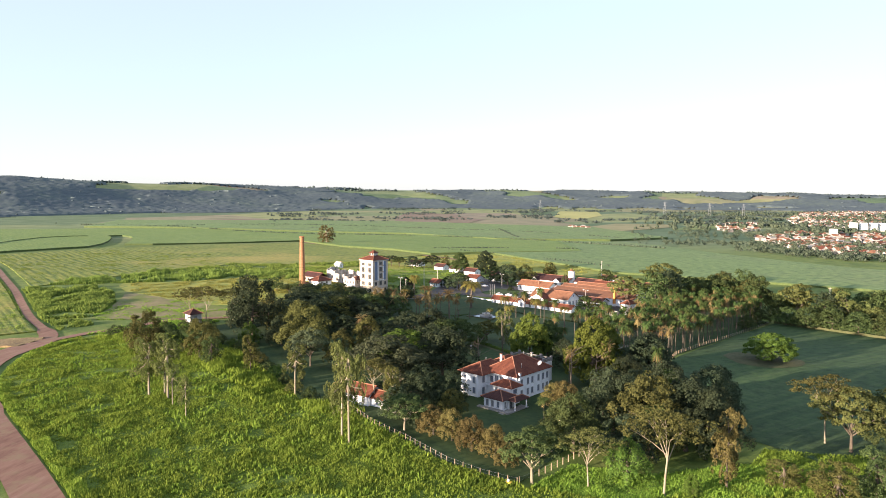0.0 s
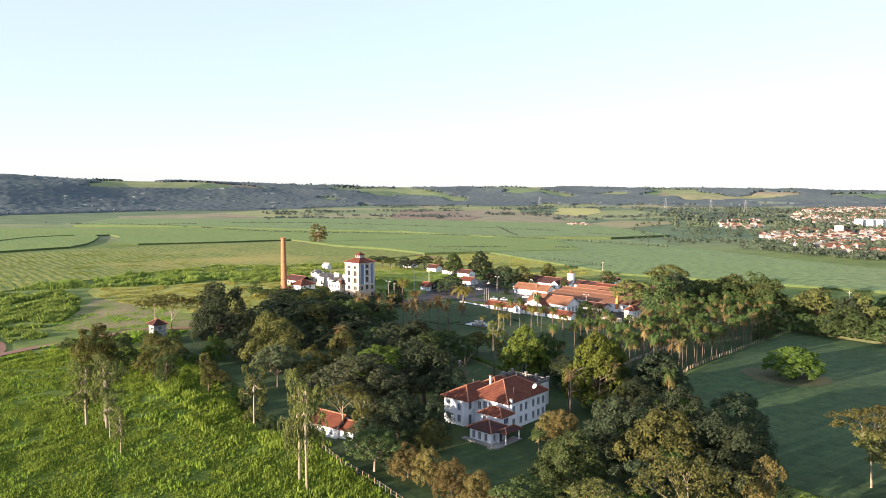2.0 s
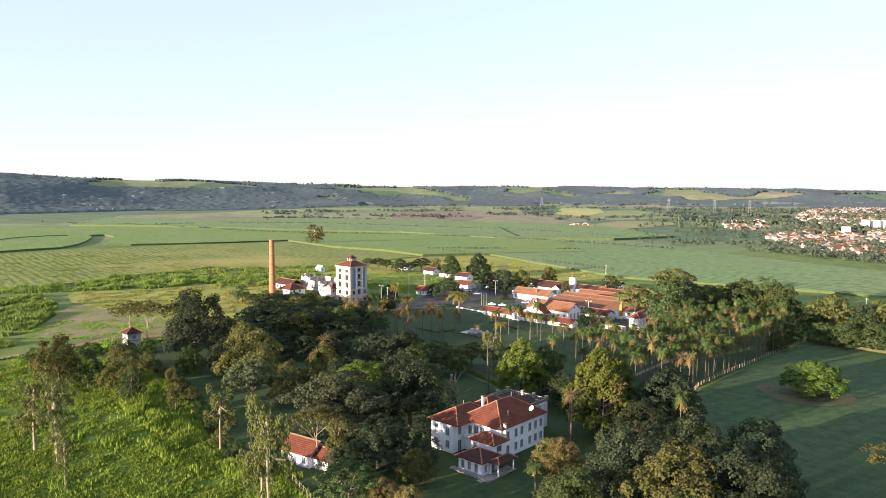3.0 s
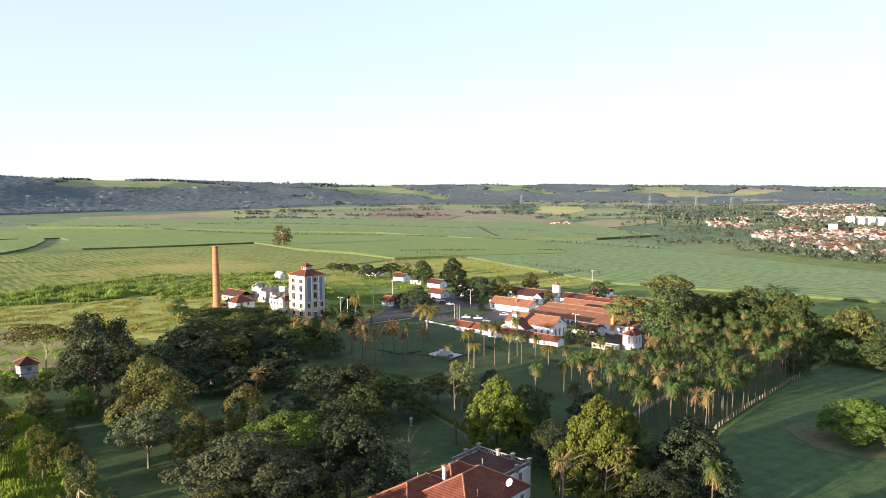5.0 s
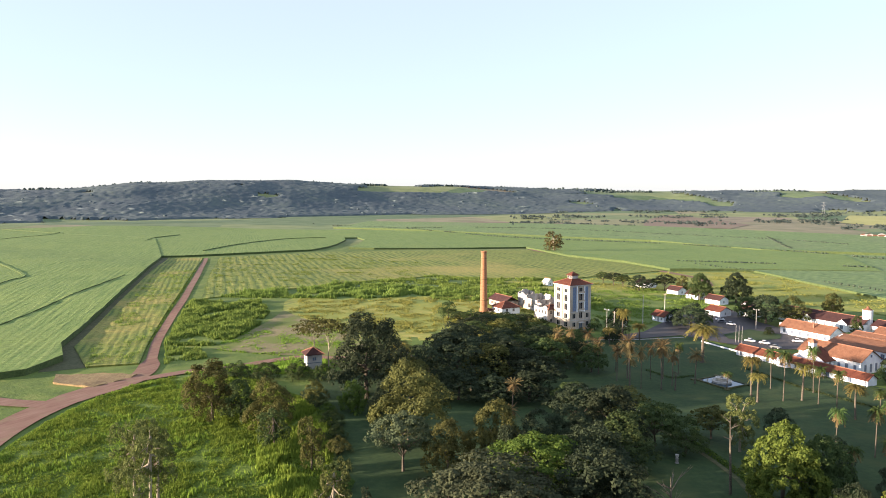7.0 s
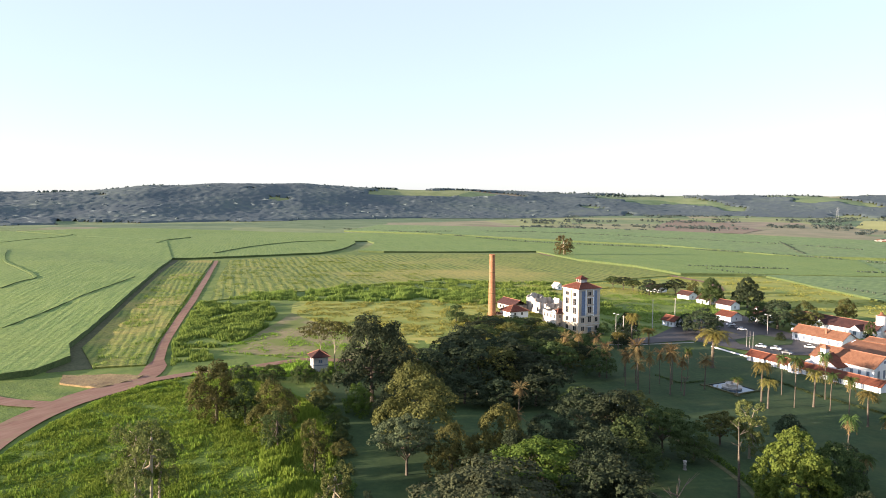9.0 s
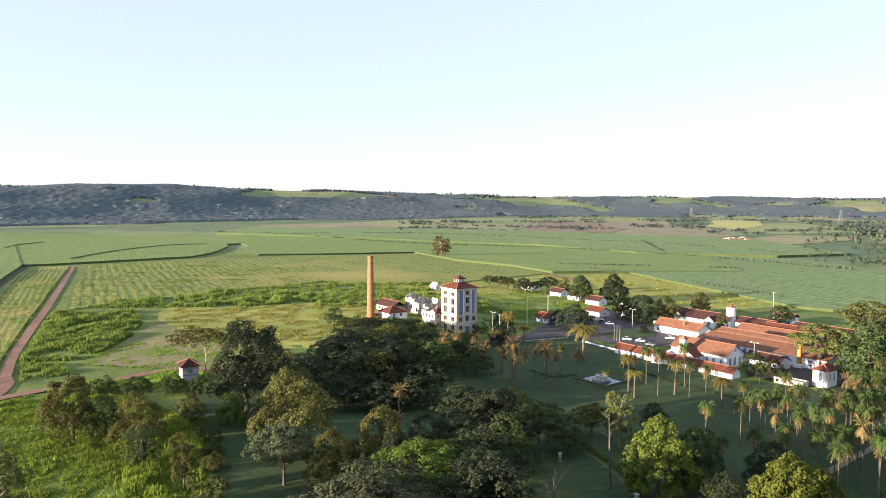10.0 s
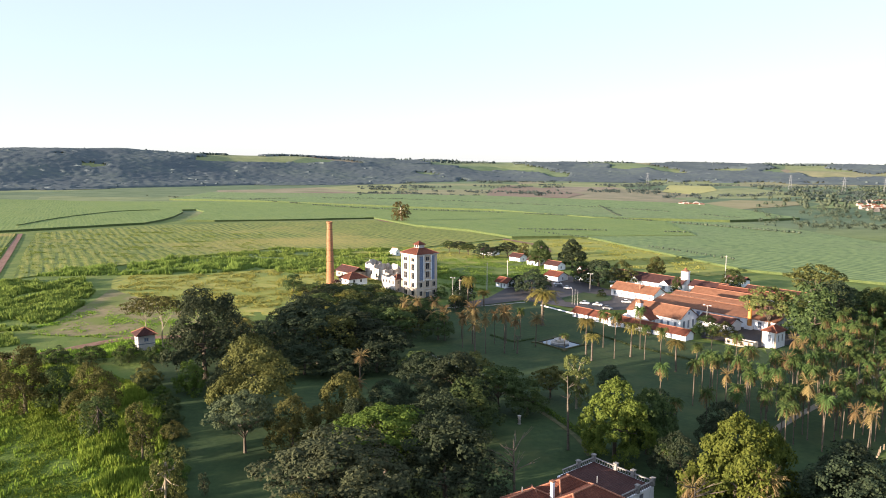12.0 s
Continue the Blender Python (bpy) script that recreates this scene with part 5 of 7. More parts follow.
# ---- bare trees ----
def bare_tree(x, y, h, seed, label, stub=False):
    r = random.Random(seed)
    ob = thing("bare_tree", pose(x, y, ground(x, y)), label, "tree", "bare trees")
    bm = bmesh.new()
    lean = Vector((r.uniform(-0.06, 0.06), r.uniform(-0.06, 0.06), 1))
    tube(bm, (0, 0, -0.2), lean * h * 0.6, 0.3, 0.2, 7)
    tube(bm, lean * h * 0.6, lean * h, 0.2, 0.06, 6)
    # Brown bark, also darker in colour to hold the shade on these trees.
    part("trunk", bm, M["bark_palm"], ob)
    for k in range(6 if stub else 12):
        bm = bmesh.new()
        t = r.uniform(0.55, 0.97)
        a, ln = r.uniform(0, 6.283), h * (0.07 if stub else 0.2) * r.uniform(0.6, 1.2)
        s = lean * h * t
        e = s + Vector((math.cos(a), math.sin(a), r.uniform(0.3, 0.9))) * ln
        tube(bm, s, e, 0.1, 0.04, 5)
        for _ in range(2):
            b = a + r.uniform(-0.8, 0.8)
            tube(bm, s.lerp(e, 0.6), e + Vector((math.cos(b), math.sin(b), 0.5)) * ln * 0.5, 0.05, 0.015, 4)
        part("branch", bm, M["bark_palm"], ob)


bare_tree(-23.5, 220, 13.5, 1, "leafless grey dead tree on the dark lawn")
bare_tree(11.5, 214, 12, 2, "leafless pale dead tree beside the bright tree")
bare_tree(-18.7, 251, 16, 3, "tall pale trunk with broken branch stubs", True)
palm("dry", 0, -79, 280, 9.0, 1.2, "dead palm with rusty hanging fronds in the park", "dry palms")
palm("dry", 1, -70, 259, 8.0, 1.1, "dead palm with rusty hanging fronds in the park", "dry palms")
bare_tree(4.5, 213, 13, 5, "bare pale tree against the mansion wall")
bare_tree(-46, 331, 6, 6, "thin bare tree on the lawn")
bare_tree(-91, 350, 10, 7, "thin bare tree beside the lawn")
tree("rag", "leaf_gum", -20.5, 279, 6.0, 12.5, 0, "bark_pale", "loose yellow-green tree on the lawn", group="park trees")


# ---- grasses ----
def inside(x, y, poly):
    hit = False
    for (ax, ay), (bx, by) in zip(poly, poly[1:] + poly[:1]):
        if (ay > y) != (by > y) and x < (bx - ax) * (y - ay) / (by - ay) + ax:
            hit = not hit
    return hit


def tufts(name, poly, n, size, tall, mat, label, seed, blades=4, clump=None, lift=0.0):
    """Many tufts of grass over a piece of land, as one object."""
    r = np.random.default_rng(seed)
    lo, hi = np.min(poly, 0), np.max(poly, 0)
    pts = []
    while len(pts) < n:
        x, y = r.uniform(lo, hi)
        if not inside(x, y, poly):
            continue
        if clump and noise.noise((x / clump, y / clump, seed)) < r.uniform(-0.25, 0.35):
            continue
        pts.append((x, y, ground(x, y) + lift))
    p = np.repeat(np.array(pts), blades, 0)
    k = len(p)
    a = r.uniform(0, 6.283, k)
    d = np.stack([np.cos(a), np.sin(a), 0 * a], 1)
    s = np.stack([-np.sin(a), np.cos(a), 0 * a], 1)
    lump = np.array([0.9 + 1.1 * noise.noise((x / 5, y / 5, seed)) + 0.8 * noise.noise((x / 17, y / 17, seed)) for x, y, _ in pts]).clip(0.3, 2.2)
    hgt = (tall * lump * r.uniform(0.6, 1.3, len(pts))).repeat(blades)[:, None] * r.uniform(0.7, 1.1, (k, 1))
    wd = size * r.uniform(0.5, 1.1, (k, 1))
    up = np.array([0, 0, 1.0])
    p = p + d * wd * 0.3
    v = np.stack([p - s * wd * 0.5, p + s * wd * 0.5, p + d * wd * 0.8 + s * wd * 0.1 + up * hgt], 1)
    tagged(new(name, cloud_mesh(name, v.reshape(-1, 3), np.arange(3 * k).reshape(k, 3), mat)), label, "grass", kind="stuff")


tufts("pasture_grass", MEADOW[:18], 80000, 0.40, 0.6, M["tall_grass"], "tufts of tall bright pasture grass", 1)
tufts("pasture_grass", [(-57, 187), (-45, 173), (-23, 151.5), (-7, 142.6), (14, 138), (60, 150), (110, 170), (110, 118), (60, 112), (-30, 124), (-70, 150)], 26000, 0.40, 0.75, M["tall_grass"], "rank pasture grass before the garden fence", 21)
tufts("tall_weeds", [(-186, 256), (-168, 268), (-140, 260), (-118, 248), (-100, 226), (-84, 206), (-72, 190), (-50, 184), (-66, 178), (-88, 190), (-108, 212), (-130, 236), (-150, 248)], 13000, 0.5, 1.4, M["tall_grass"], "rank tall weeds along the pasture's edge", 2, 5, 9)
tufts("pasture_clumps", [(-84, 126), (-118, 154), (-150, 176), (-176, 214), (-186, 252), (-140, 258), (-100, 224), (-70, 188), (-50, 182), (-22, 152), (-30, 128)], 6500, 0.34, 0.9, M["tall_grass"], "clumps of taller rank grass in the pasture", 12, 7, 8)
tufts("tall_weeds", [(-56, 186), (-45, 173), (-23, 151.5), (-7, 142.5), (-12, 137), (-32, 148), (-60, 176)], 3000, 0.5, 0.6, M["tall_grass"], "weeds along the garden fence", 3, 5)
tufts("pasture_grass", [(-4, 142), (14, 138), (60, 150), (48, 165), (36, 160), (20, 152), (4, 156)], 9000, 0.4, 0.6, M["tall_grass"], "rough grass under the edge trees", 24)
tufts("roadside_grass", band(smooth_line([(-88, 121), (-118, 147), (-146, 171), (-166, 191), (-180, 212), (-188, 232), (-189, 254)]), 3.5), 7000, 0.4, 0.7, M["tall_grass"], "sunlit grass verge along the dirt road", 4, 5)
tufts("cane_thicket", [(-230, 288), (-301, 364), (-272, 382), (-244, 361), (-224, 333), (-211, 298)], 11500, 0.9, 1.6, M["reed"], "thicket of tall cane grass beside the dirt road", 5, 5, 14)
tufts("cane_thicket", [(-300, 382), (-300, 412), (-279, 447), (-240, 470), (-205, 470), (-190, 455), (-226, 416), (-258, 400)], 10000, 0.6, 2.0, M["reed"], "band of tall cane grass below the field", 6, 5, 12)
tufts("cane_thicket", [(-225, 470), (-190, 510), (-140, 520), (-112, 480), (-118, 445), (-140, 438), (-170, 440), (-184, 420), (-200, 440)], 9000, 0.55, 1.5, M["reed"], "tall green growth round the old chimney", 7, 5, 12)
tufts("rough_grass", [(36, 150), (48, 172), (110, 172), (110, 140), (60, 136), (14, 137)], 24000, 0.38, 0.5, M["tall_grass"], "rough grass at the edge of the mown field", 8, 4)
tufts("crop_tufts", [(-254, 273), (-324, 341), (-440, 455), (-420, 470), (-311, 362), (-268, 318), (-242, 291), (-216, 264), (-226, 252)], 12000, 0.6, 0.8, M["reed"], "leafy tops of the young crop", 9, 3)
tufts("roadside_weeds", [(-206, 268), (-236, 293), (-262, 320), (-304, 364), (-296, 366), (-254, 322), (-222, 296), (-200, 282)], 3000, 0.55, 1.1, M["reed"], "weeds along the dirt road", 15, 4, 9)
tufts("roadside_weeds", [(-150, 304), (-172, 298), (-206, 292), (-214, 300), (-222, 330), (-196, 343), (-168, 333), (-148, 320)], 3500, 0.5, 0.45, M["tall_grass"], "thin weeds on the bare lot", 16, 4, 9)
tufts("roadside_weeds", [(-190, 262), (-168, 274), (-150, 284), (-150, 300), (-172, 296), (-186, 276)], 1500, 0.7, 0.9, M["tall_grass"], "weeds between the dirt tracks", 11, 4)
tufts("meadow_weeds", [(-96, 432), (-118, 450), (-152, 482), (-124, 566), (-60, 562), (-40, 520), (-58, 500), (-80, 472), (-80, 440)], 9000, 0.6, 0.55, M["reed"], "rough grass and weeds round the cottages", 17, 4, 12)
tufts("meadow_weeds", [(-160, 490), (-210, 552), (-165, 596), (-125, 680), (-70, 720), (-12, 645), (18, 606), (58, 556), (20, 520), (-60, 562), (-110, 560)], 9000, 0.8, 0.5, M["dry_grass"], "dry grass tufts on the pale strips", 18, 3, 22)
tufts("meadow_weeds", [(-236, 364), (-258, 400), (-226, 418), (-190, 452), (-160, 470), (-128, 470), (-122, 420), (-118, 380), (-135, 345), (-172, 333)], 11000, 0.6, 0.6, M["dry_grass"], "scattered weeds on the dry slope", 10, 4, 10)
tufts("cane_thicket", [(-279, 447), (-276, 500), (-268, 560), (-226, 562), (-172, 598), (-160, 560), (-190, 510), (-225, 470), (-240, 470)], 9000, 0.6, 1.3, M["reed"], "tall green growth between field and slope", 14, 4, 16)

tufts("crop_leaves", [(-518, 585), (-392, 459), (-303, 371), (-296, 404), (-279, 447), (-276, 500), (-268, 560), (-330, 640), (-440, 680)], 24000, 0.8, 0.7, M["reed"], "leafy clumps along the planting lines", 23, 3, 14)

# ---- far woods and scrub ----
ICO = np.array([(0, 0, 1), *[(0.894 * math.cos(a), 0.894 * math.sin(a), 0.447) for a in np.arange(5) * 1.2566], *[(0.894 * math.cos(a), 0.894 * math.sin(a), -0.447) for a in np.arange(5) * 1.2566 + 0.628], (0, 0, -1)])
ICO_F = np.array([(0, i, i % 5 + 1) for i in range(1, 6)] + [(i, i + 5, i % 5 + 1) for i in range(1, 6)] + [(i + 5, i % 5 + 6, i % 5 + 1) for i in range(1, 6)] + [(i + 5, 11, i % 5 + 6) for i in range(1, 6)])


def clumps(name, spots, mat, label, seed, jag=0.28):
    """Tree crowns far away: a jagged clump at each (x, y, z, radius, height)."""
    r = np.random.default_rng(seed)
    s = np.array(spots)
    n = len(s)
    v = ICO[None] * r.uniform(1 - jag, 1 + jag, (n, 12, 1)) * np.stack([s[:, 3], s[:, 3], s[:, 4]], 1)[:, None]
    a = r.uniform(0, 6.283, n)
    c, si = np.cos(a)[:, None], np.sin(a)[:, None]
    v = np.stack([v[..., 0] * c - v[..., 1] * si, v[..., 0] * si + v[..., 1] * c, v[..., 2]], -1) + s[:, None, :3]
    f = ICO_F[None] + 12 * np.arange(n)[:, None, None]
    me = cloud_mesh(name, v.reshape(-1, 3), f.reshape(-1, 3), mat)
    me.polygons.foreach_set("use_smooth", [True] * len(me.polygons))
    tagged(new(name, me), label, "woods", kind="stuff")


def leafy(name, spots, each, size, mat, label, seed):
    """Far crowns as loose clumps of leaves round each (x, y, z, radius, height)."""
    r = np.random.default_rng(seed)
    q = np.repeat(np.array(spots), each, 0)
    d = unit(r.normal(size=(len(q), 3)))
    d[:, 2] = np.abs(d[:, 2]) * np.where(r.random(len(q)) < 0.8, 1, -1)
    verts, tris = leaves(q[:, :3] + d * q[:, [3, 3, 4]] * r.uniform(0.7, 1.1, (len(q), 1)), d, size, r, 0.35)
    tagged(new(name, cloud_mesh(name, verts, tris, mat)), label, "woods", kind="stuff")


far = np.random.default_rng(31)


def wooded(x, y, az, k):
    """Whether the far hills are wooded at a place; k runs from foot to crest."""
    thick = (0.72 if 0 < k < (0.95 if az < -36 else 0.66) else 0.12) if az < -16 else (0.40 if 0 < k < 0.55 else 0.2)
    return noise.noise((x / 330, y / 330, 5)) + 0.45 * noise.noise((x / 120, y / 120, 9)) < thick - 0.25


def canopy():
    """One closed, lumpy canopy over the wooded parts of the hills, with single crowns standing out of it."""
    A, R = np.arange(-66, 42, 0.17), np.arange(-60, 1000, 9.5)
    verts, flags, crowns = [], [], []
    for a in A:
        a += far.uniform(-0.05, 0.05)
        x0, y0 = math.sin(radians(a)), math.cos(radians(a))
        foot = scarp(x0 * 2500, 60 + y0 * 2500)[1]
        for q in R:
            r = foot + q + far.uniform(-4, 4)
            side = far.uniform(-4, 4)
            x, y = x0 * r + y0 * side, 60 + y0 * r - x0 * side
            g = ground(x, y)
            on = wooded(x, y, a, q / 650)
            flags.append(on)
            verts.append((x, y, g + ((6.5 + 1.7 * noise.noise((x / 17, y / 17, 3)) + far.uniform(-0.7, 0.7)) * min(1.0, (q + 75) / 120) if on else -0.3)))
            if on and far.random() < 0.004:
                rad = far.uniform(3.0, 6.0)
                crowns.append((x, y, g + 5.0, rad, rad * far.uniform(0.7, 1.0)))
    n = len(R)
    faces = [(i, i + n, i + n + 1, i + 1) for i in range(len(verts) - n - 1) if (i + 1) % n and (flags[i] + flags[i + n] + flags[i + n + 1] + flags[i + 1]) >= 2]
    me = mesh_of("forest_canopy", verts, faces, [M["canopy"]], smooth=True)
    tagged(new("forest_canopy", me), "closed dark forest on the distant hillside, tinted blue for haze", "woods", kind="stuff")
    return crowns


spots = canopy()
clumps("hill_forest", spots, M["canopy"], "dark forest on the distant hillside, tinted blue for haze", 1, 0.22)
spots = []
while len(spots) < 1500:
    az = radians(far.uniform(-62, 40))
    x0, y0 = math.sin(az), math.cos(az)
    crest, foot = scarp(x0 * 2500, 60 + y0 * 2500)
    r = foot + far.uniform(650, 900)
    x, y = x0 * r, 60 + y0 * r
    if noise.noise((x / 260, y / 260, 15)) > -0.05:
        continue
    rad = far.uniform(3.5, 7)
    spots.append((x, y, ground(x, y) + rad * 0.5, rad, rad * far.uniform(0.7, 1.3)))
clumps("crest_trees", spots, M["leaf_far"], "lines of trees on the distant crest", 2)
spots, near_woods = [], []
while len(spots) < 4200:
    az = radians(far.uniform(3, 34))
    if far.random() > (math.degrees(az) - 5) / 17:
        continue
    r = far.uniform(700, 2400)
    x, y = math.sin(az) * r, 60 + math.cos(az) * r
    if noise.noise((x / 170, y / 170, 25)) > (0.05 if r > 1150 else 0.2) or (r < 1040 - 16 * math.degrees(az) + 30 * noise.noise((x / 90, 0, 1))):
        continue
    for _ in range(3):
        rad = far.uniform(1.3, 3.6)
        px, py = x + far.normal(0, 2.4), y + far.normal(0, 2.4)
        (near_woods if r < 1350 else spots).append((px, py, ground(px, py) + rad * far.uniform(0.6, 1.5), rad, rad * far.uniform(0.8, 1.4)))
    if len(near_woods) > 4600:
        break
for x, y in far.uniform((290, 760), (1000, 2600), (1500, 2)):
    if x > 0.29 * y + 20 and x < 0.45 * y and noise.noise((x / 60, y / 60, 46)) < 0.1:
        rad = far.uniform(2.5, 5.0)
        spots.append((x, y, ground(x, y) + rad * 0.8, rad, rad * far.uniform(0.8, 1.2)))
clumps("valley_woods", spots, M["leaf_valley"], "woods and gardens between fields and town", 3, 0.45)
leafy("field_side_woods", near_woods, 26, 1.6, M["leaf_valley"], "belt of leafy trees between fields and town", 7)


spots = []
while len(spots) < 3000:
    az = radians(far.uniform(-24, 34))
    r = far.uniform(1500, 2750)
    x, y = math.sin(az) * r, 60 + math.cos(az) * r
    if noise.noise((x / 260, y / 90, 65)) > -0.14 + 0.1 * (az > 0.1):
        continue
    for _ in range(3):
        rad = far.uniform(1.6, 4.2)
        px, py = x + far.normal(0, 5), y + far.normal(0, 2.5)
        spots.append((px, py, ground(px, py) + rad * 0.6, rad, rad * far.uniform(0.7, 1.2)))
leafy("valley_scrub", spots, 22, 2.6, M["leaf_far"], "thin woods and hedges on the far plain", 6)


def hedgerow(name, pts, step, rad, label, seed):
    r = np.random.default_rng(seed)
    out = []
    for (ax, ay), (bx, by) in zip(pts, pts[1:]):
        n = int(2 * math.hypot(bx - ax, by - ay) / step)
        for k in range(n):
            x, y = ax + (bx - ax) * k / n + r.normal(0, 0.8), ay + (by - ay) * k / n + r.normal(0, 0.8)
            if noise.noise((x / 60, y / 60, seed)) < -0.25:
                continue
            q = rad * r.uniform(0.35, 0.75)
            out.append((x, y, ground(x, y) + 2.2 + q * 0.2, q, q * r.uniform(0.6, 1.0)))
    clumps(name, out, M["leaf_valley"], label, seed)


hedgerow("hedgerow", smooth_line([(-760, 1230), (-501, 1349), (-161, 1279), (-23, 1203), (90, 1090)]), 5, 3.2, "dark hedge line beyond the far cane", 51)
hedgerow("hedgerow", smooth_line([(-572, 1165), (-407, 1105), (-222, 1091), (-57, 1019), (38, 941), (120, 850)]), 5, 2.4, "scrubby hedge line across the cane fields", 52)
hedgerow("hedgerow", smooth_line([(-1054, 1362), (-880, 1290), (-737, 1239), (-590, 1180)]), 4, 2.6, "scrubby hedge line across the western cane", 57)
hedgerow("hedgerow", smooth_line([(-660, 1345), (-529, 1290), (-400, 1250), (-250, 1215)]), 3.5, 2.0, "thin row of shrubs between far cane blocks", 58)
hedgerow("hedgerow", [(-110, 1308), (-85, 1180), (-61, 1062)], 3, 3.0, "straight dark hedge between cane blocks", 53)
hedgerow("hedgerow", smooth_line([(-158, 778), (-60, 800), (20, 812)]), 2.5, 1.6, "dark edge of taller cane", 54)
hedgerow("hedgerow", smooth_line([(40, 588), (-46, 690), (-120, 760)]), 7, 1.3, "row of small shrubs along the pale strip", 56)


# ---- buildings ----
TURN = -33.0            # the estate's buildings share one bearing


def at(x, y, z=None, turn=TURN):
    return pose(x, y, ground(x, y) if z is None else z, 0, 0, turn)


def chimney_stack(parent, x, y, z0, z1, w=0.7, mat="plaster"):
    ob = part("chimney", boxes((x - w / 2, x + w / 2, y - w / 2, y + w / 2, z0, z1)), M[mat], parent)
    part("cap", boxes((x - w / 2 - 0.12, x + w / 2 + 0.12, y - w / 2 - 0.12, y + w / 2 + 0.12, z1 + 0.003, z1 + 0.18)), M["ridge"], ob)


# the mansion: two storeys, hipped clay roofs, wing, porch block, veranda annex and balustraded terrace
man = thing("mansion", at(-10.75, 200.3), "white two-storey mansion with hipped clay roofs and blue-grey shutters", "house")
up, dn = 4.1, 1.1


def two(ss, w=1.1):
    return [(s, z, w, 1.9 if z == up else 1.8) for s in ss for z in (up, dn)]


block(man, -10.5, 0, 0, 9, 0, 6.9, south=[(1.6, up, 1.1, 1.9), (3.4, up, 1.3, 2.3), (5.2, up, 1.3, 2.3), (3.4, 0.1, 1.3, 2.5, "door")], east=two((2.2, 5.2, 7.4)), north=(), west=())
block(man, -16, 0.0, 9.003, 16.4, 0, 7.1, east=two((1.5, 3.8, 5.9)), north=two((3, 8, 13)), west=two((3, 6)))
block(man, -17.0, -10.5, -4.3, 8.9, 0, 6.9, south=two((1.5, 5.0)), east=[(2.2, up, 1.1, 1.9), (2.2, 0.1, 1.2, 2.6, "door")], west=two((2.5, 6.0, 9.5)))
roof(man, -11.6, 0.0, 0, 16.4, 7.11, 3.9, M["tile"], 0.7)
roof(man, -16, -9.0, 7.0, 16.4, 7.0, 2.4, M["tile"], 0.66)
roof(man, -17.0, -9.0, -4.3, 4.2, 6.92, 2.5, M["tile"], 0.7, (1, 0))
roof(man, -17.0, -10.5, 3.0, 8.9, 6.9, 1.9, M["tile"], 0.62, (1, 1))
block(man, -5.2, 1.2, -4.1, -0.01, 0, 4.9, south=[(1.2, 3.1, 0.9, 1.3)], east=[(1.6, 3.0, 1.8, 1.4)], west=[(1.6, 3.1, 0.9, 1.3)])
roof(man, -5.2, 1.2, -4.1, 0.2, 4.91, 1.5, M["tile"], 0.6)
block(man, -3.8, 2.6, -9.8, -4.11, 0, 3.0, south=[(1.2, 0.8, 0.9, 1.7), (3.0, 0.8, 0.9, 1.7), (4.9, 0.8, 0.9, 1.7)], east=[(1.0, 0.8, 0.8, 1.6), (3.6, 0.1, 1.0, 2.3, "door")], west=[(2.5, 0.8, 0.9, 1.6)])
roof(man, -3.8, 2.6, -9.8, -4.1, 3.01, 1.7, M["tile_dark"], 0.7)
roof(man, 2.9, 5.4, -7.6, -1.8, 2.7, 0.9, M["tile_dark"], 0.3)
for x, y in ((5.1, -7.4), (5.1, -2.2), (3.0, -7.4)):
    bm = lathe(bmesh.new(), ((0.28, 0), (0.28, 0.3), (0.19, 0.35), (0.16, 2.4), (0.26, 2.5), (0.26, 2.695)), 12, x, y)
    part("column", bm, M["plaster"], man)
part("plinth", boxes((-5.2, 5.6, -11.2, -9.9, -0.4, 0.5), (2.95, 5.6, -9.85, -1.6, -0.4, 0.3)), M["stone"], man)
part("steps", boxes((2.95, 4.4, -12.0, -11.25, -0.4, 0.15)), M["stone"], man)
part("balcony", boxes((-10.4, -4.5, -0.95, -0.06, 3.4, 3.6), (-10.4, -4.5, -0.95, -0.88, 4.3, 4.4)), M["plaster"], man)
for k in range(15):
    part("baluster", boxes((-10.3 + 0.4 * k, -10.24 + 0.4 * k, -0.94, -0.89, 3.61, 4.295)), M["white_paint"], man)
# the terrace roof behind, ringed by a balustrade
block(man, -18.2, -5.6, 16.41, 26.2, 0, 6.4, east=two((2.5, 6.0)), north=two((3, 8, 12)), west=two((2.5, 6.0)))
part("terrace_roof", boxes((-17.8, -6.0, 16.8, 25.8, 6.0, 6.55)), M["tile_dark"], man, "dark red flat terrace roof")
rail = part("balustrade", boxes((-18.2, -5.6, 25.85, 26.15, 7.15, 7.3), (-18.2, -17.9, 17.6, 25.84, 7.15, 7.3), (-5.9, -5.6, 17.6, 25.84, 7.15, 7.3)), M["stone"], man, "weathered stone balustrade")
bal = lathe(bmesh.new(), ((0.09, 6.401), (0.06, 6.5), (0.12, 6.75), (0.06, 7.0), (0.09, 7.148)), 6)
bal_mesh = bpy.data.meshes.new("baluster")
bal.to_mesh(bal_mesh)
bal.free()
bal_mesh.materials.append(M["stone"])
for x, y in [(-17.8 + 0.55 * k, 26.0) for k in range(22)] + [(x, 17.9 + 0.55 * k) for k in range(15) for x in (-18.05, -5.75)]:
    part("baluster", bal_mesh, None, rail).location = (x, y, 0)
for x, y in ((-18.05, 26), (-13.2, 26), (-9.6, 26), (-5.75, 26), (-18.05, 21.8), (-5.75, 21.8)):
    ob = part("post", boxes((x - 0.3, x + 0.3, y - 0.3, y + 0.3, 6.403, 7.7)), M["stone"], rail)
    part("cap", boxes((x - 0.38, x + 0.38, y - 0.38, y + 0.38, 7.703, 7.85)), M["stone"], ob)
chimney_stack(man, -10.9, 7.0, 8.2, 10.8, 0.5)
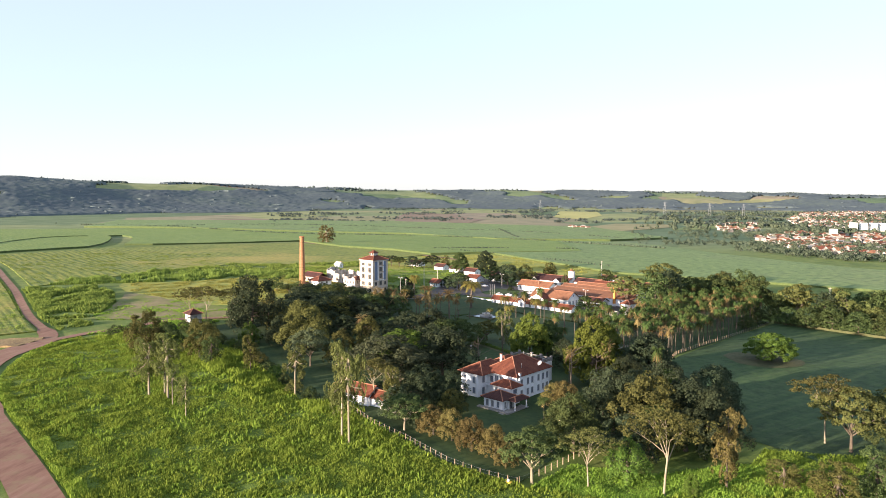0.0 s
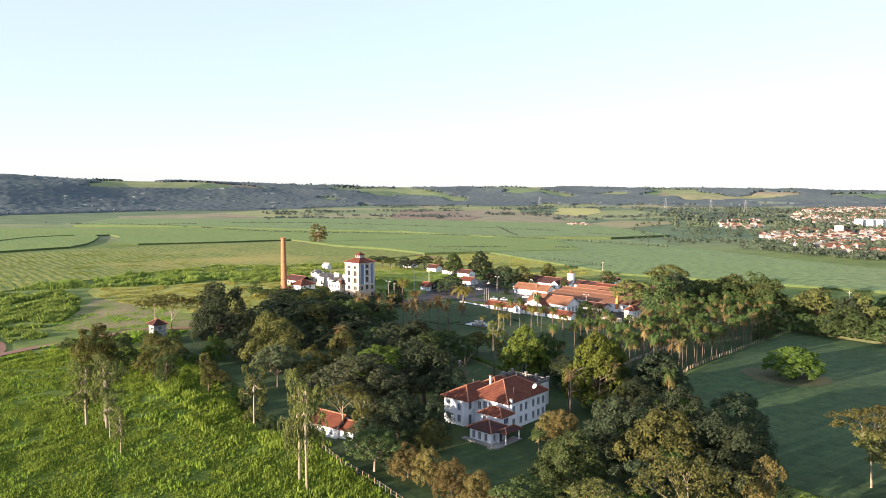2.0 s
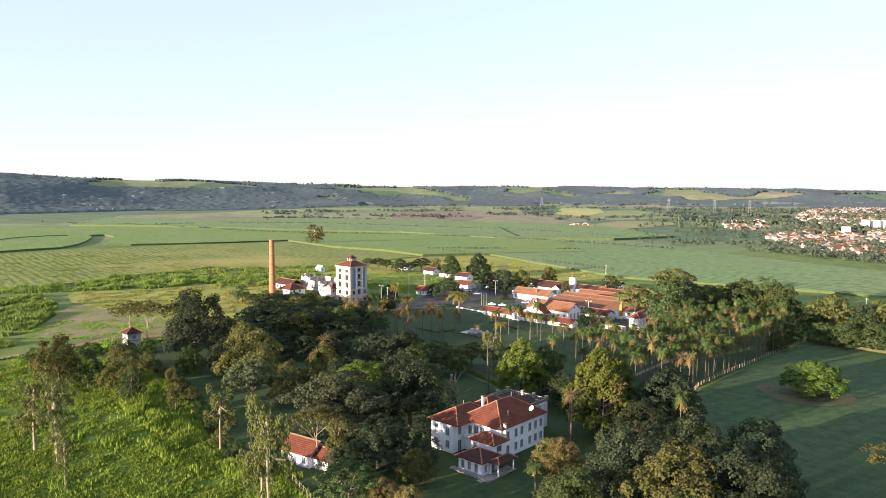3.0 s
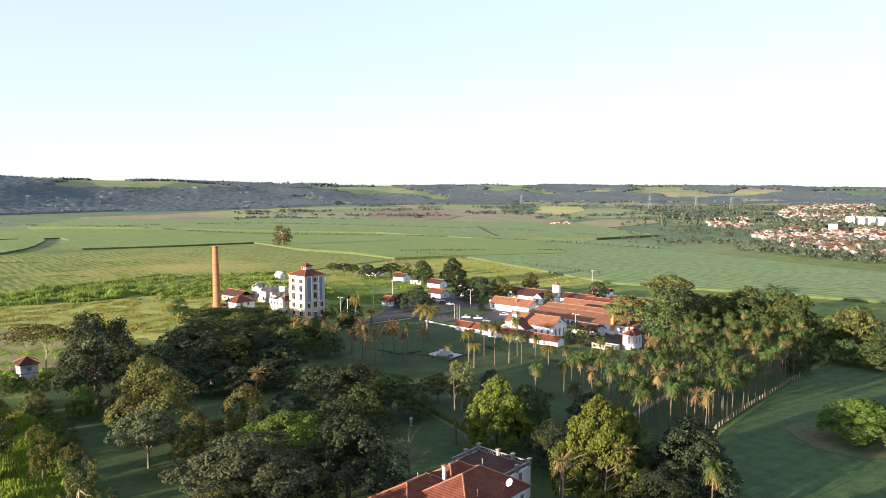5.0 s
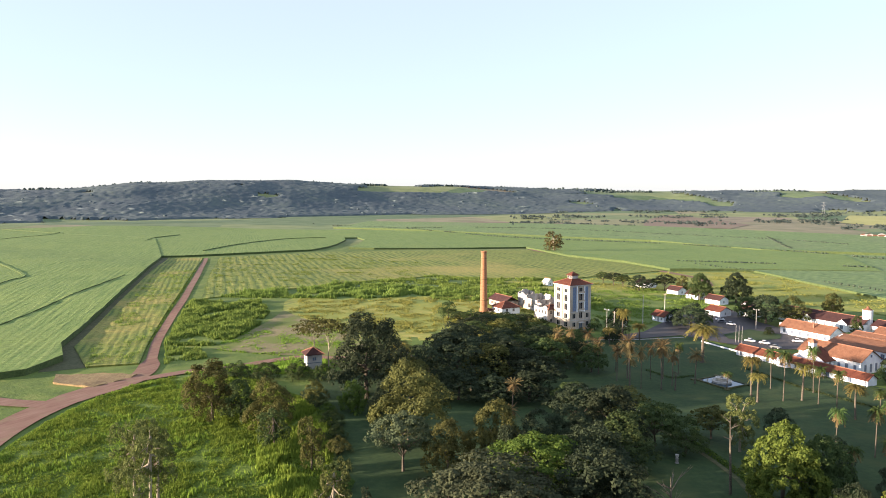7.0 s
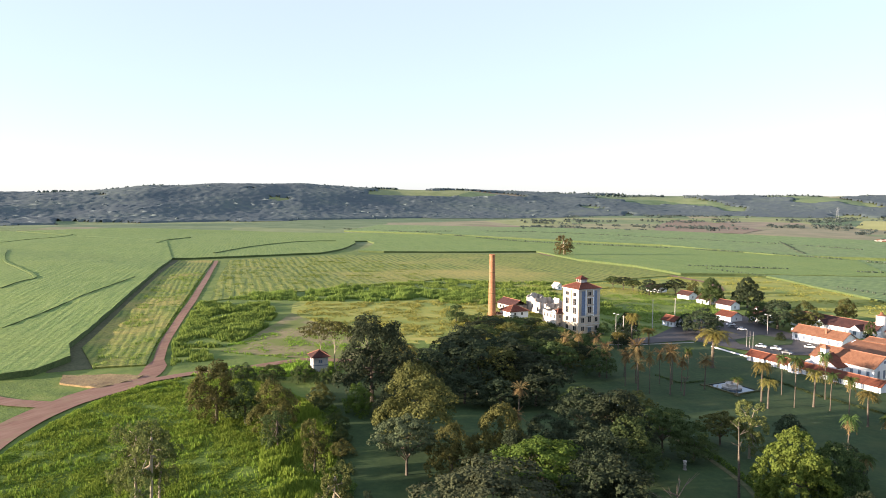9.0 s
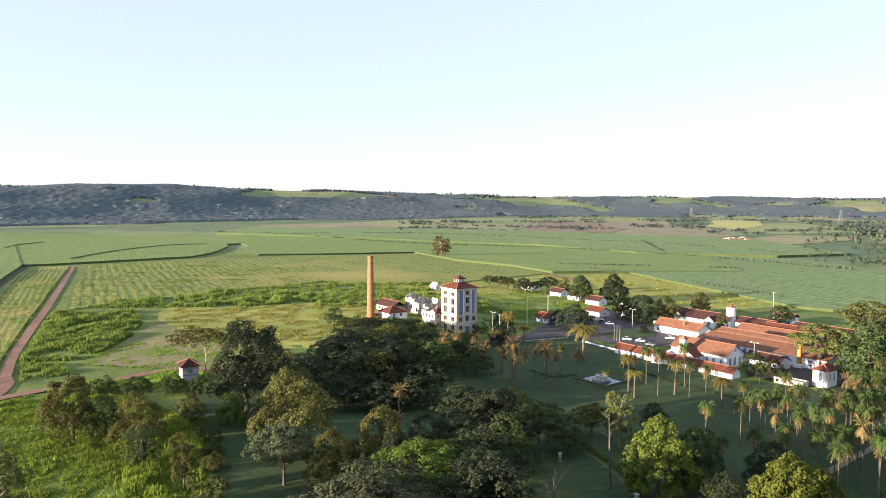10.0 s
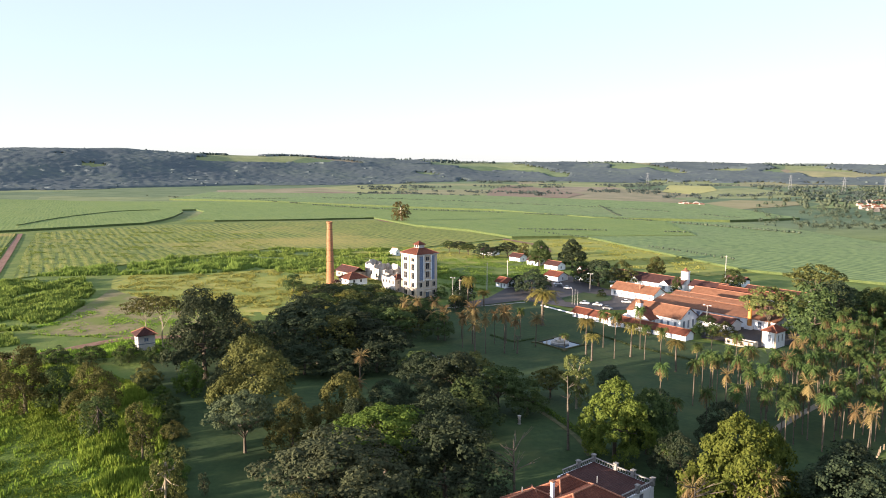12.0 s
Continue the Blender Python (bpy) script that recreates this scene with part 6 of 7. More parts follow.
chimney_stack(man, 0.4, 1.0, 6.0, 8.2, 0.55)
dish = part("satellite_dish", lathe(bmesh.new(), ((0.1, 0), (0.55, 0.1), (0.75, 0.3), (0.7, 0.32), (0.3, 0.15)), 14), M["white_paint"], man)
dish.matrix_basis = pose(-0.6, 12.5, 8.75, 50, 0, -20)
for x, y, z in ((-7.0, 12.9, 10.7), (-1.6, 4.6, 9.3), (-13.5, 3, 9.5)):
    part("vent_pipe", tube(bmesh.new(), (x, y, z - 0.6), (x, y, z + 0.7), 0.07, 0.07, 6), M["metal"], man)

# the small house under the trees
small = thing("small_house", at(-50.7, 188.6, None, -25), "small white house with a clay roof and ornate gable", "house")
block(small, -8.5, 0, 0, 6.5, -0.3, 3.1, south=[(1.6, 1.0, 1.0, 1.4), (4.2, 0, 1.0, 2.1, "door"), (6.8, 1.0, 1.0, 1.4)], east=[(1.6, 1.0, 1.0, 1.3), (4.2, 1.0, 1.0, 1.3)])
gable_roof(small, -8.5, 0, 0, 6.5, 3.1, 2.0, M["tile"], 0.5)
gable(small, 0.003, 6.497, -0.352, 3.103, 1.95, 0.35, axis="y")
gable(small, 0.003, 6.497, -8.497, 3.103, 1.95, 0.35, axis="y")
block(small, 0.02, 4.5, 1.0, 5.4, -0.3, 2.6, south=[(2.2, 0.9, 1.0, 1.3)], east=[(1.9, 0.9, 1.2, 1.3)])
gable_roof(small, 0.4, 4.5, 1.0, 5.4, 2.6, 1.5, M["tile"], 0.4, "x")
gable(small, 1.003, 5.397, 4.147, 2.603, 1.45, 0.35, axis="y")
gw = thing("garden_wall", at(-43, 184, None, -40), "low white garden wall beside the small house", "wall")
part("wall", boxes((-5, 5, -0.15, 0.15, -0.3, 0.9)), M["plaster_worn"], gw)
part("coping", boxes((-5.05, 5.05, -0.2, 0.2, 0.903, 1.0)), M["concrete"], gw)

# the gatehouse pavilion
hut = thing("gatehouse", at(-158.5, 287, None, -38), "small white two-level gatehouse with a dark clay roof", "gatehouse")
# The greyer plaster puts the trees' shade on the hut into its colour.
block(hut, -2.6, 2.6, 0, 5, -0.5, 5.2, south=[(2.6, 3.2, 1.6, 1.2), (2.6, 0, 1.2, 2.0, "hole")], east=[(2.1, 3.2, 1.4, 1.2)], west=[(2.1, 3.2, 1.4, 1.2)], mat=M["plaster_aged"])
roof(hut, -2.6, 2.6, 0, 5, 5.21, 2.0, M["tile_dark"], 0.8)
part("ledge", boxes((-2.75, 2.75, -0.15, -0.003, 2.4, 2.6), (2.603, 2.75, 0.0, 5.0, 2.4, 2.6)), M["shutter"], hut, "dark blue band")
shed = thing("garden_shed", at(-63.5, 203, None, -20), "tiny dark shed with a reddish roof on the lawn", "shed")
block(shed, -1.1, 1.1, -1, 1, -0.2, 2.1, south=[(1.1, 0, 0.9, 1.8, "hole")], mat=M["wood"], thick=0.12)
roof(shed, -1.1, 1.1, -1, 1, 2.11, 0.5, M["tile"], 0.3)

# ---- the tower block and the ruin beside it ----
tower = thing("tower_building", at(-106.6, 403.7, 1.0), "five-storey cream and white tower block with a tiled pyramid roof", "building")
H = 19.5
lev = [(1.2, 2.1), (5.0, 2.1), (8.7, 2.9), (12.6, 2.9), (16.6, 1.6)]
south = [(c, z, 2.3, h, "glass") for c in (2.9, 8.4) for z, h in lev]
east = [(5.6, z, 1.9, h + 0.5, "glass") for z, h in lev[1:]] + [(c, z, 1.7, h, "glass") for c in (1.9, 9.3) for z, h in lev[:2]] + [(5.6, 0.0, 2.0, 2.8, "door")]
wall(tower, (-11.5, 0), (0, 0), -1, H, south, M["plaster_cream"])
wall(tower, (0, 0.35), (0, 11.15), -1, H, east, M["plaster_cream"])
wall(tower, (0, 11.5), (-11.5, 11.5), -1, H, (), M["plaster_aged"])
wall(tower, (-11.5, 11.15), (-11.5, 0.35), -1, H, (), M["plaster_cream"])
for c in (2.4, 9.0):
    part("blue_panel", boxes((0.003, 0.12, c - 0.95, c + 0.95, 8.2, H - 0.5)), M["blue"], tower, "tall faded blue wall panel")
for z in (4.4, 8.0):
    part("string_course", boxes((-11.6, 0.1, -0.1, -0.003, z, z + 0.25)), M["concrete"], tower)
    part("string_course", boxes((0.003, 0.14, -0.1, 11.5, z - 0.4, z - 0.15)), M["concrete"], tower)
for c in (-11.2, -5.75, -0.35):
    part("pilaster", boxes((c - 0.35, c + 0.35, -0.22, -0.004, -1, H)), M["plaster_cream"], tower)
part("cornice", boxes((-12.0, 0.5, -0.5, 12.0, H + 0.003, H + 0.4)), M["plaster_aged"], tower)
roof(tower, -11.5, 0, 0, 11.5, H + 0.41, 3.0, M["tile"], 0.7)
cup = part("cupola", boxes((-7.4, -7.05, 4.1, 7.4, H + 2.2, H + 4.2), (-4.45, -4.1, 4.1, 7.4, H + 2.2, H + 4.2), (-7.04, -4.46, 4.1, 7.4, H + 2.2, H + 2.9), (-6.0, -5.5, 4.1, 7.4, H + 2.91, H + 4.2)), M["plaster_aged"], tower)
bm = bmesh.new()
hip_roof(bm, -7.4, -4.1, 4.1, 7.4, H + 4.21, 1.6, 0.6)
part("cupola_roof", bm, M["tile"], cup)
for z in (8.5, 12.4, 16.2):
    ob = part("balcony", boxes((0.02, 0.85, 4.4, 7.5, z - 0.2, z)), M["plaster"], tower)
    part("balustrade", boxes((0.72, 0.84, 4.41, 7.49, z + 0.003, z + 0.85), (0.03, 0.71, 4.41, 4.53, z + 0.003, z + 0.85), (0.03, 0.71, 7.37, 7.49, z + 0.003, z + 0.85)), M["plaster_cream"], ob)
for y in (3.75, 7.9):
    part("pilaster", boxes((0.004, 0.3, y - 0.22, y + 0.22, 7.8, H)), M["plaster"], tower)
part("doorstep", boxes((0.02, 2.0, 3.6, 8.0, -1, -0.1)), M["concrete"], tower)
part("canopy", boxes((0.02, 1.4, 4.2, 7.2, 3.0, 3.2)), M["concrete"], tower)

ruin = thing("ruined_mill", at(-106.6, 403.7, 1.6), "roofless white ruined mill walls with broken tops and clay-roofed ends", "ruin")


def broken(p0, p1, z0, z1, openings=(), seed=0, worn="plaster_worn"):
    """A ruined wall: a whole wall with stumps of uneven height on top."""
    wall(ruin, p0, p1, z0, z1, openings, M[worn], 0.4, fill="glass")
    a, b = Vector(p0), Vector(p1)
    n = max(4, int((b - a).length / 0.8))
    r = random.Random(seed)
    d = (b - a) / n
    o = Vector((d.y, -d.x)).normalized()
    run = [0.5]
    for k in range(n):
        run.append(min(1.9, max(0.04, run[-1] + r.choice((-0.9, -0.35, -0.15, 0.1, 0.25, 0.75)))))
    for k in range(n):
        h = run[k]
        p, q = a + d * k, a + d * (k + 1)
        pts = [p - o * 0.01, q - o * 0.01, q - o * 0.39, p - o * 0.39]
        bm = bmesh.new()
        h2 = run[k + 1]
        solid(bm, [(v.x, v.y, z1 + 0.003) for v in pts] + [(pts[0].x, pts[0].y, z1 + h), (pts[1].x, pts[1].y, z1 + h2), (pts[2].x, pts[2].y, z1 + h2), (pts[3].x, pts[3].y, z1 + h)], ((3, 2, 1, 0), (4, 5, 6, 7), (0, 1, 5, 4), (1, 2, 6, 5), (2, 3, 7, 6), (3, 0, 4, 7)))
        part("stump", bm, M[worn], ruin)


ww = lambda n, ln: [(ln * (i + 0.5) / n, z, 1.2, 1.6, "glass") for i in range(n) for z in (1.2, 4.8)]
broken((-22.4, -3.5), (-12.2, -3.5), -1, 7.4, ww(4, 10.2), 1, "plaster_aged")
broken((-12.2, -3.1), (-12.2, 4.0), -1, 7.0, ww(2, 7.1), 2)
roof(ruin, -15.8, -11.6, -3.2, 3.0, 7.05, 1.8, M["tile_dark"], 0.4)
broken((-48.0, 4.0), (-40.0, 4.0), -1, 9.6, [(2.2, 5.0, 1.3, 2.0, "hole"), (5.6, 5.0, 1.3, 2.0, "hole")], 4)
broken((-39.99, 4.0), (-31.0, 4.0), -1, 8.2, [(2 + 2.7 * k, 3.8, 1.3, 2.0, "hole") for k in range(3)], 8)
broken((-30.99, 4.0), (-22.9, 4.0), -1, 6.6, [(2 + 2.5 * k, 2.8, 1.3, 2.0, "hole") for k in range(3)], 9)
broken((-48.0, 13.4), (-48.0, 4.4), -1, 9.6, [(3.5, 4.5, 1.2, 2.0, "hole")], 5)
broken((-12.0, 13.9), (-48.0, 13.9), -1, 8.2, [(2 + 3.2 * k, 3.8, 1.3, 1.8, "hole") for k in range(11)], 6)
broken((-40.0, 4.41), (-40.0, 13.4), -1, 9.8, [(3, 4.5, 1.2, 2.0, "hole"), (6.5, 4.5, 1.2, 2.0, "hole")], 7)
broken((-31.0, 4.41), (-31.0, 13.4), -1, 8.0, [(4.5, 3.5, 1.6, 2.4, "hole")], 10)
broken((-22.9, -3.0), (-22.9, 13.4), -1, 6.4, [(3 + 4 * k, 2.5, 1.4, 2.0, "hole") for k in range(4)], 11)
part("rubble", boxes((-47, -41, 5, 13, 1.0, 2.6), (-39, -32, 5, 13, 0.8, 2.2)), M["soil"], ruin, "heaps of fallen plaster and brick")
block(ruin, -39.5, -30.5, -16.4, -6.4, -1.6, 5.8, south=[(2.4, 4.2, 1.1, 1.3), (6.0, 4.2, 1.1, 1.3)], east=[(2.5, 4.2, 1.2, 1.3), (6.2, 4.2, 1.2, 1.3)], west=[(3, 4.2, 1.0, 1.3)], fill="glass")
roof(ruin, -39.5, -30.5, -16.4, -6.4, 5.81, 2.6, M["tile"], 0.6)
block(ruin, -40.9, -37.9, -19.2, -16.42, -1.6, 4.0, south=[(1.5, 3.4, 0.9, 1.0, "hole")], mat=M["plaster_cream"])
roof(ruin, -40.9, -37.9, -19.2, -16.5, 4.01, 0.8, M["tile_dark"], 0.3)
mill = thing("mill_shed", at(-153, 432, None, TURN), "low shed with a rusty clay roof behind the chimney", "shed")
block(mill, -6, 9, -4, 4, -1, 3.2, south=[(3 + 3 * k, 1, 1.2, 1.2, "hole") for k in range(4)], mat=M["plaster_worn"])
gable_roof(mill, -6, 9, -4, 4, 3.2, 2.2, M["tile_dark"], 0.5)
stack = thing("brick_chimney", at(-151.5, 408.2), "tall round tapering brick factory chimney", "chimney")
prof = [(2.0, -1), (1.95, 2.0), (1.8, 2.2)] + [(1.8 - 0.55 * k / 10, 2.4 + 26.4 * k / 10) for k in range(11)] + [(1.45, 29.0), (1.5, 29.6), (1.3, 29.7), (1.1, 29.7), (1.0, 26)]
part("shaft", lathe(bmesh.new(), prof, 28), M["brick"], stack)
for z in (6, 11, 16, 21, 26):
    rr = 1.8 - 0.55 * (z - 2.4) / 26.4
    part("iron_band", lathe(bmesh.new(), ((rr + 0.01, z), (rr + 0.05, z + 0.01), (rr + 0.05, z + 0.15), (rr + 0.01, z + 0.16)), 28), M["gap"], stack)

# ---- the white church yard buildings; a runs along the fronts, b back from them ----
E1, N1 = Vector((math.cos(radians(TURN)), math.sin(radians(TURN)))), Vector((-math.sin(radians(TURN)), math.cos(radians(TURN))))


def yard(a, b):
    p = Vector((0, 400)) + E1 * a + N1 * b
    return at(p.x, p.y)


long1 = thing("arcade_hall", yard(-46, 25), "long white hall with arched windows and a clay roof", "building")
block(long1, 0, 23, 0, 9, -0.5, 3.6, south=spread(23, 6, 1.0, 1.2, 1.6), east=[(2.5, 1, 1.2, 1.4), (5.8, 1, 1.2, 1.4)])
gable_roof(long1, 0, 23, 0, 9, 3.6, 2.6, M["tile_orange"], 0.6)
gable(long1, 0.003, 8.997, 22.648, 3.603, 2.5, 0.35, axis="y")
gable(long1, 0.003, 8.997, 0.003, 3.603, 2.5, 0.35, axis="y")
chimney_stack(long1, 14.5, 2.0, 3.6, 6.5, 0.6, "ridge")

nave = thing("long_mill_hall", yard(-13, 10), "long white hall with a stepped clay roof", "building")
block(nave, 0, 52, 0, 16, -0.5, 4.3, south=[(4 + 4.2 * k, 1.2, 1.5, 2.2) for k in range(11)], east=[(4, 1.2, 1.5, 2), (9, 1.2, 1.5, 2)])
bm = bmesh.new()
solid(bm, [(-0.6, -0.7, 4.15), (52.6, -0.7, 4.15), (52.6, 9.0, 6.4), (-0.6, 9.0, 6.4), (-0.6, -0.7, 4.35), (52.6, -0.7, 4.35), (52.6, 9.0, 6.6), (-0.6, 9.0, 6.6)], ((3, 2, 1, 0), (4, 5, 6, 7), (0, 1, 5, 4), (1, 2, 6, 5), (2, 3, 7, 6), (3, 0, 4, 7)))
part("roof", bm, M["tile_orange"], nave)
part("clerestory", boxes((3, 50, 9.02, 9.3, 5.7, 6.9)), M["plaster_worn"], nave)
gable_roof(nave, 3, 50, 9.0, 16, 6.7, 1.1, M["tile_orange"], 0.5)
gable(nave, 0.36, 15.6, 51.6, 4.303, 2.2, 0.35, axis="y")
gable(nave, 0.36, 15.6, 0.01, 4.303, 2.2, 0.35, axis="y")

church = thing("chapel", yard(-5.5, -19), "white gabled chapel with a small belfry and clay roofs", "chapel")
block(church, -1.5, 10.5, 0, 5.7, -0.5, 3.4, south=[(2.2, 1.0, 0.9, 1.8), (6, 0, 1.6, 2.8, "door"), (9.8, 1.0, 0.9, 1.8)], west=[(3, 1.2, 1, 1.8)], east=[(3, 1.2, 1, 1.6)])
gable(church, -1.497, 10.497, -0.003, 3.403, 3.3)
gable_roof(church, -1.5, 10.5, 0.36, 6.4, 3.4, 3.3, M["tile"], 0.5, "y")
block(church, -3.5, 20, 5.8, 17.0, -0.5, 4.6, south=[(15.6, 0.9, 1.1, 2.2), (18.4, 0.9, 1.1, 2.2), (21.4, 0.9, 1.1, 2.2)], west=[(3, 1.2, 1, 1.8), (7, 1.2, 1, 1.8)], east=[(2.2, 0.5, 1.3, 2.9), (5.25, 0.5, 1.3, 2.9), (8.3, 0.5, 1.3, 2.9)], fill="blue")
part("gable_vent", boxes((20.003, 20.08, 11.0, 11.8, 5.6, 6.5)), M["blue"], church, "small blue vent in the gable")
gable_roof(church, -3.5, 20, 5.8, 17.0, 4.6, 3.3, M["tile_orange"], 0.5)
gable(church, 5.803, 16.997, 19.647, 4.603, 3.2, 0.35, axis="y")
gable(church, 5.803, 16.997, -3.497, 4.603, 3.2, 0.35, axis="y")
bel = part("belfry", boxes((3.5, 3.85, 1.2, 3.2, 6.0, 8.9), (5.15, 5.5, 1.2, 3.2, 6.0, 8.9), (3.86, 5.14, 1.2, 3.2, 6.0, 7.3), (3.86, 5.14, 2.1, 2.3, 7.3, 8.9)), M["plaster"], church)
bm = bmesh.new()
hip_roof(bm, 3.5, 5.5, 1.2, 3.2, 8.91, 1.3, 0.3)
part("belfry_roof", bm, M["ridge"], bel)
low = thing("low_wing", yard(15.2, -2.5), "low white wing with small dark windows and dark roof", "building")
block(low, 0, 13, 0, 8, -0.5, 3.2, south=spread(13, 4, 1.5, 0.9, 0.9), east=[(3, 1, 1, 1.2)])
gable_roof(low, 0, 13, 0, 8, 3.2, 1.8, M["tile_dark"], 0.5)
gable(low, 0.003, 7.997, 12.648, 3.203, 1.75, 0.35, axis="y")

arc = thing("arcade_row", yard(-26.5, -25.5), "long low white arcade wing with a clay roof", "building")
block(arc, 0, 51, 0, 5, -0.5, 2.3, south=[(2.2 + 3.9 * k, 0.3, 1.3, 1.6) for k in range(12)], west=[(2.5, 0.8, 1.2, 1.5)])
gable_roof(arc, 0, 15, 0, 5, 2.3, 1.6, M["tile"], 0.5)
gable_roof(arc, 16.2, 51, 0, 5, 2.2, 1.5, M["tile"], 0.5)
gable(arc, 0.003, 4.997, 0.003, 2.303, 1.5, 0.35, axis="y")
gable(arc, 0.003, 4.997, 50.64, 2.303, 1.3, 0.35, axis="y")
block(arc, 19, 23, -1.6, -0.01, -0.5, 3.0, south=[(2, 0.6, 1.3, 2.0)])
gable(arc, 19.003, 22.997, -1.603, 3.003, 1.5)
gable_roof(arc, 19, 23, -1.3, 2.5, 3.0, 1.5, M["tile"], 0.3, "y")

shops = thing("workshop_hall", yard(-70, 55), "white workshop hall with a dark clay roof and front gables", "building")
block(shops, 0, 41, 0, 12, -0.5, 3.6, south=[(2 + 3.7 * k, 1.2, 1.2, 1.6) for k in range(11)])
gable_roof(shops, 0, 41, 0, 12, 3.6, 2.8, M["tile_dark"], 0.6)
for a in (14, 31):
    block(shops, a, a + 5, -2.0, -0.01, -0.5, 3.5, south=[(2.5, 1.2, 1.5, 1.6)])
    gable(shops, a + 0.003, a + 4.997, -2.003, 3.503, 1.9)
    gable_roof(shops, a, a + 5, -1.7, 4, 3.5, 1.9, M["tile_dark"], 0.4, "y")
for k, (a, b, ln, dp, hh, mat) in enumerate(((-27, 60, 17, 9, 3.8, "tile_dark"), (-18, 47, 30, 8, 3.4, "tile_orange"), (-12, 57, 34, 9, 3.6, "tile"), (-4, 68, 36, 9, 3.6, "tile_dark"))):
    ob = thing("workshop_shed", yard(a, b), "long white workshop shed with a clay roof", "building", "workshop sheds")
    block(ob, 0, ln, 0, dp, -0.5, hh, south=[(2 + 4 * j, 1.0, 1.5, 1.5) for j in range(int(ln // 4))])
    gable_roof(ob, 0, ln, 0, dp, hh, 2.0, M[mat], 0.6)
    gable(ob, 0.003, dp - 0.003, 0.003, hh + 0.003, 1.9, 0.35, axis="y")
    gable(ob, 0.003, dp - 0.003, ln - 0.353, hh + 0.003, 1.9, 0.35, axis="y")

wt = thing("water_tower", at(8.2, 468), "white cylindrical water tower with a low conical cap", "water tower")
part("drum", lathe(bmesh.new(), ((2.1, -0.5), (2.1, 9.6), (2.2, 9.65), (2.2, 9.9), (2.0, 10.0)), 28), M["white_paint"], wt)
part("cap", lathe(bmesh.new(), ((2.0, 10.003), (0.6, 10.9), (0.5, 11.5), (0.3, 11.6)), 24), M["tile_orange"], wt)
oc = thing("orange_chimney", at(29.8, 392.0), "slim orange chimney on a white base", "chimney")
part("base", boxes((-1.4, 1.4, -1.4, 1.4, -0.5, 1.6)), M["plaster"], oc)
part("shaft", lathe(bmesh.new(), ((0.8, 1.61), (0.75, 4), (0.65, 10.5), (0.72, 10.6), (0.72, 11), (0.5, 11.1)), 18), M["orange_paint"], oc)
lodge = thing("square_lodge", at(35.2, 363.6), "white square lodge tower with a clay hip roof", "lodge")
block(lodge, -4.6, 0, 0, 6.5, -0.5, 5.6, south=[(2.3, 2.2, 1.1, 2.4), (2.3, 0, 0.001, 0.001, "hole")][:1], east=[(1.6, 2.4, 0.9, 2.2), (4.2, 2.4, 0.9, 2.2)], fill="shutter")
roof(lodge, -4.6, 0, 0, 6.5, 5.61, 1.8, M["tile"], 0.5)
for x, y in ((-4.4, -0.15), (-0.2, -0.15)):
    part("pilaster", boxes((x - 0.3, x + 0.3, -0.15, -0.003, -0.5, 5.6)), M["plaster_cream"], lodge)
old = thing("roofless_shed", at(28, 361.5), "low roofless pale shed with a rubble top", "shed")
block(old, -10, 0, 0, 3.5, -0.5, 2.0, south=spread(10, 4, 0.5, 1.0, 1.2, "hole"), mat=M["plaster_worn"])
part("rubble", boxes((-9.6, -5.2, 0.4, 3.1, 1.2, 1.7), (-5.0, -0.4, 0.4, 3.1, 1.0, 1.6)), M["soil"], old)
far_shed = thing("far_cottage", at(34, 495), "far small white cottage behind the workshops", "house")
block(far_shed, -5, 5, -3, 3, -0.5, 3, south=spread(10, 3, 1, 1, 1.2))
gable_roof(far_shed, -5, 5, -3, 3, 3, 1.6, M["tile_dark"], 0.5)


def cottage(x, y, turn, ln, dp, mat, label):
    ob = thing("cottage", at(x, y, None, turn), label, "house", "worker cottages")
    block(ob, 0, ln, 0, dp, -0.5, 2.9, south=[(1.8, 1.0, 1.1, 1.2), (ln / 2, 0.05, 0.9, 2.1, "door"), (ln - 1.8, 1.0, 1.1, 1.2)], east=[(dp / 2 - 0.35, 1.0, 1.1, 1.2)])
    gable_roof(ob, 0, ln, 0, dp, 2.9, 1.9, M[mat], 0.6)
    gable(ob, 0.003, dp - 0.003, ln - 0.353, 2.903, 1.8, 0.35, axis="y")
    gable(ob, 0.003, dp - 0.003, 0.003, 2.903, 1.8, 0.35, axis="y")


for x, y, turn, ln, dp, mat in ((-96, 548, -33, 9, 7, "tile_dark"), (-82, 534, -33, 9, 7, "tile_dark"), (-69, 520, -33, 10, 7, "tile_dark"), (-122, 574, -33, 12, 7, "tile_dark"), (-82, 452, -33, 8, 6, "tile"), (-62, 480, -33, 9, 8, "tile"), (-47, 486, -33, 9, 6, "tile_dark"), (-176, 546, -33, 5.4, 4.0, "concrete")):
    cottage(x, y, turn, ln, dp, mat, "small white worker cottage with a clay roof" if mat != "concrete" else "tiny white hut in the fields")
for x, y in ((-44, 500), (-92, 424)):
    cottage(x, y, 57, 7, 5, "tile_dark", "small pale outbuilding beside the trees")

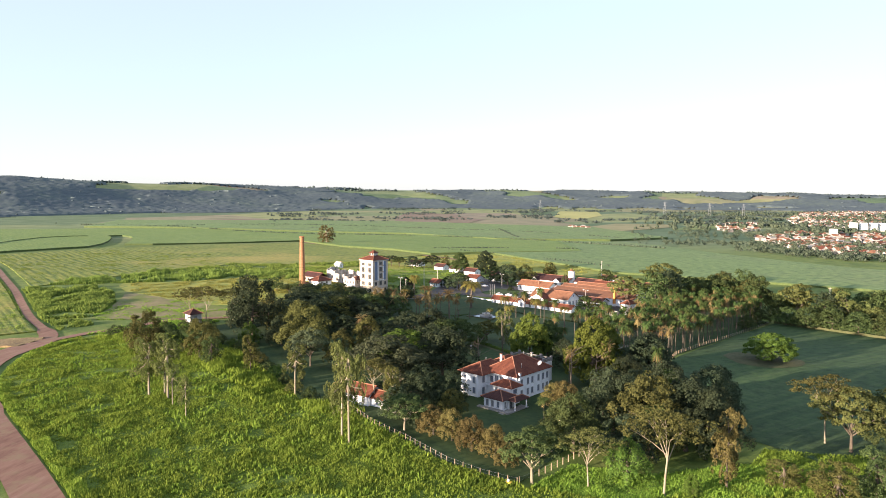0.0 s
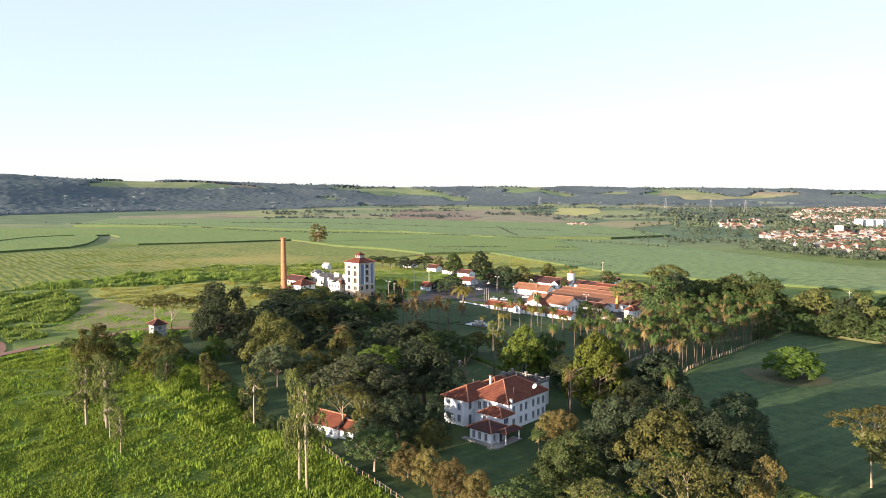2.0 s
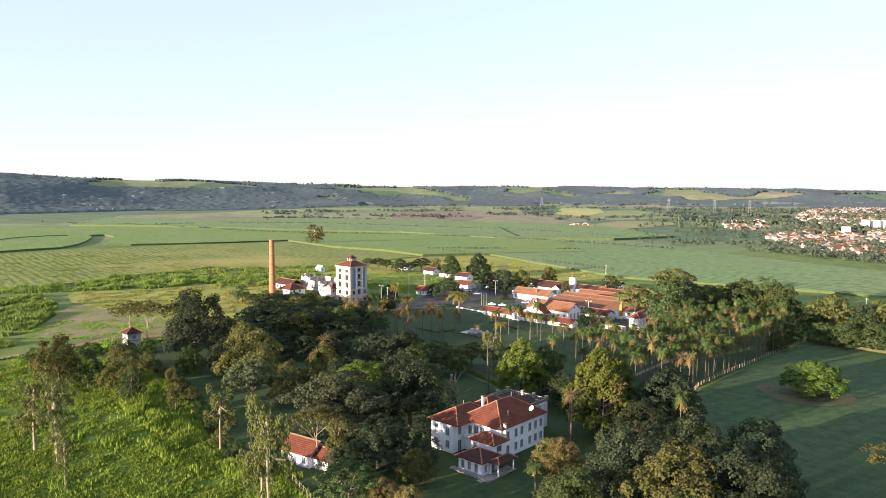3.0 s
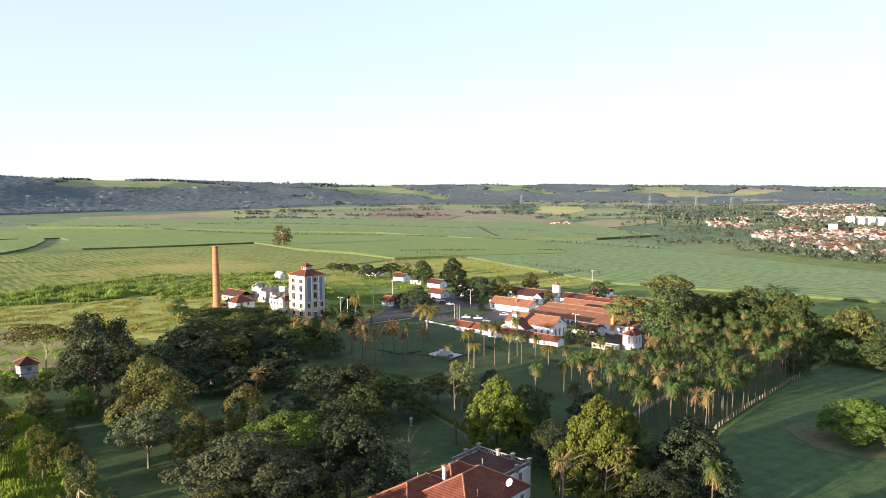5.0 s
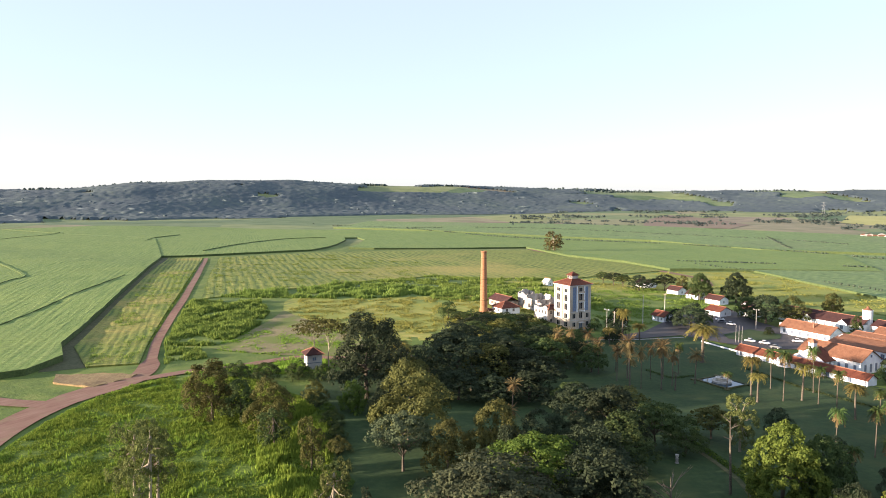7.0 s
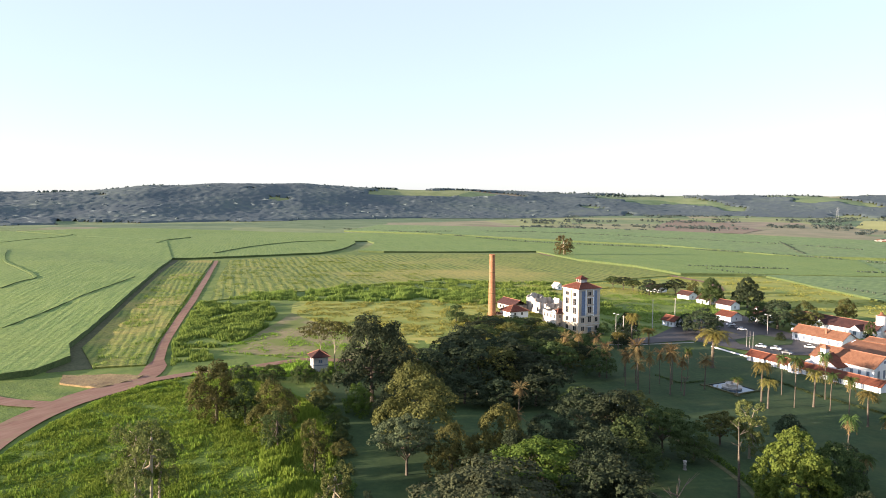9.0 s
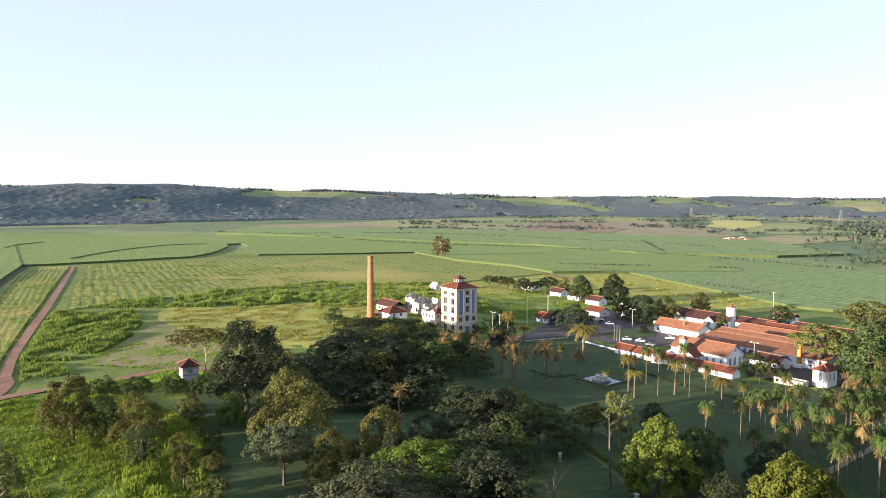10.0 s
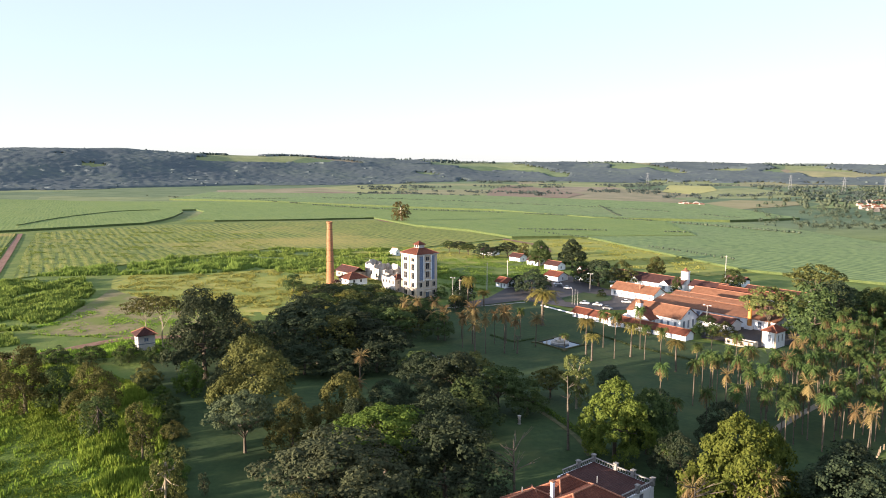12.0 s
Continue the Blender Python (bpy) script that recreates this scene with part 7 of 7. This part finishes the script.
# ---- pool and fountain ----
pool = thing("garden_pool", at(-34.6, 347.6), "dark still garden pool with a stone rim", "pool")
bm = bmesh.new()
for x0, x1, y0, y1 in ((-6.5, 6.5, -5.2, -4.6), (-6.5, 6.5, 4.6, 5.2), (-6.5, -5.9, -4.59, 4.59), (5.9, 6.5, -4.59, 4.59)):
    box(bm, x0, x1, y0, y1, -0.2, 0.55)
part("rim", bm, M["gap"], pool, "dark mossy stone rim")
part("water", boxes((-5.89, 5.89, -4.59, 4.59, -0.2, 0.35)), M["water"], pool)
for sx in (-1, 1):
    for sy in (-1, 1):
        part("corner_block", boxes((sx * 6.9 - 0.7, sx * 6.9 + 0.7, sy * 5.5 - 0.7, sy * 5.5 + 0.7, -0.2, 0.5)), M["gap"], pool)
fount = thing("fountain", at(-34.6, 347.6), "round tiered pale stone fountain in the pool", "fountain")
part("basin", lathe(bmesh.new(), ((2.9, -0.2), (3.0, 0.7), (3.2, 0.85), (3.2, 1.0), (2.9, 1.0), (2.8, 0.8)), 28), M["concrete"], fount)
part("upper_bowl", lathe(bmesh.new(), ((1.6, 0.81), (1.7, 1.4), (2.0, 1.8), (2.0, 1.95), (1.7, 1.95), (1.5, 1.7)), 24), M["concrete"], fount)
part("spout", lathe(bmesh.new(), ((0.5, 1.71), (0.4, 2.2), (0.15, 2.5), (0.1, 2.7)), 14), M["stone"], fount)


# ---- hedges, walls and fences ----
def hedge(pts, wide, tall, leaf, label, dens=26):
    r = np.random.default_rng(int(abs(pts[0][0]) * 7) + 1)
    vs, fs, k = [], [], 0
    P, Nn = [], []
    for (ax, ay), (bx, by) in zip(pts, pts[1:]):
        n = int(math.hypot(bx - ax, by - ay) * dens)
        t = r.random(n)
        a = r.uniform(-1.5, 1.5, n)
        dx, dy = (bx - ax), (by - ay)
        ln = math.hypot(dx, dy)
        sx, sy = -dy / ln, dx / ln
        off, up = np.sin(a) * wide / 2, np.cos(a * 0.9) * tall
        x, y = ax + dx * t + sx * off, ay + dy * t + sy * off
        z = np.array([ground(i, j) for i, j in zip(x, y)]) + np.maximum(up, 0.1) * r.uniform(0.3, 1, n)
        P.append(np.stack([x, y, z], 1))
        Nn.append(np.stack([sx * np.sin(a), sy * np.sin(a), np.cos(a)], 1))
    v, f = leaves(np.concatenate(P), np.concatenate(Nn), 0.38, r)
    tagged(new("hedge", cloud_mesh("hedge", v, f, M[leaf])), label, "hedge")


hedge(smooth_line([(-12.6, 249), (-18, 262), (-37, 286), (-52, 296)]), 1.4, 1.2, "leaf_bright", "clipped yellow-green hedge along the dark lawn", 40)
hedge([(-31, 372), (-10, 352), (12, 338)], 1.0, 0.8, "leaf_mid", "low clipped hedge along the lawn")
hedge([(-44, 352), (-50, 345), (-60, 352)], 1.0, 0.7, "leaf_mid", "low clipped hedge beside the pool")


def fence(pts, step, tall, mat, label, name="fence", wires=2, thick=0.09):
    ob = thing(name, pose(0, 0, 0), label, "fence")
    sh = None
    prev = None
    for (ax, ay), (bx, by) in zip(pts, pts[1:]):
        n = max(1, int(math.hypot(bx - ax, by - ay) / step))
        for k in range(n + (1 if (bx, by) == tuple(pts[-1]) else 0)):
            x, y = ax + (bx - ax) * k / n, ay + (by - ay) * k / n
            z = ground(x, y)
            if sh is None:
                bm = bmesh.new()
                tube(bm, (0, 0, -0.3), (0, 0, tall), thick, thick * 0.85, 6)
                sh = bpy.data.meshes.new("post")
                bm.to_mesh(sh)
                bm.free()
                sh.materials.append(M[mat])
            p = new("post", sh)
            p.parent = ob
            p.location = (x, y, z)
            if prev:
                for w_ in range(wires):
                    h = tall * (0.45 + 0.45 * w_ / max(1, wires - 1))
                    part("wire", tube(bmesh.new(), (prev[0], prev[1], prev[2] + h), (x, y, z + h), 0.012, 0.012, 3), M["metal"], ob)
            prev = (x, y, z)
    return ob


fence([(-56, 187), (-45, 174), (-35, 165), (-23, 152.5), (-15, 147), (-7, 143.3)], 2.0, 1.5, "wood", "weathered wooden post and wire fence round the garden", thick=0.12)
fence([(-6.6, 143.6), (-4, 146.5), (1, 154), (7, 163)], 2.0, 1.6, "wood", "weathered wooden post and wire fence beside the grove", thick=0.12)
fence([(36, 250), (43.5, 271), (60, 298), (78, 325), (100, 355)], 2.2, 1.4, "wood", "weathered pale post fence along the palm grove", "post_fence", 2, 0.12)
fence([(-140, 316), (-128, 322), (-116, 330)], 3.0, 1.2, "wood", "wooden rail fence beside the park wood", "rail_fence", 2, 0.1)


def low_wall(pts, tall, thick, mat, label, name):
    ob = thing(name, pose(0, 0, 0), label, "wall")
    for (ax, ay), (bx, by) in zip(pts, pts[1:]):
        d = Vector((bx - ax, by - ay)).normalized() * 0.01
        s = Vector((-d.y, d.x)).normalized() * thick / 2
        bm = bmesh.new()
        q = [(ax + d.x - s.x, ay + d.y - s.y), (bx - d.x - s.x, by - d.y - s.y), (bx - d.x + s.x, by - d.y + s.y), (ax + d.x + s.x, ay + d.y + s.y)]
        za, zb = ground(ax, ay), ground(bx, by)
        zs = (za, zb, zb, za)
        solid(bm, [(*p, z - 0.4) for p, z in zip(q, zs)] + [(*p, z + tall) for p, z in zip(q, zs)], ((3, 2, 1, 0), (4, 5, 6, 7), (0, 1, 5, 4), (1, 2, 6, 5), (2, 3, 7, 6), (3, 0, 4, 7)))
        part("wall", bm, M[mat], ob)


low_wall([(100.8, 356), (112, 346), (124, 336.5), (136.4, 326), (170, 300)], 1.1, 0.3, "gap", "weathered stone boundary wall of the mown field", "boundary_wall")
low_wall([(-36, 398), (-44, 404), (-52, 411)], 0.6, 0.3, "plaster", "low white wall beside the forecourt", "boundary_wall")
low_wall([(-60, 416), (-76, 402), (-90, 393)], 0.35, 0.3, "concrete", "pale kerb along the forecourt", "kerb")
low_wall([(-74, 322), (-58, 306), (-46, 300)], 0.4, 0.3, "concrete", "pale stone edging along the park path", "kerb")


# ---- poles, lamps, markers ----
def lamp_post(x, y, h):
    ob = thing("street_lamp", at(x, y), "tall pale street lamp with twin heads", "street lamp", "street lamps")
    part("pole", tube(bmesh.new(), (0, 0, -0.2), (0, 0, h), 0.12, 0.08, 8), M["concrete"], ob)
    part("arm", tube(bmesh.new(), (-1.1, 0, h), (1.1, 0, h), 0.05, 0.05, 6), M["metal"], ob)
    for s in (-1, 1):
        part("lamp_head", boxes((s * 1.3 - 0.35, s * 1.3 + 0.35, -0.16, 0.16, h - 0.02, h + 0.16)), M["white_paint"], ob)


for x, y, h in ((-35.4, 451.4, 9), (-91.5, 409, 10.5), (14.5, 388, 9)):
    lamp_post(x, y, h)


def utility_pole(x, y, h):
    ob = thing("utility_pole", at(x, y), "plain concrete utility pole with a crossarm", "utility pole", "utility poles")
    part("pole", tube(bmesh.new(), (0, 0, -0.3), (0, 0, h), 0.2, 0.12, 8), M["concrete"], ob)
    part("crossarm", boxes((-1.0, 1.0, -0.06, 0.06, h - 0.6, h - 0.45)), M["wood"], ob)


for x, y, h in ((-83, 438, 14), (-88.5, 410, 10), (30, 520, 12), (140, 400, 12), (-80, 470, 11), (96, 430, 12), (1.5, 166, 7)):
    utility_pole(x, y, h)
for k in range(3):
    ob = thing("flagpole", at(-39.5 + 1.3 * k, 417.5 - 0.9 * k), "slender bare flagpole on the traffic island", "flagpole", "flagpoles")
    part("pole", tube(bmesh.new(), (0, 0, 0), (0, 0, 7.0), 0.07, 0.04, 8), M["concrete"], ob)
    part("finial", lathe(bmesh.new(), ((0.05, 7.003), (0.1, 7.1), (0.04, 7.2)), 8), M["metal"], ob)
mk = thing("garden_marker", at(-42, 274), "small red and white marker post by the dark lawn", "marker")
part("post", boxes((-0.22, 0.22, -0.22, 0.22, -0.2, 0.9)), M["white_paint"], mk)
part("top", boxes((-0.18, 0.18, -0.18, 0.18, 0.903, 1.5)), M["tile_orange"], mk)
ped = thing("pedestal", at(-31.5, 263), "pale garden urn on a pedestal in a clipped ring", "urn")
part("pedestal", lathe(bmesh.new(), ((0.45, -0.2), (0.45, 0.3), (0.3, 0.35), (0.3, 1.1), (0.42, 1.2), (0.42, 1.3)), 10), M["stone"], ped)
part("urn", lathe(bmesh.new(), ((0.2, 1.303), (0.35, 1.7), (0.4, 2.0), (0.45, 2.1)), 12), M["concrete"], ped)
bar = thing("wheelbarrow", at(-8.6, 142.6), "yellow barrow with a white sack beside the fence corner", "wheelbarrow")
bm = bmesh.new()
solid(bm, [(-0.35, -0.25, 0.35), (0.35, -0.2, 0.35), (0.35, 0.2, 0.35), (-0.35, 0.25, 0.35), (-0.6, -0.4, 0.8), (0.6, -0.35, 0.8), (0.6, 0.35, 0.8), (-0.6, 0.4, 0.8)], ((3, 2, 1, 0), (4, 5, 6, 7), (0, 1, 5, 4), (1, 2, 6, 5), (2, 3, 7, 6), (3, 0, 4, 7)))
part("tray", bm, M["yellow_paint"], bar)
part("wheel", tube(bmesh.new(), (0.7, -0.06, 0.2), (0.7, 0.06, 0.2), 0.2, 0.2, 12), M["rubber"], bar)
for s in (-0.25, 0.25):
    part("handle", tube(bmesh.new(), (0.7, s * 0.3, 0.2), (-1.0, s, 0.65), 0.03, 0.03, 6), M["metal"], bar)
    part("leg", tube(bmesh.new(), (-0.4, s, 0.36), (-0.45, s, -0.02), 0.03, 0.03, 6), M["metal"], bar)
part("sack", lathe(bmesh.new(), ((0.2, 0.803), (0.3, 0.95), (0.26, 1.2), (0.1, 1.3)), 10, -0.2, 0), M["white_paint"], bar)


# ---- cars ----
def car(x, y, turn, paint, label):
    ob = thing("car", pose(x, y, ground(x, y) + 0.3, 0, 0, turn), label, "car", "parked cars")
    side = [(-2.05, 0.35), (-2.0, 0.75), (-1.3, 0.9), (1.25, 0.92), (2.0, 0.72), (2.1, 0.35)]
    glass = [(-1.45, 0.905), (-0.85, 1.42), (0.45, 1.44), (1.15, 0.925)]
    for name, pts, hw, mat in (("body", side, 0.84, paint), ("cabin", glass, 0.74, M["glass"])):
        bm = bmesh.new()
        n = len(pts)
        solid(bm, [(px, -hw, pz) for px, pz in pts] + [(px, hw, pz) for px, pz in pts], (tuple(range(n)), tuple(range(2 * n - 1, n - 1, -1)), *((i, i + n, (i + 1) % n + n, (i + 1) % n) for i in range(n))))
        bmesh.ops.recalc_face_normals(bm, faces=bm.faces)
        bmesh.ops.bevel(bm, geom=bm.edges[:], offset=0.05, segments=2, affect="EDGES")
        part(name, bm, mat, ob)
    part("car_roof", boxes((-0.85, 0.42, -0.7, 0.7, 1.43, 1.48)), paint, ob)
    for px in (-1.3, 1.3):
        for s in (-1, 1):
            wh = part("wheel", tube(bmesh.new(), (px, s * 0.66, 0.31), (px, s * 0.87, 0.31), 0.31, 0.31, 14), M["rubber"], ob)
            part("rim", tube(bmesh.new(), (px, s * 0.872, 0.31), (px, s * 0.885, 0.31), 0.18, 0.18, 12), M["metal"], wh)
    for s in (-0.6, 0.6):
        part("headlight", boxes((2.03, 2.09, s - 0.16, s + 0.16, 0.56, 0.68)), M["white_paint"], ob)


for x, y, turn, p in ((-51.3, 459.5, 20, "car_grey"), (-46.6, 455.3, 15, "car_white"), (-34.3, 419.8, -8, "car_white"), (-28.6, 418.3, -12, "car_white"), (-17.1, 428.4, 10, "car_white"), (-53, 466, 20, "car_white"), (-24, 412, -20, "car_grey")):
    car(x, y, turn, M[p], ("white" if p == "car_white" else "dark grey") + " small car parked on the asphalt forecourt")
van = thing("van", at(-24, 462, None, -10), "white van parked beside the trees", "van", "parked cars")
bm = boxes((-2.4, 1.3, -0.95, 0.95, 0.5, 2.3), (1.305, 2.3, -0.92, 0.92, 0.5, 1.3))
part("body", bm, M["car_white"], van)
part("windscreen", boxes((1.306, 1.4, -0.8, 0.8, 1.4, 2.1)), M["glass"], van)
for px in (-1.5, 1.5):
    for s in (-1, 1):
        part("wheel", tube(bmesh.new(), (px, s * 0.75, 0.35), (px, s * 0.97, 0.35), 0.35, 0.35, 14), M["rubber"], van)


# ---- the town across the valley ----
town = np.random.default_rng(41)
tv, tf, ti = [], [], []
TOWN = (([(548, 1886), (781, 2510), (983, 2687), (1093, 2655), (645, 1563), (470, 1442)], 430),
        ([(315, 1553), (436, 1681), (354, 1360), (284, 1327)], 40),
        ([(295, 1179), (419, 1341), (546, 1321), (470, 1120), (302, 728), (277, 751), (282, 863), (280, 982)], 240),
        ([(18, 1417), (31, 1464), (52, 1425), (61, 1367), (35, 1381)], 9))
sites = []
for quarter, many in TOWN:
    lo, hi = np.min(quarter, 0), np.max(quarter, 0)
    got = 0
    while got < many:
        x, y = town.uniform(lo, hi)
        if inside(x, y, quarter) and noise.noise((x / 60, y / 60, 46)) > -0.16 and all(math.hypot(x - p, y - q) > 9 for p, q in sites[-60:]):
            sites.append((x, y))
            got += 1
for x, y in sites:
    w2, d2, h, a = town.uniform(3.0, 5.8), town.uniform(3.0, 5.0), town.uniform(2.6, 4.6), town.choice([0.3, 0.3 + 1.571]) + town.uniform(-0.1, 0.1)
    z = ground(x, y)
    c, s = math.cos(a), math.sin(a)
    k = len(tv)
    for lx, ly, lz in ((-w2, -d2, -1), (w2, -d2, -1), (w2, d2, -1), (-w2, d2, -1), (-w2, -d2, h), (w2, -d2, h), (w2, d2, h), (-w2, d2, h), (-w2, 0, h + 2), (w2, 0, h + 2)):
        tv.append((x + lx * c - ly * s, y + lx * s + ly * c, z + lz))
    tf += [tuple(k + i for i in f) for f in ((0, 1, 5, 4), (1, 2, 6, 9, 5), (2, 3, 7, 6), (3, 0, 4, 8, 7), (4, 5, 9, 8), (6, 7, 8, 9))]
    col = int(town.choice([1, 2, 3], p=[0.55, 0.25, 0.2]))
    ti += [0, 0, 0, 0, col, col]
tagged(new("town_houses", mesh_of("town_houses", tv, tf, [M["town_wall"], M["tile_orange"], M["tile"], M["stone"]], ti)), "many small pale houses with clay roofs across the valley", "houses", kind="stuff")


def flats(x, y, w2, d2, h):
    ob = thing("apartment_block", pose(x, y, ground(x, y), 0, 0, -20), "white five-storey apartment block in the far town", "building", "apartment blocks")
    floors = [3 * k + 1.0 for k in range(int(h // 3))]
    block(ob, -w2, w2, -d2, d2, -1, h, south=[(2 * w2 * (i + 0.5) / 6, z, 1.6, 1.3, "hole") for i in range(6) for z in floors], mat=M["white_paint"])
    part("roof", boxes((-w2 + 0.4, w2 - 0.4, -d2 + 0.4, d2 - 0.4, h - 0.6, h - 0.2)), M["concrete"], ob)


for k in range(6):
    flats(548 + 19 * k, 1466 + 5 * k, 7, 6, 15)
flats(432, 1235, 6, 6, 13)


def pylon(x, y, h):
    ob = thing("power_pylon", pose(x, y, ground(x, y)), "steel lattice power pylon on the far hillside", "pylon", "power pylons")
    bm = bmesh.new()
    for sx in (-1, 1):
        for sy in (-1, 1):
            tube(bm, (sx * 4, sy * 4, 0), (sx * 0.8, sy * 0.8, h), 0.2, 0.15, 4)
    for k in range(6):
        a, b = 4 - 3.2 * k / 6, 4 - 3.2 * (k + 1) / 6
        for sy in (-1, 1):
            tube(bm, (-a, sy * a, h * k / 6), (b, sy * b, h * (k + 1) / 6), 0.1, 0.1, 4)
    part("mast", bm, M["metal"], ob)
    for z in (0.7, 0.82, 0.94):
        bm = bmesh.new()
        tube(bm, (-6, 0, h * z), (6, 0, h * z), 0.15, 0.15, 4)
        part("crossarm", bm, M["metal"], ob)


for x, y in ((310, 2250), (420, 2150), (500, 2100), (-75, 2650)):
    pylon(x, y, 38)
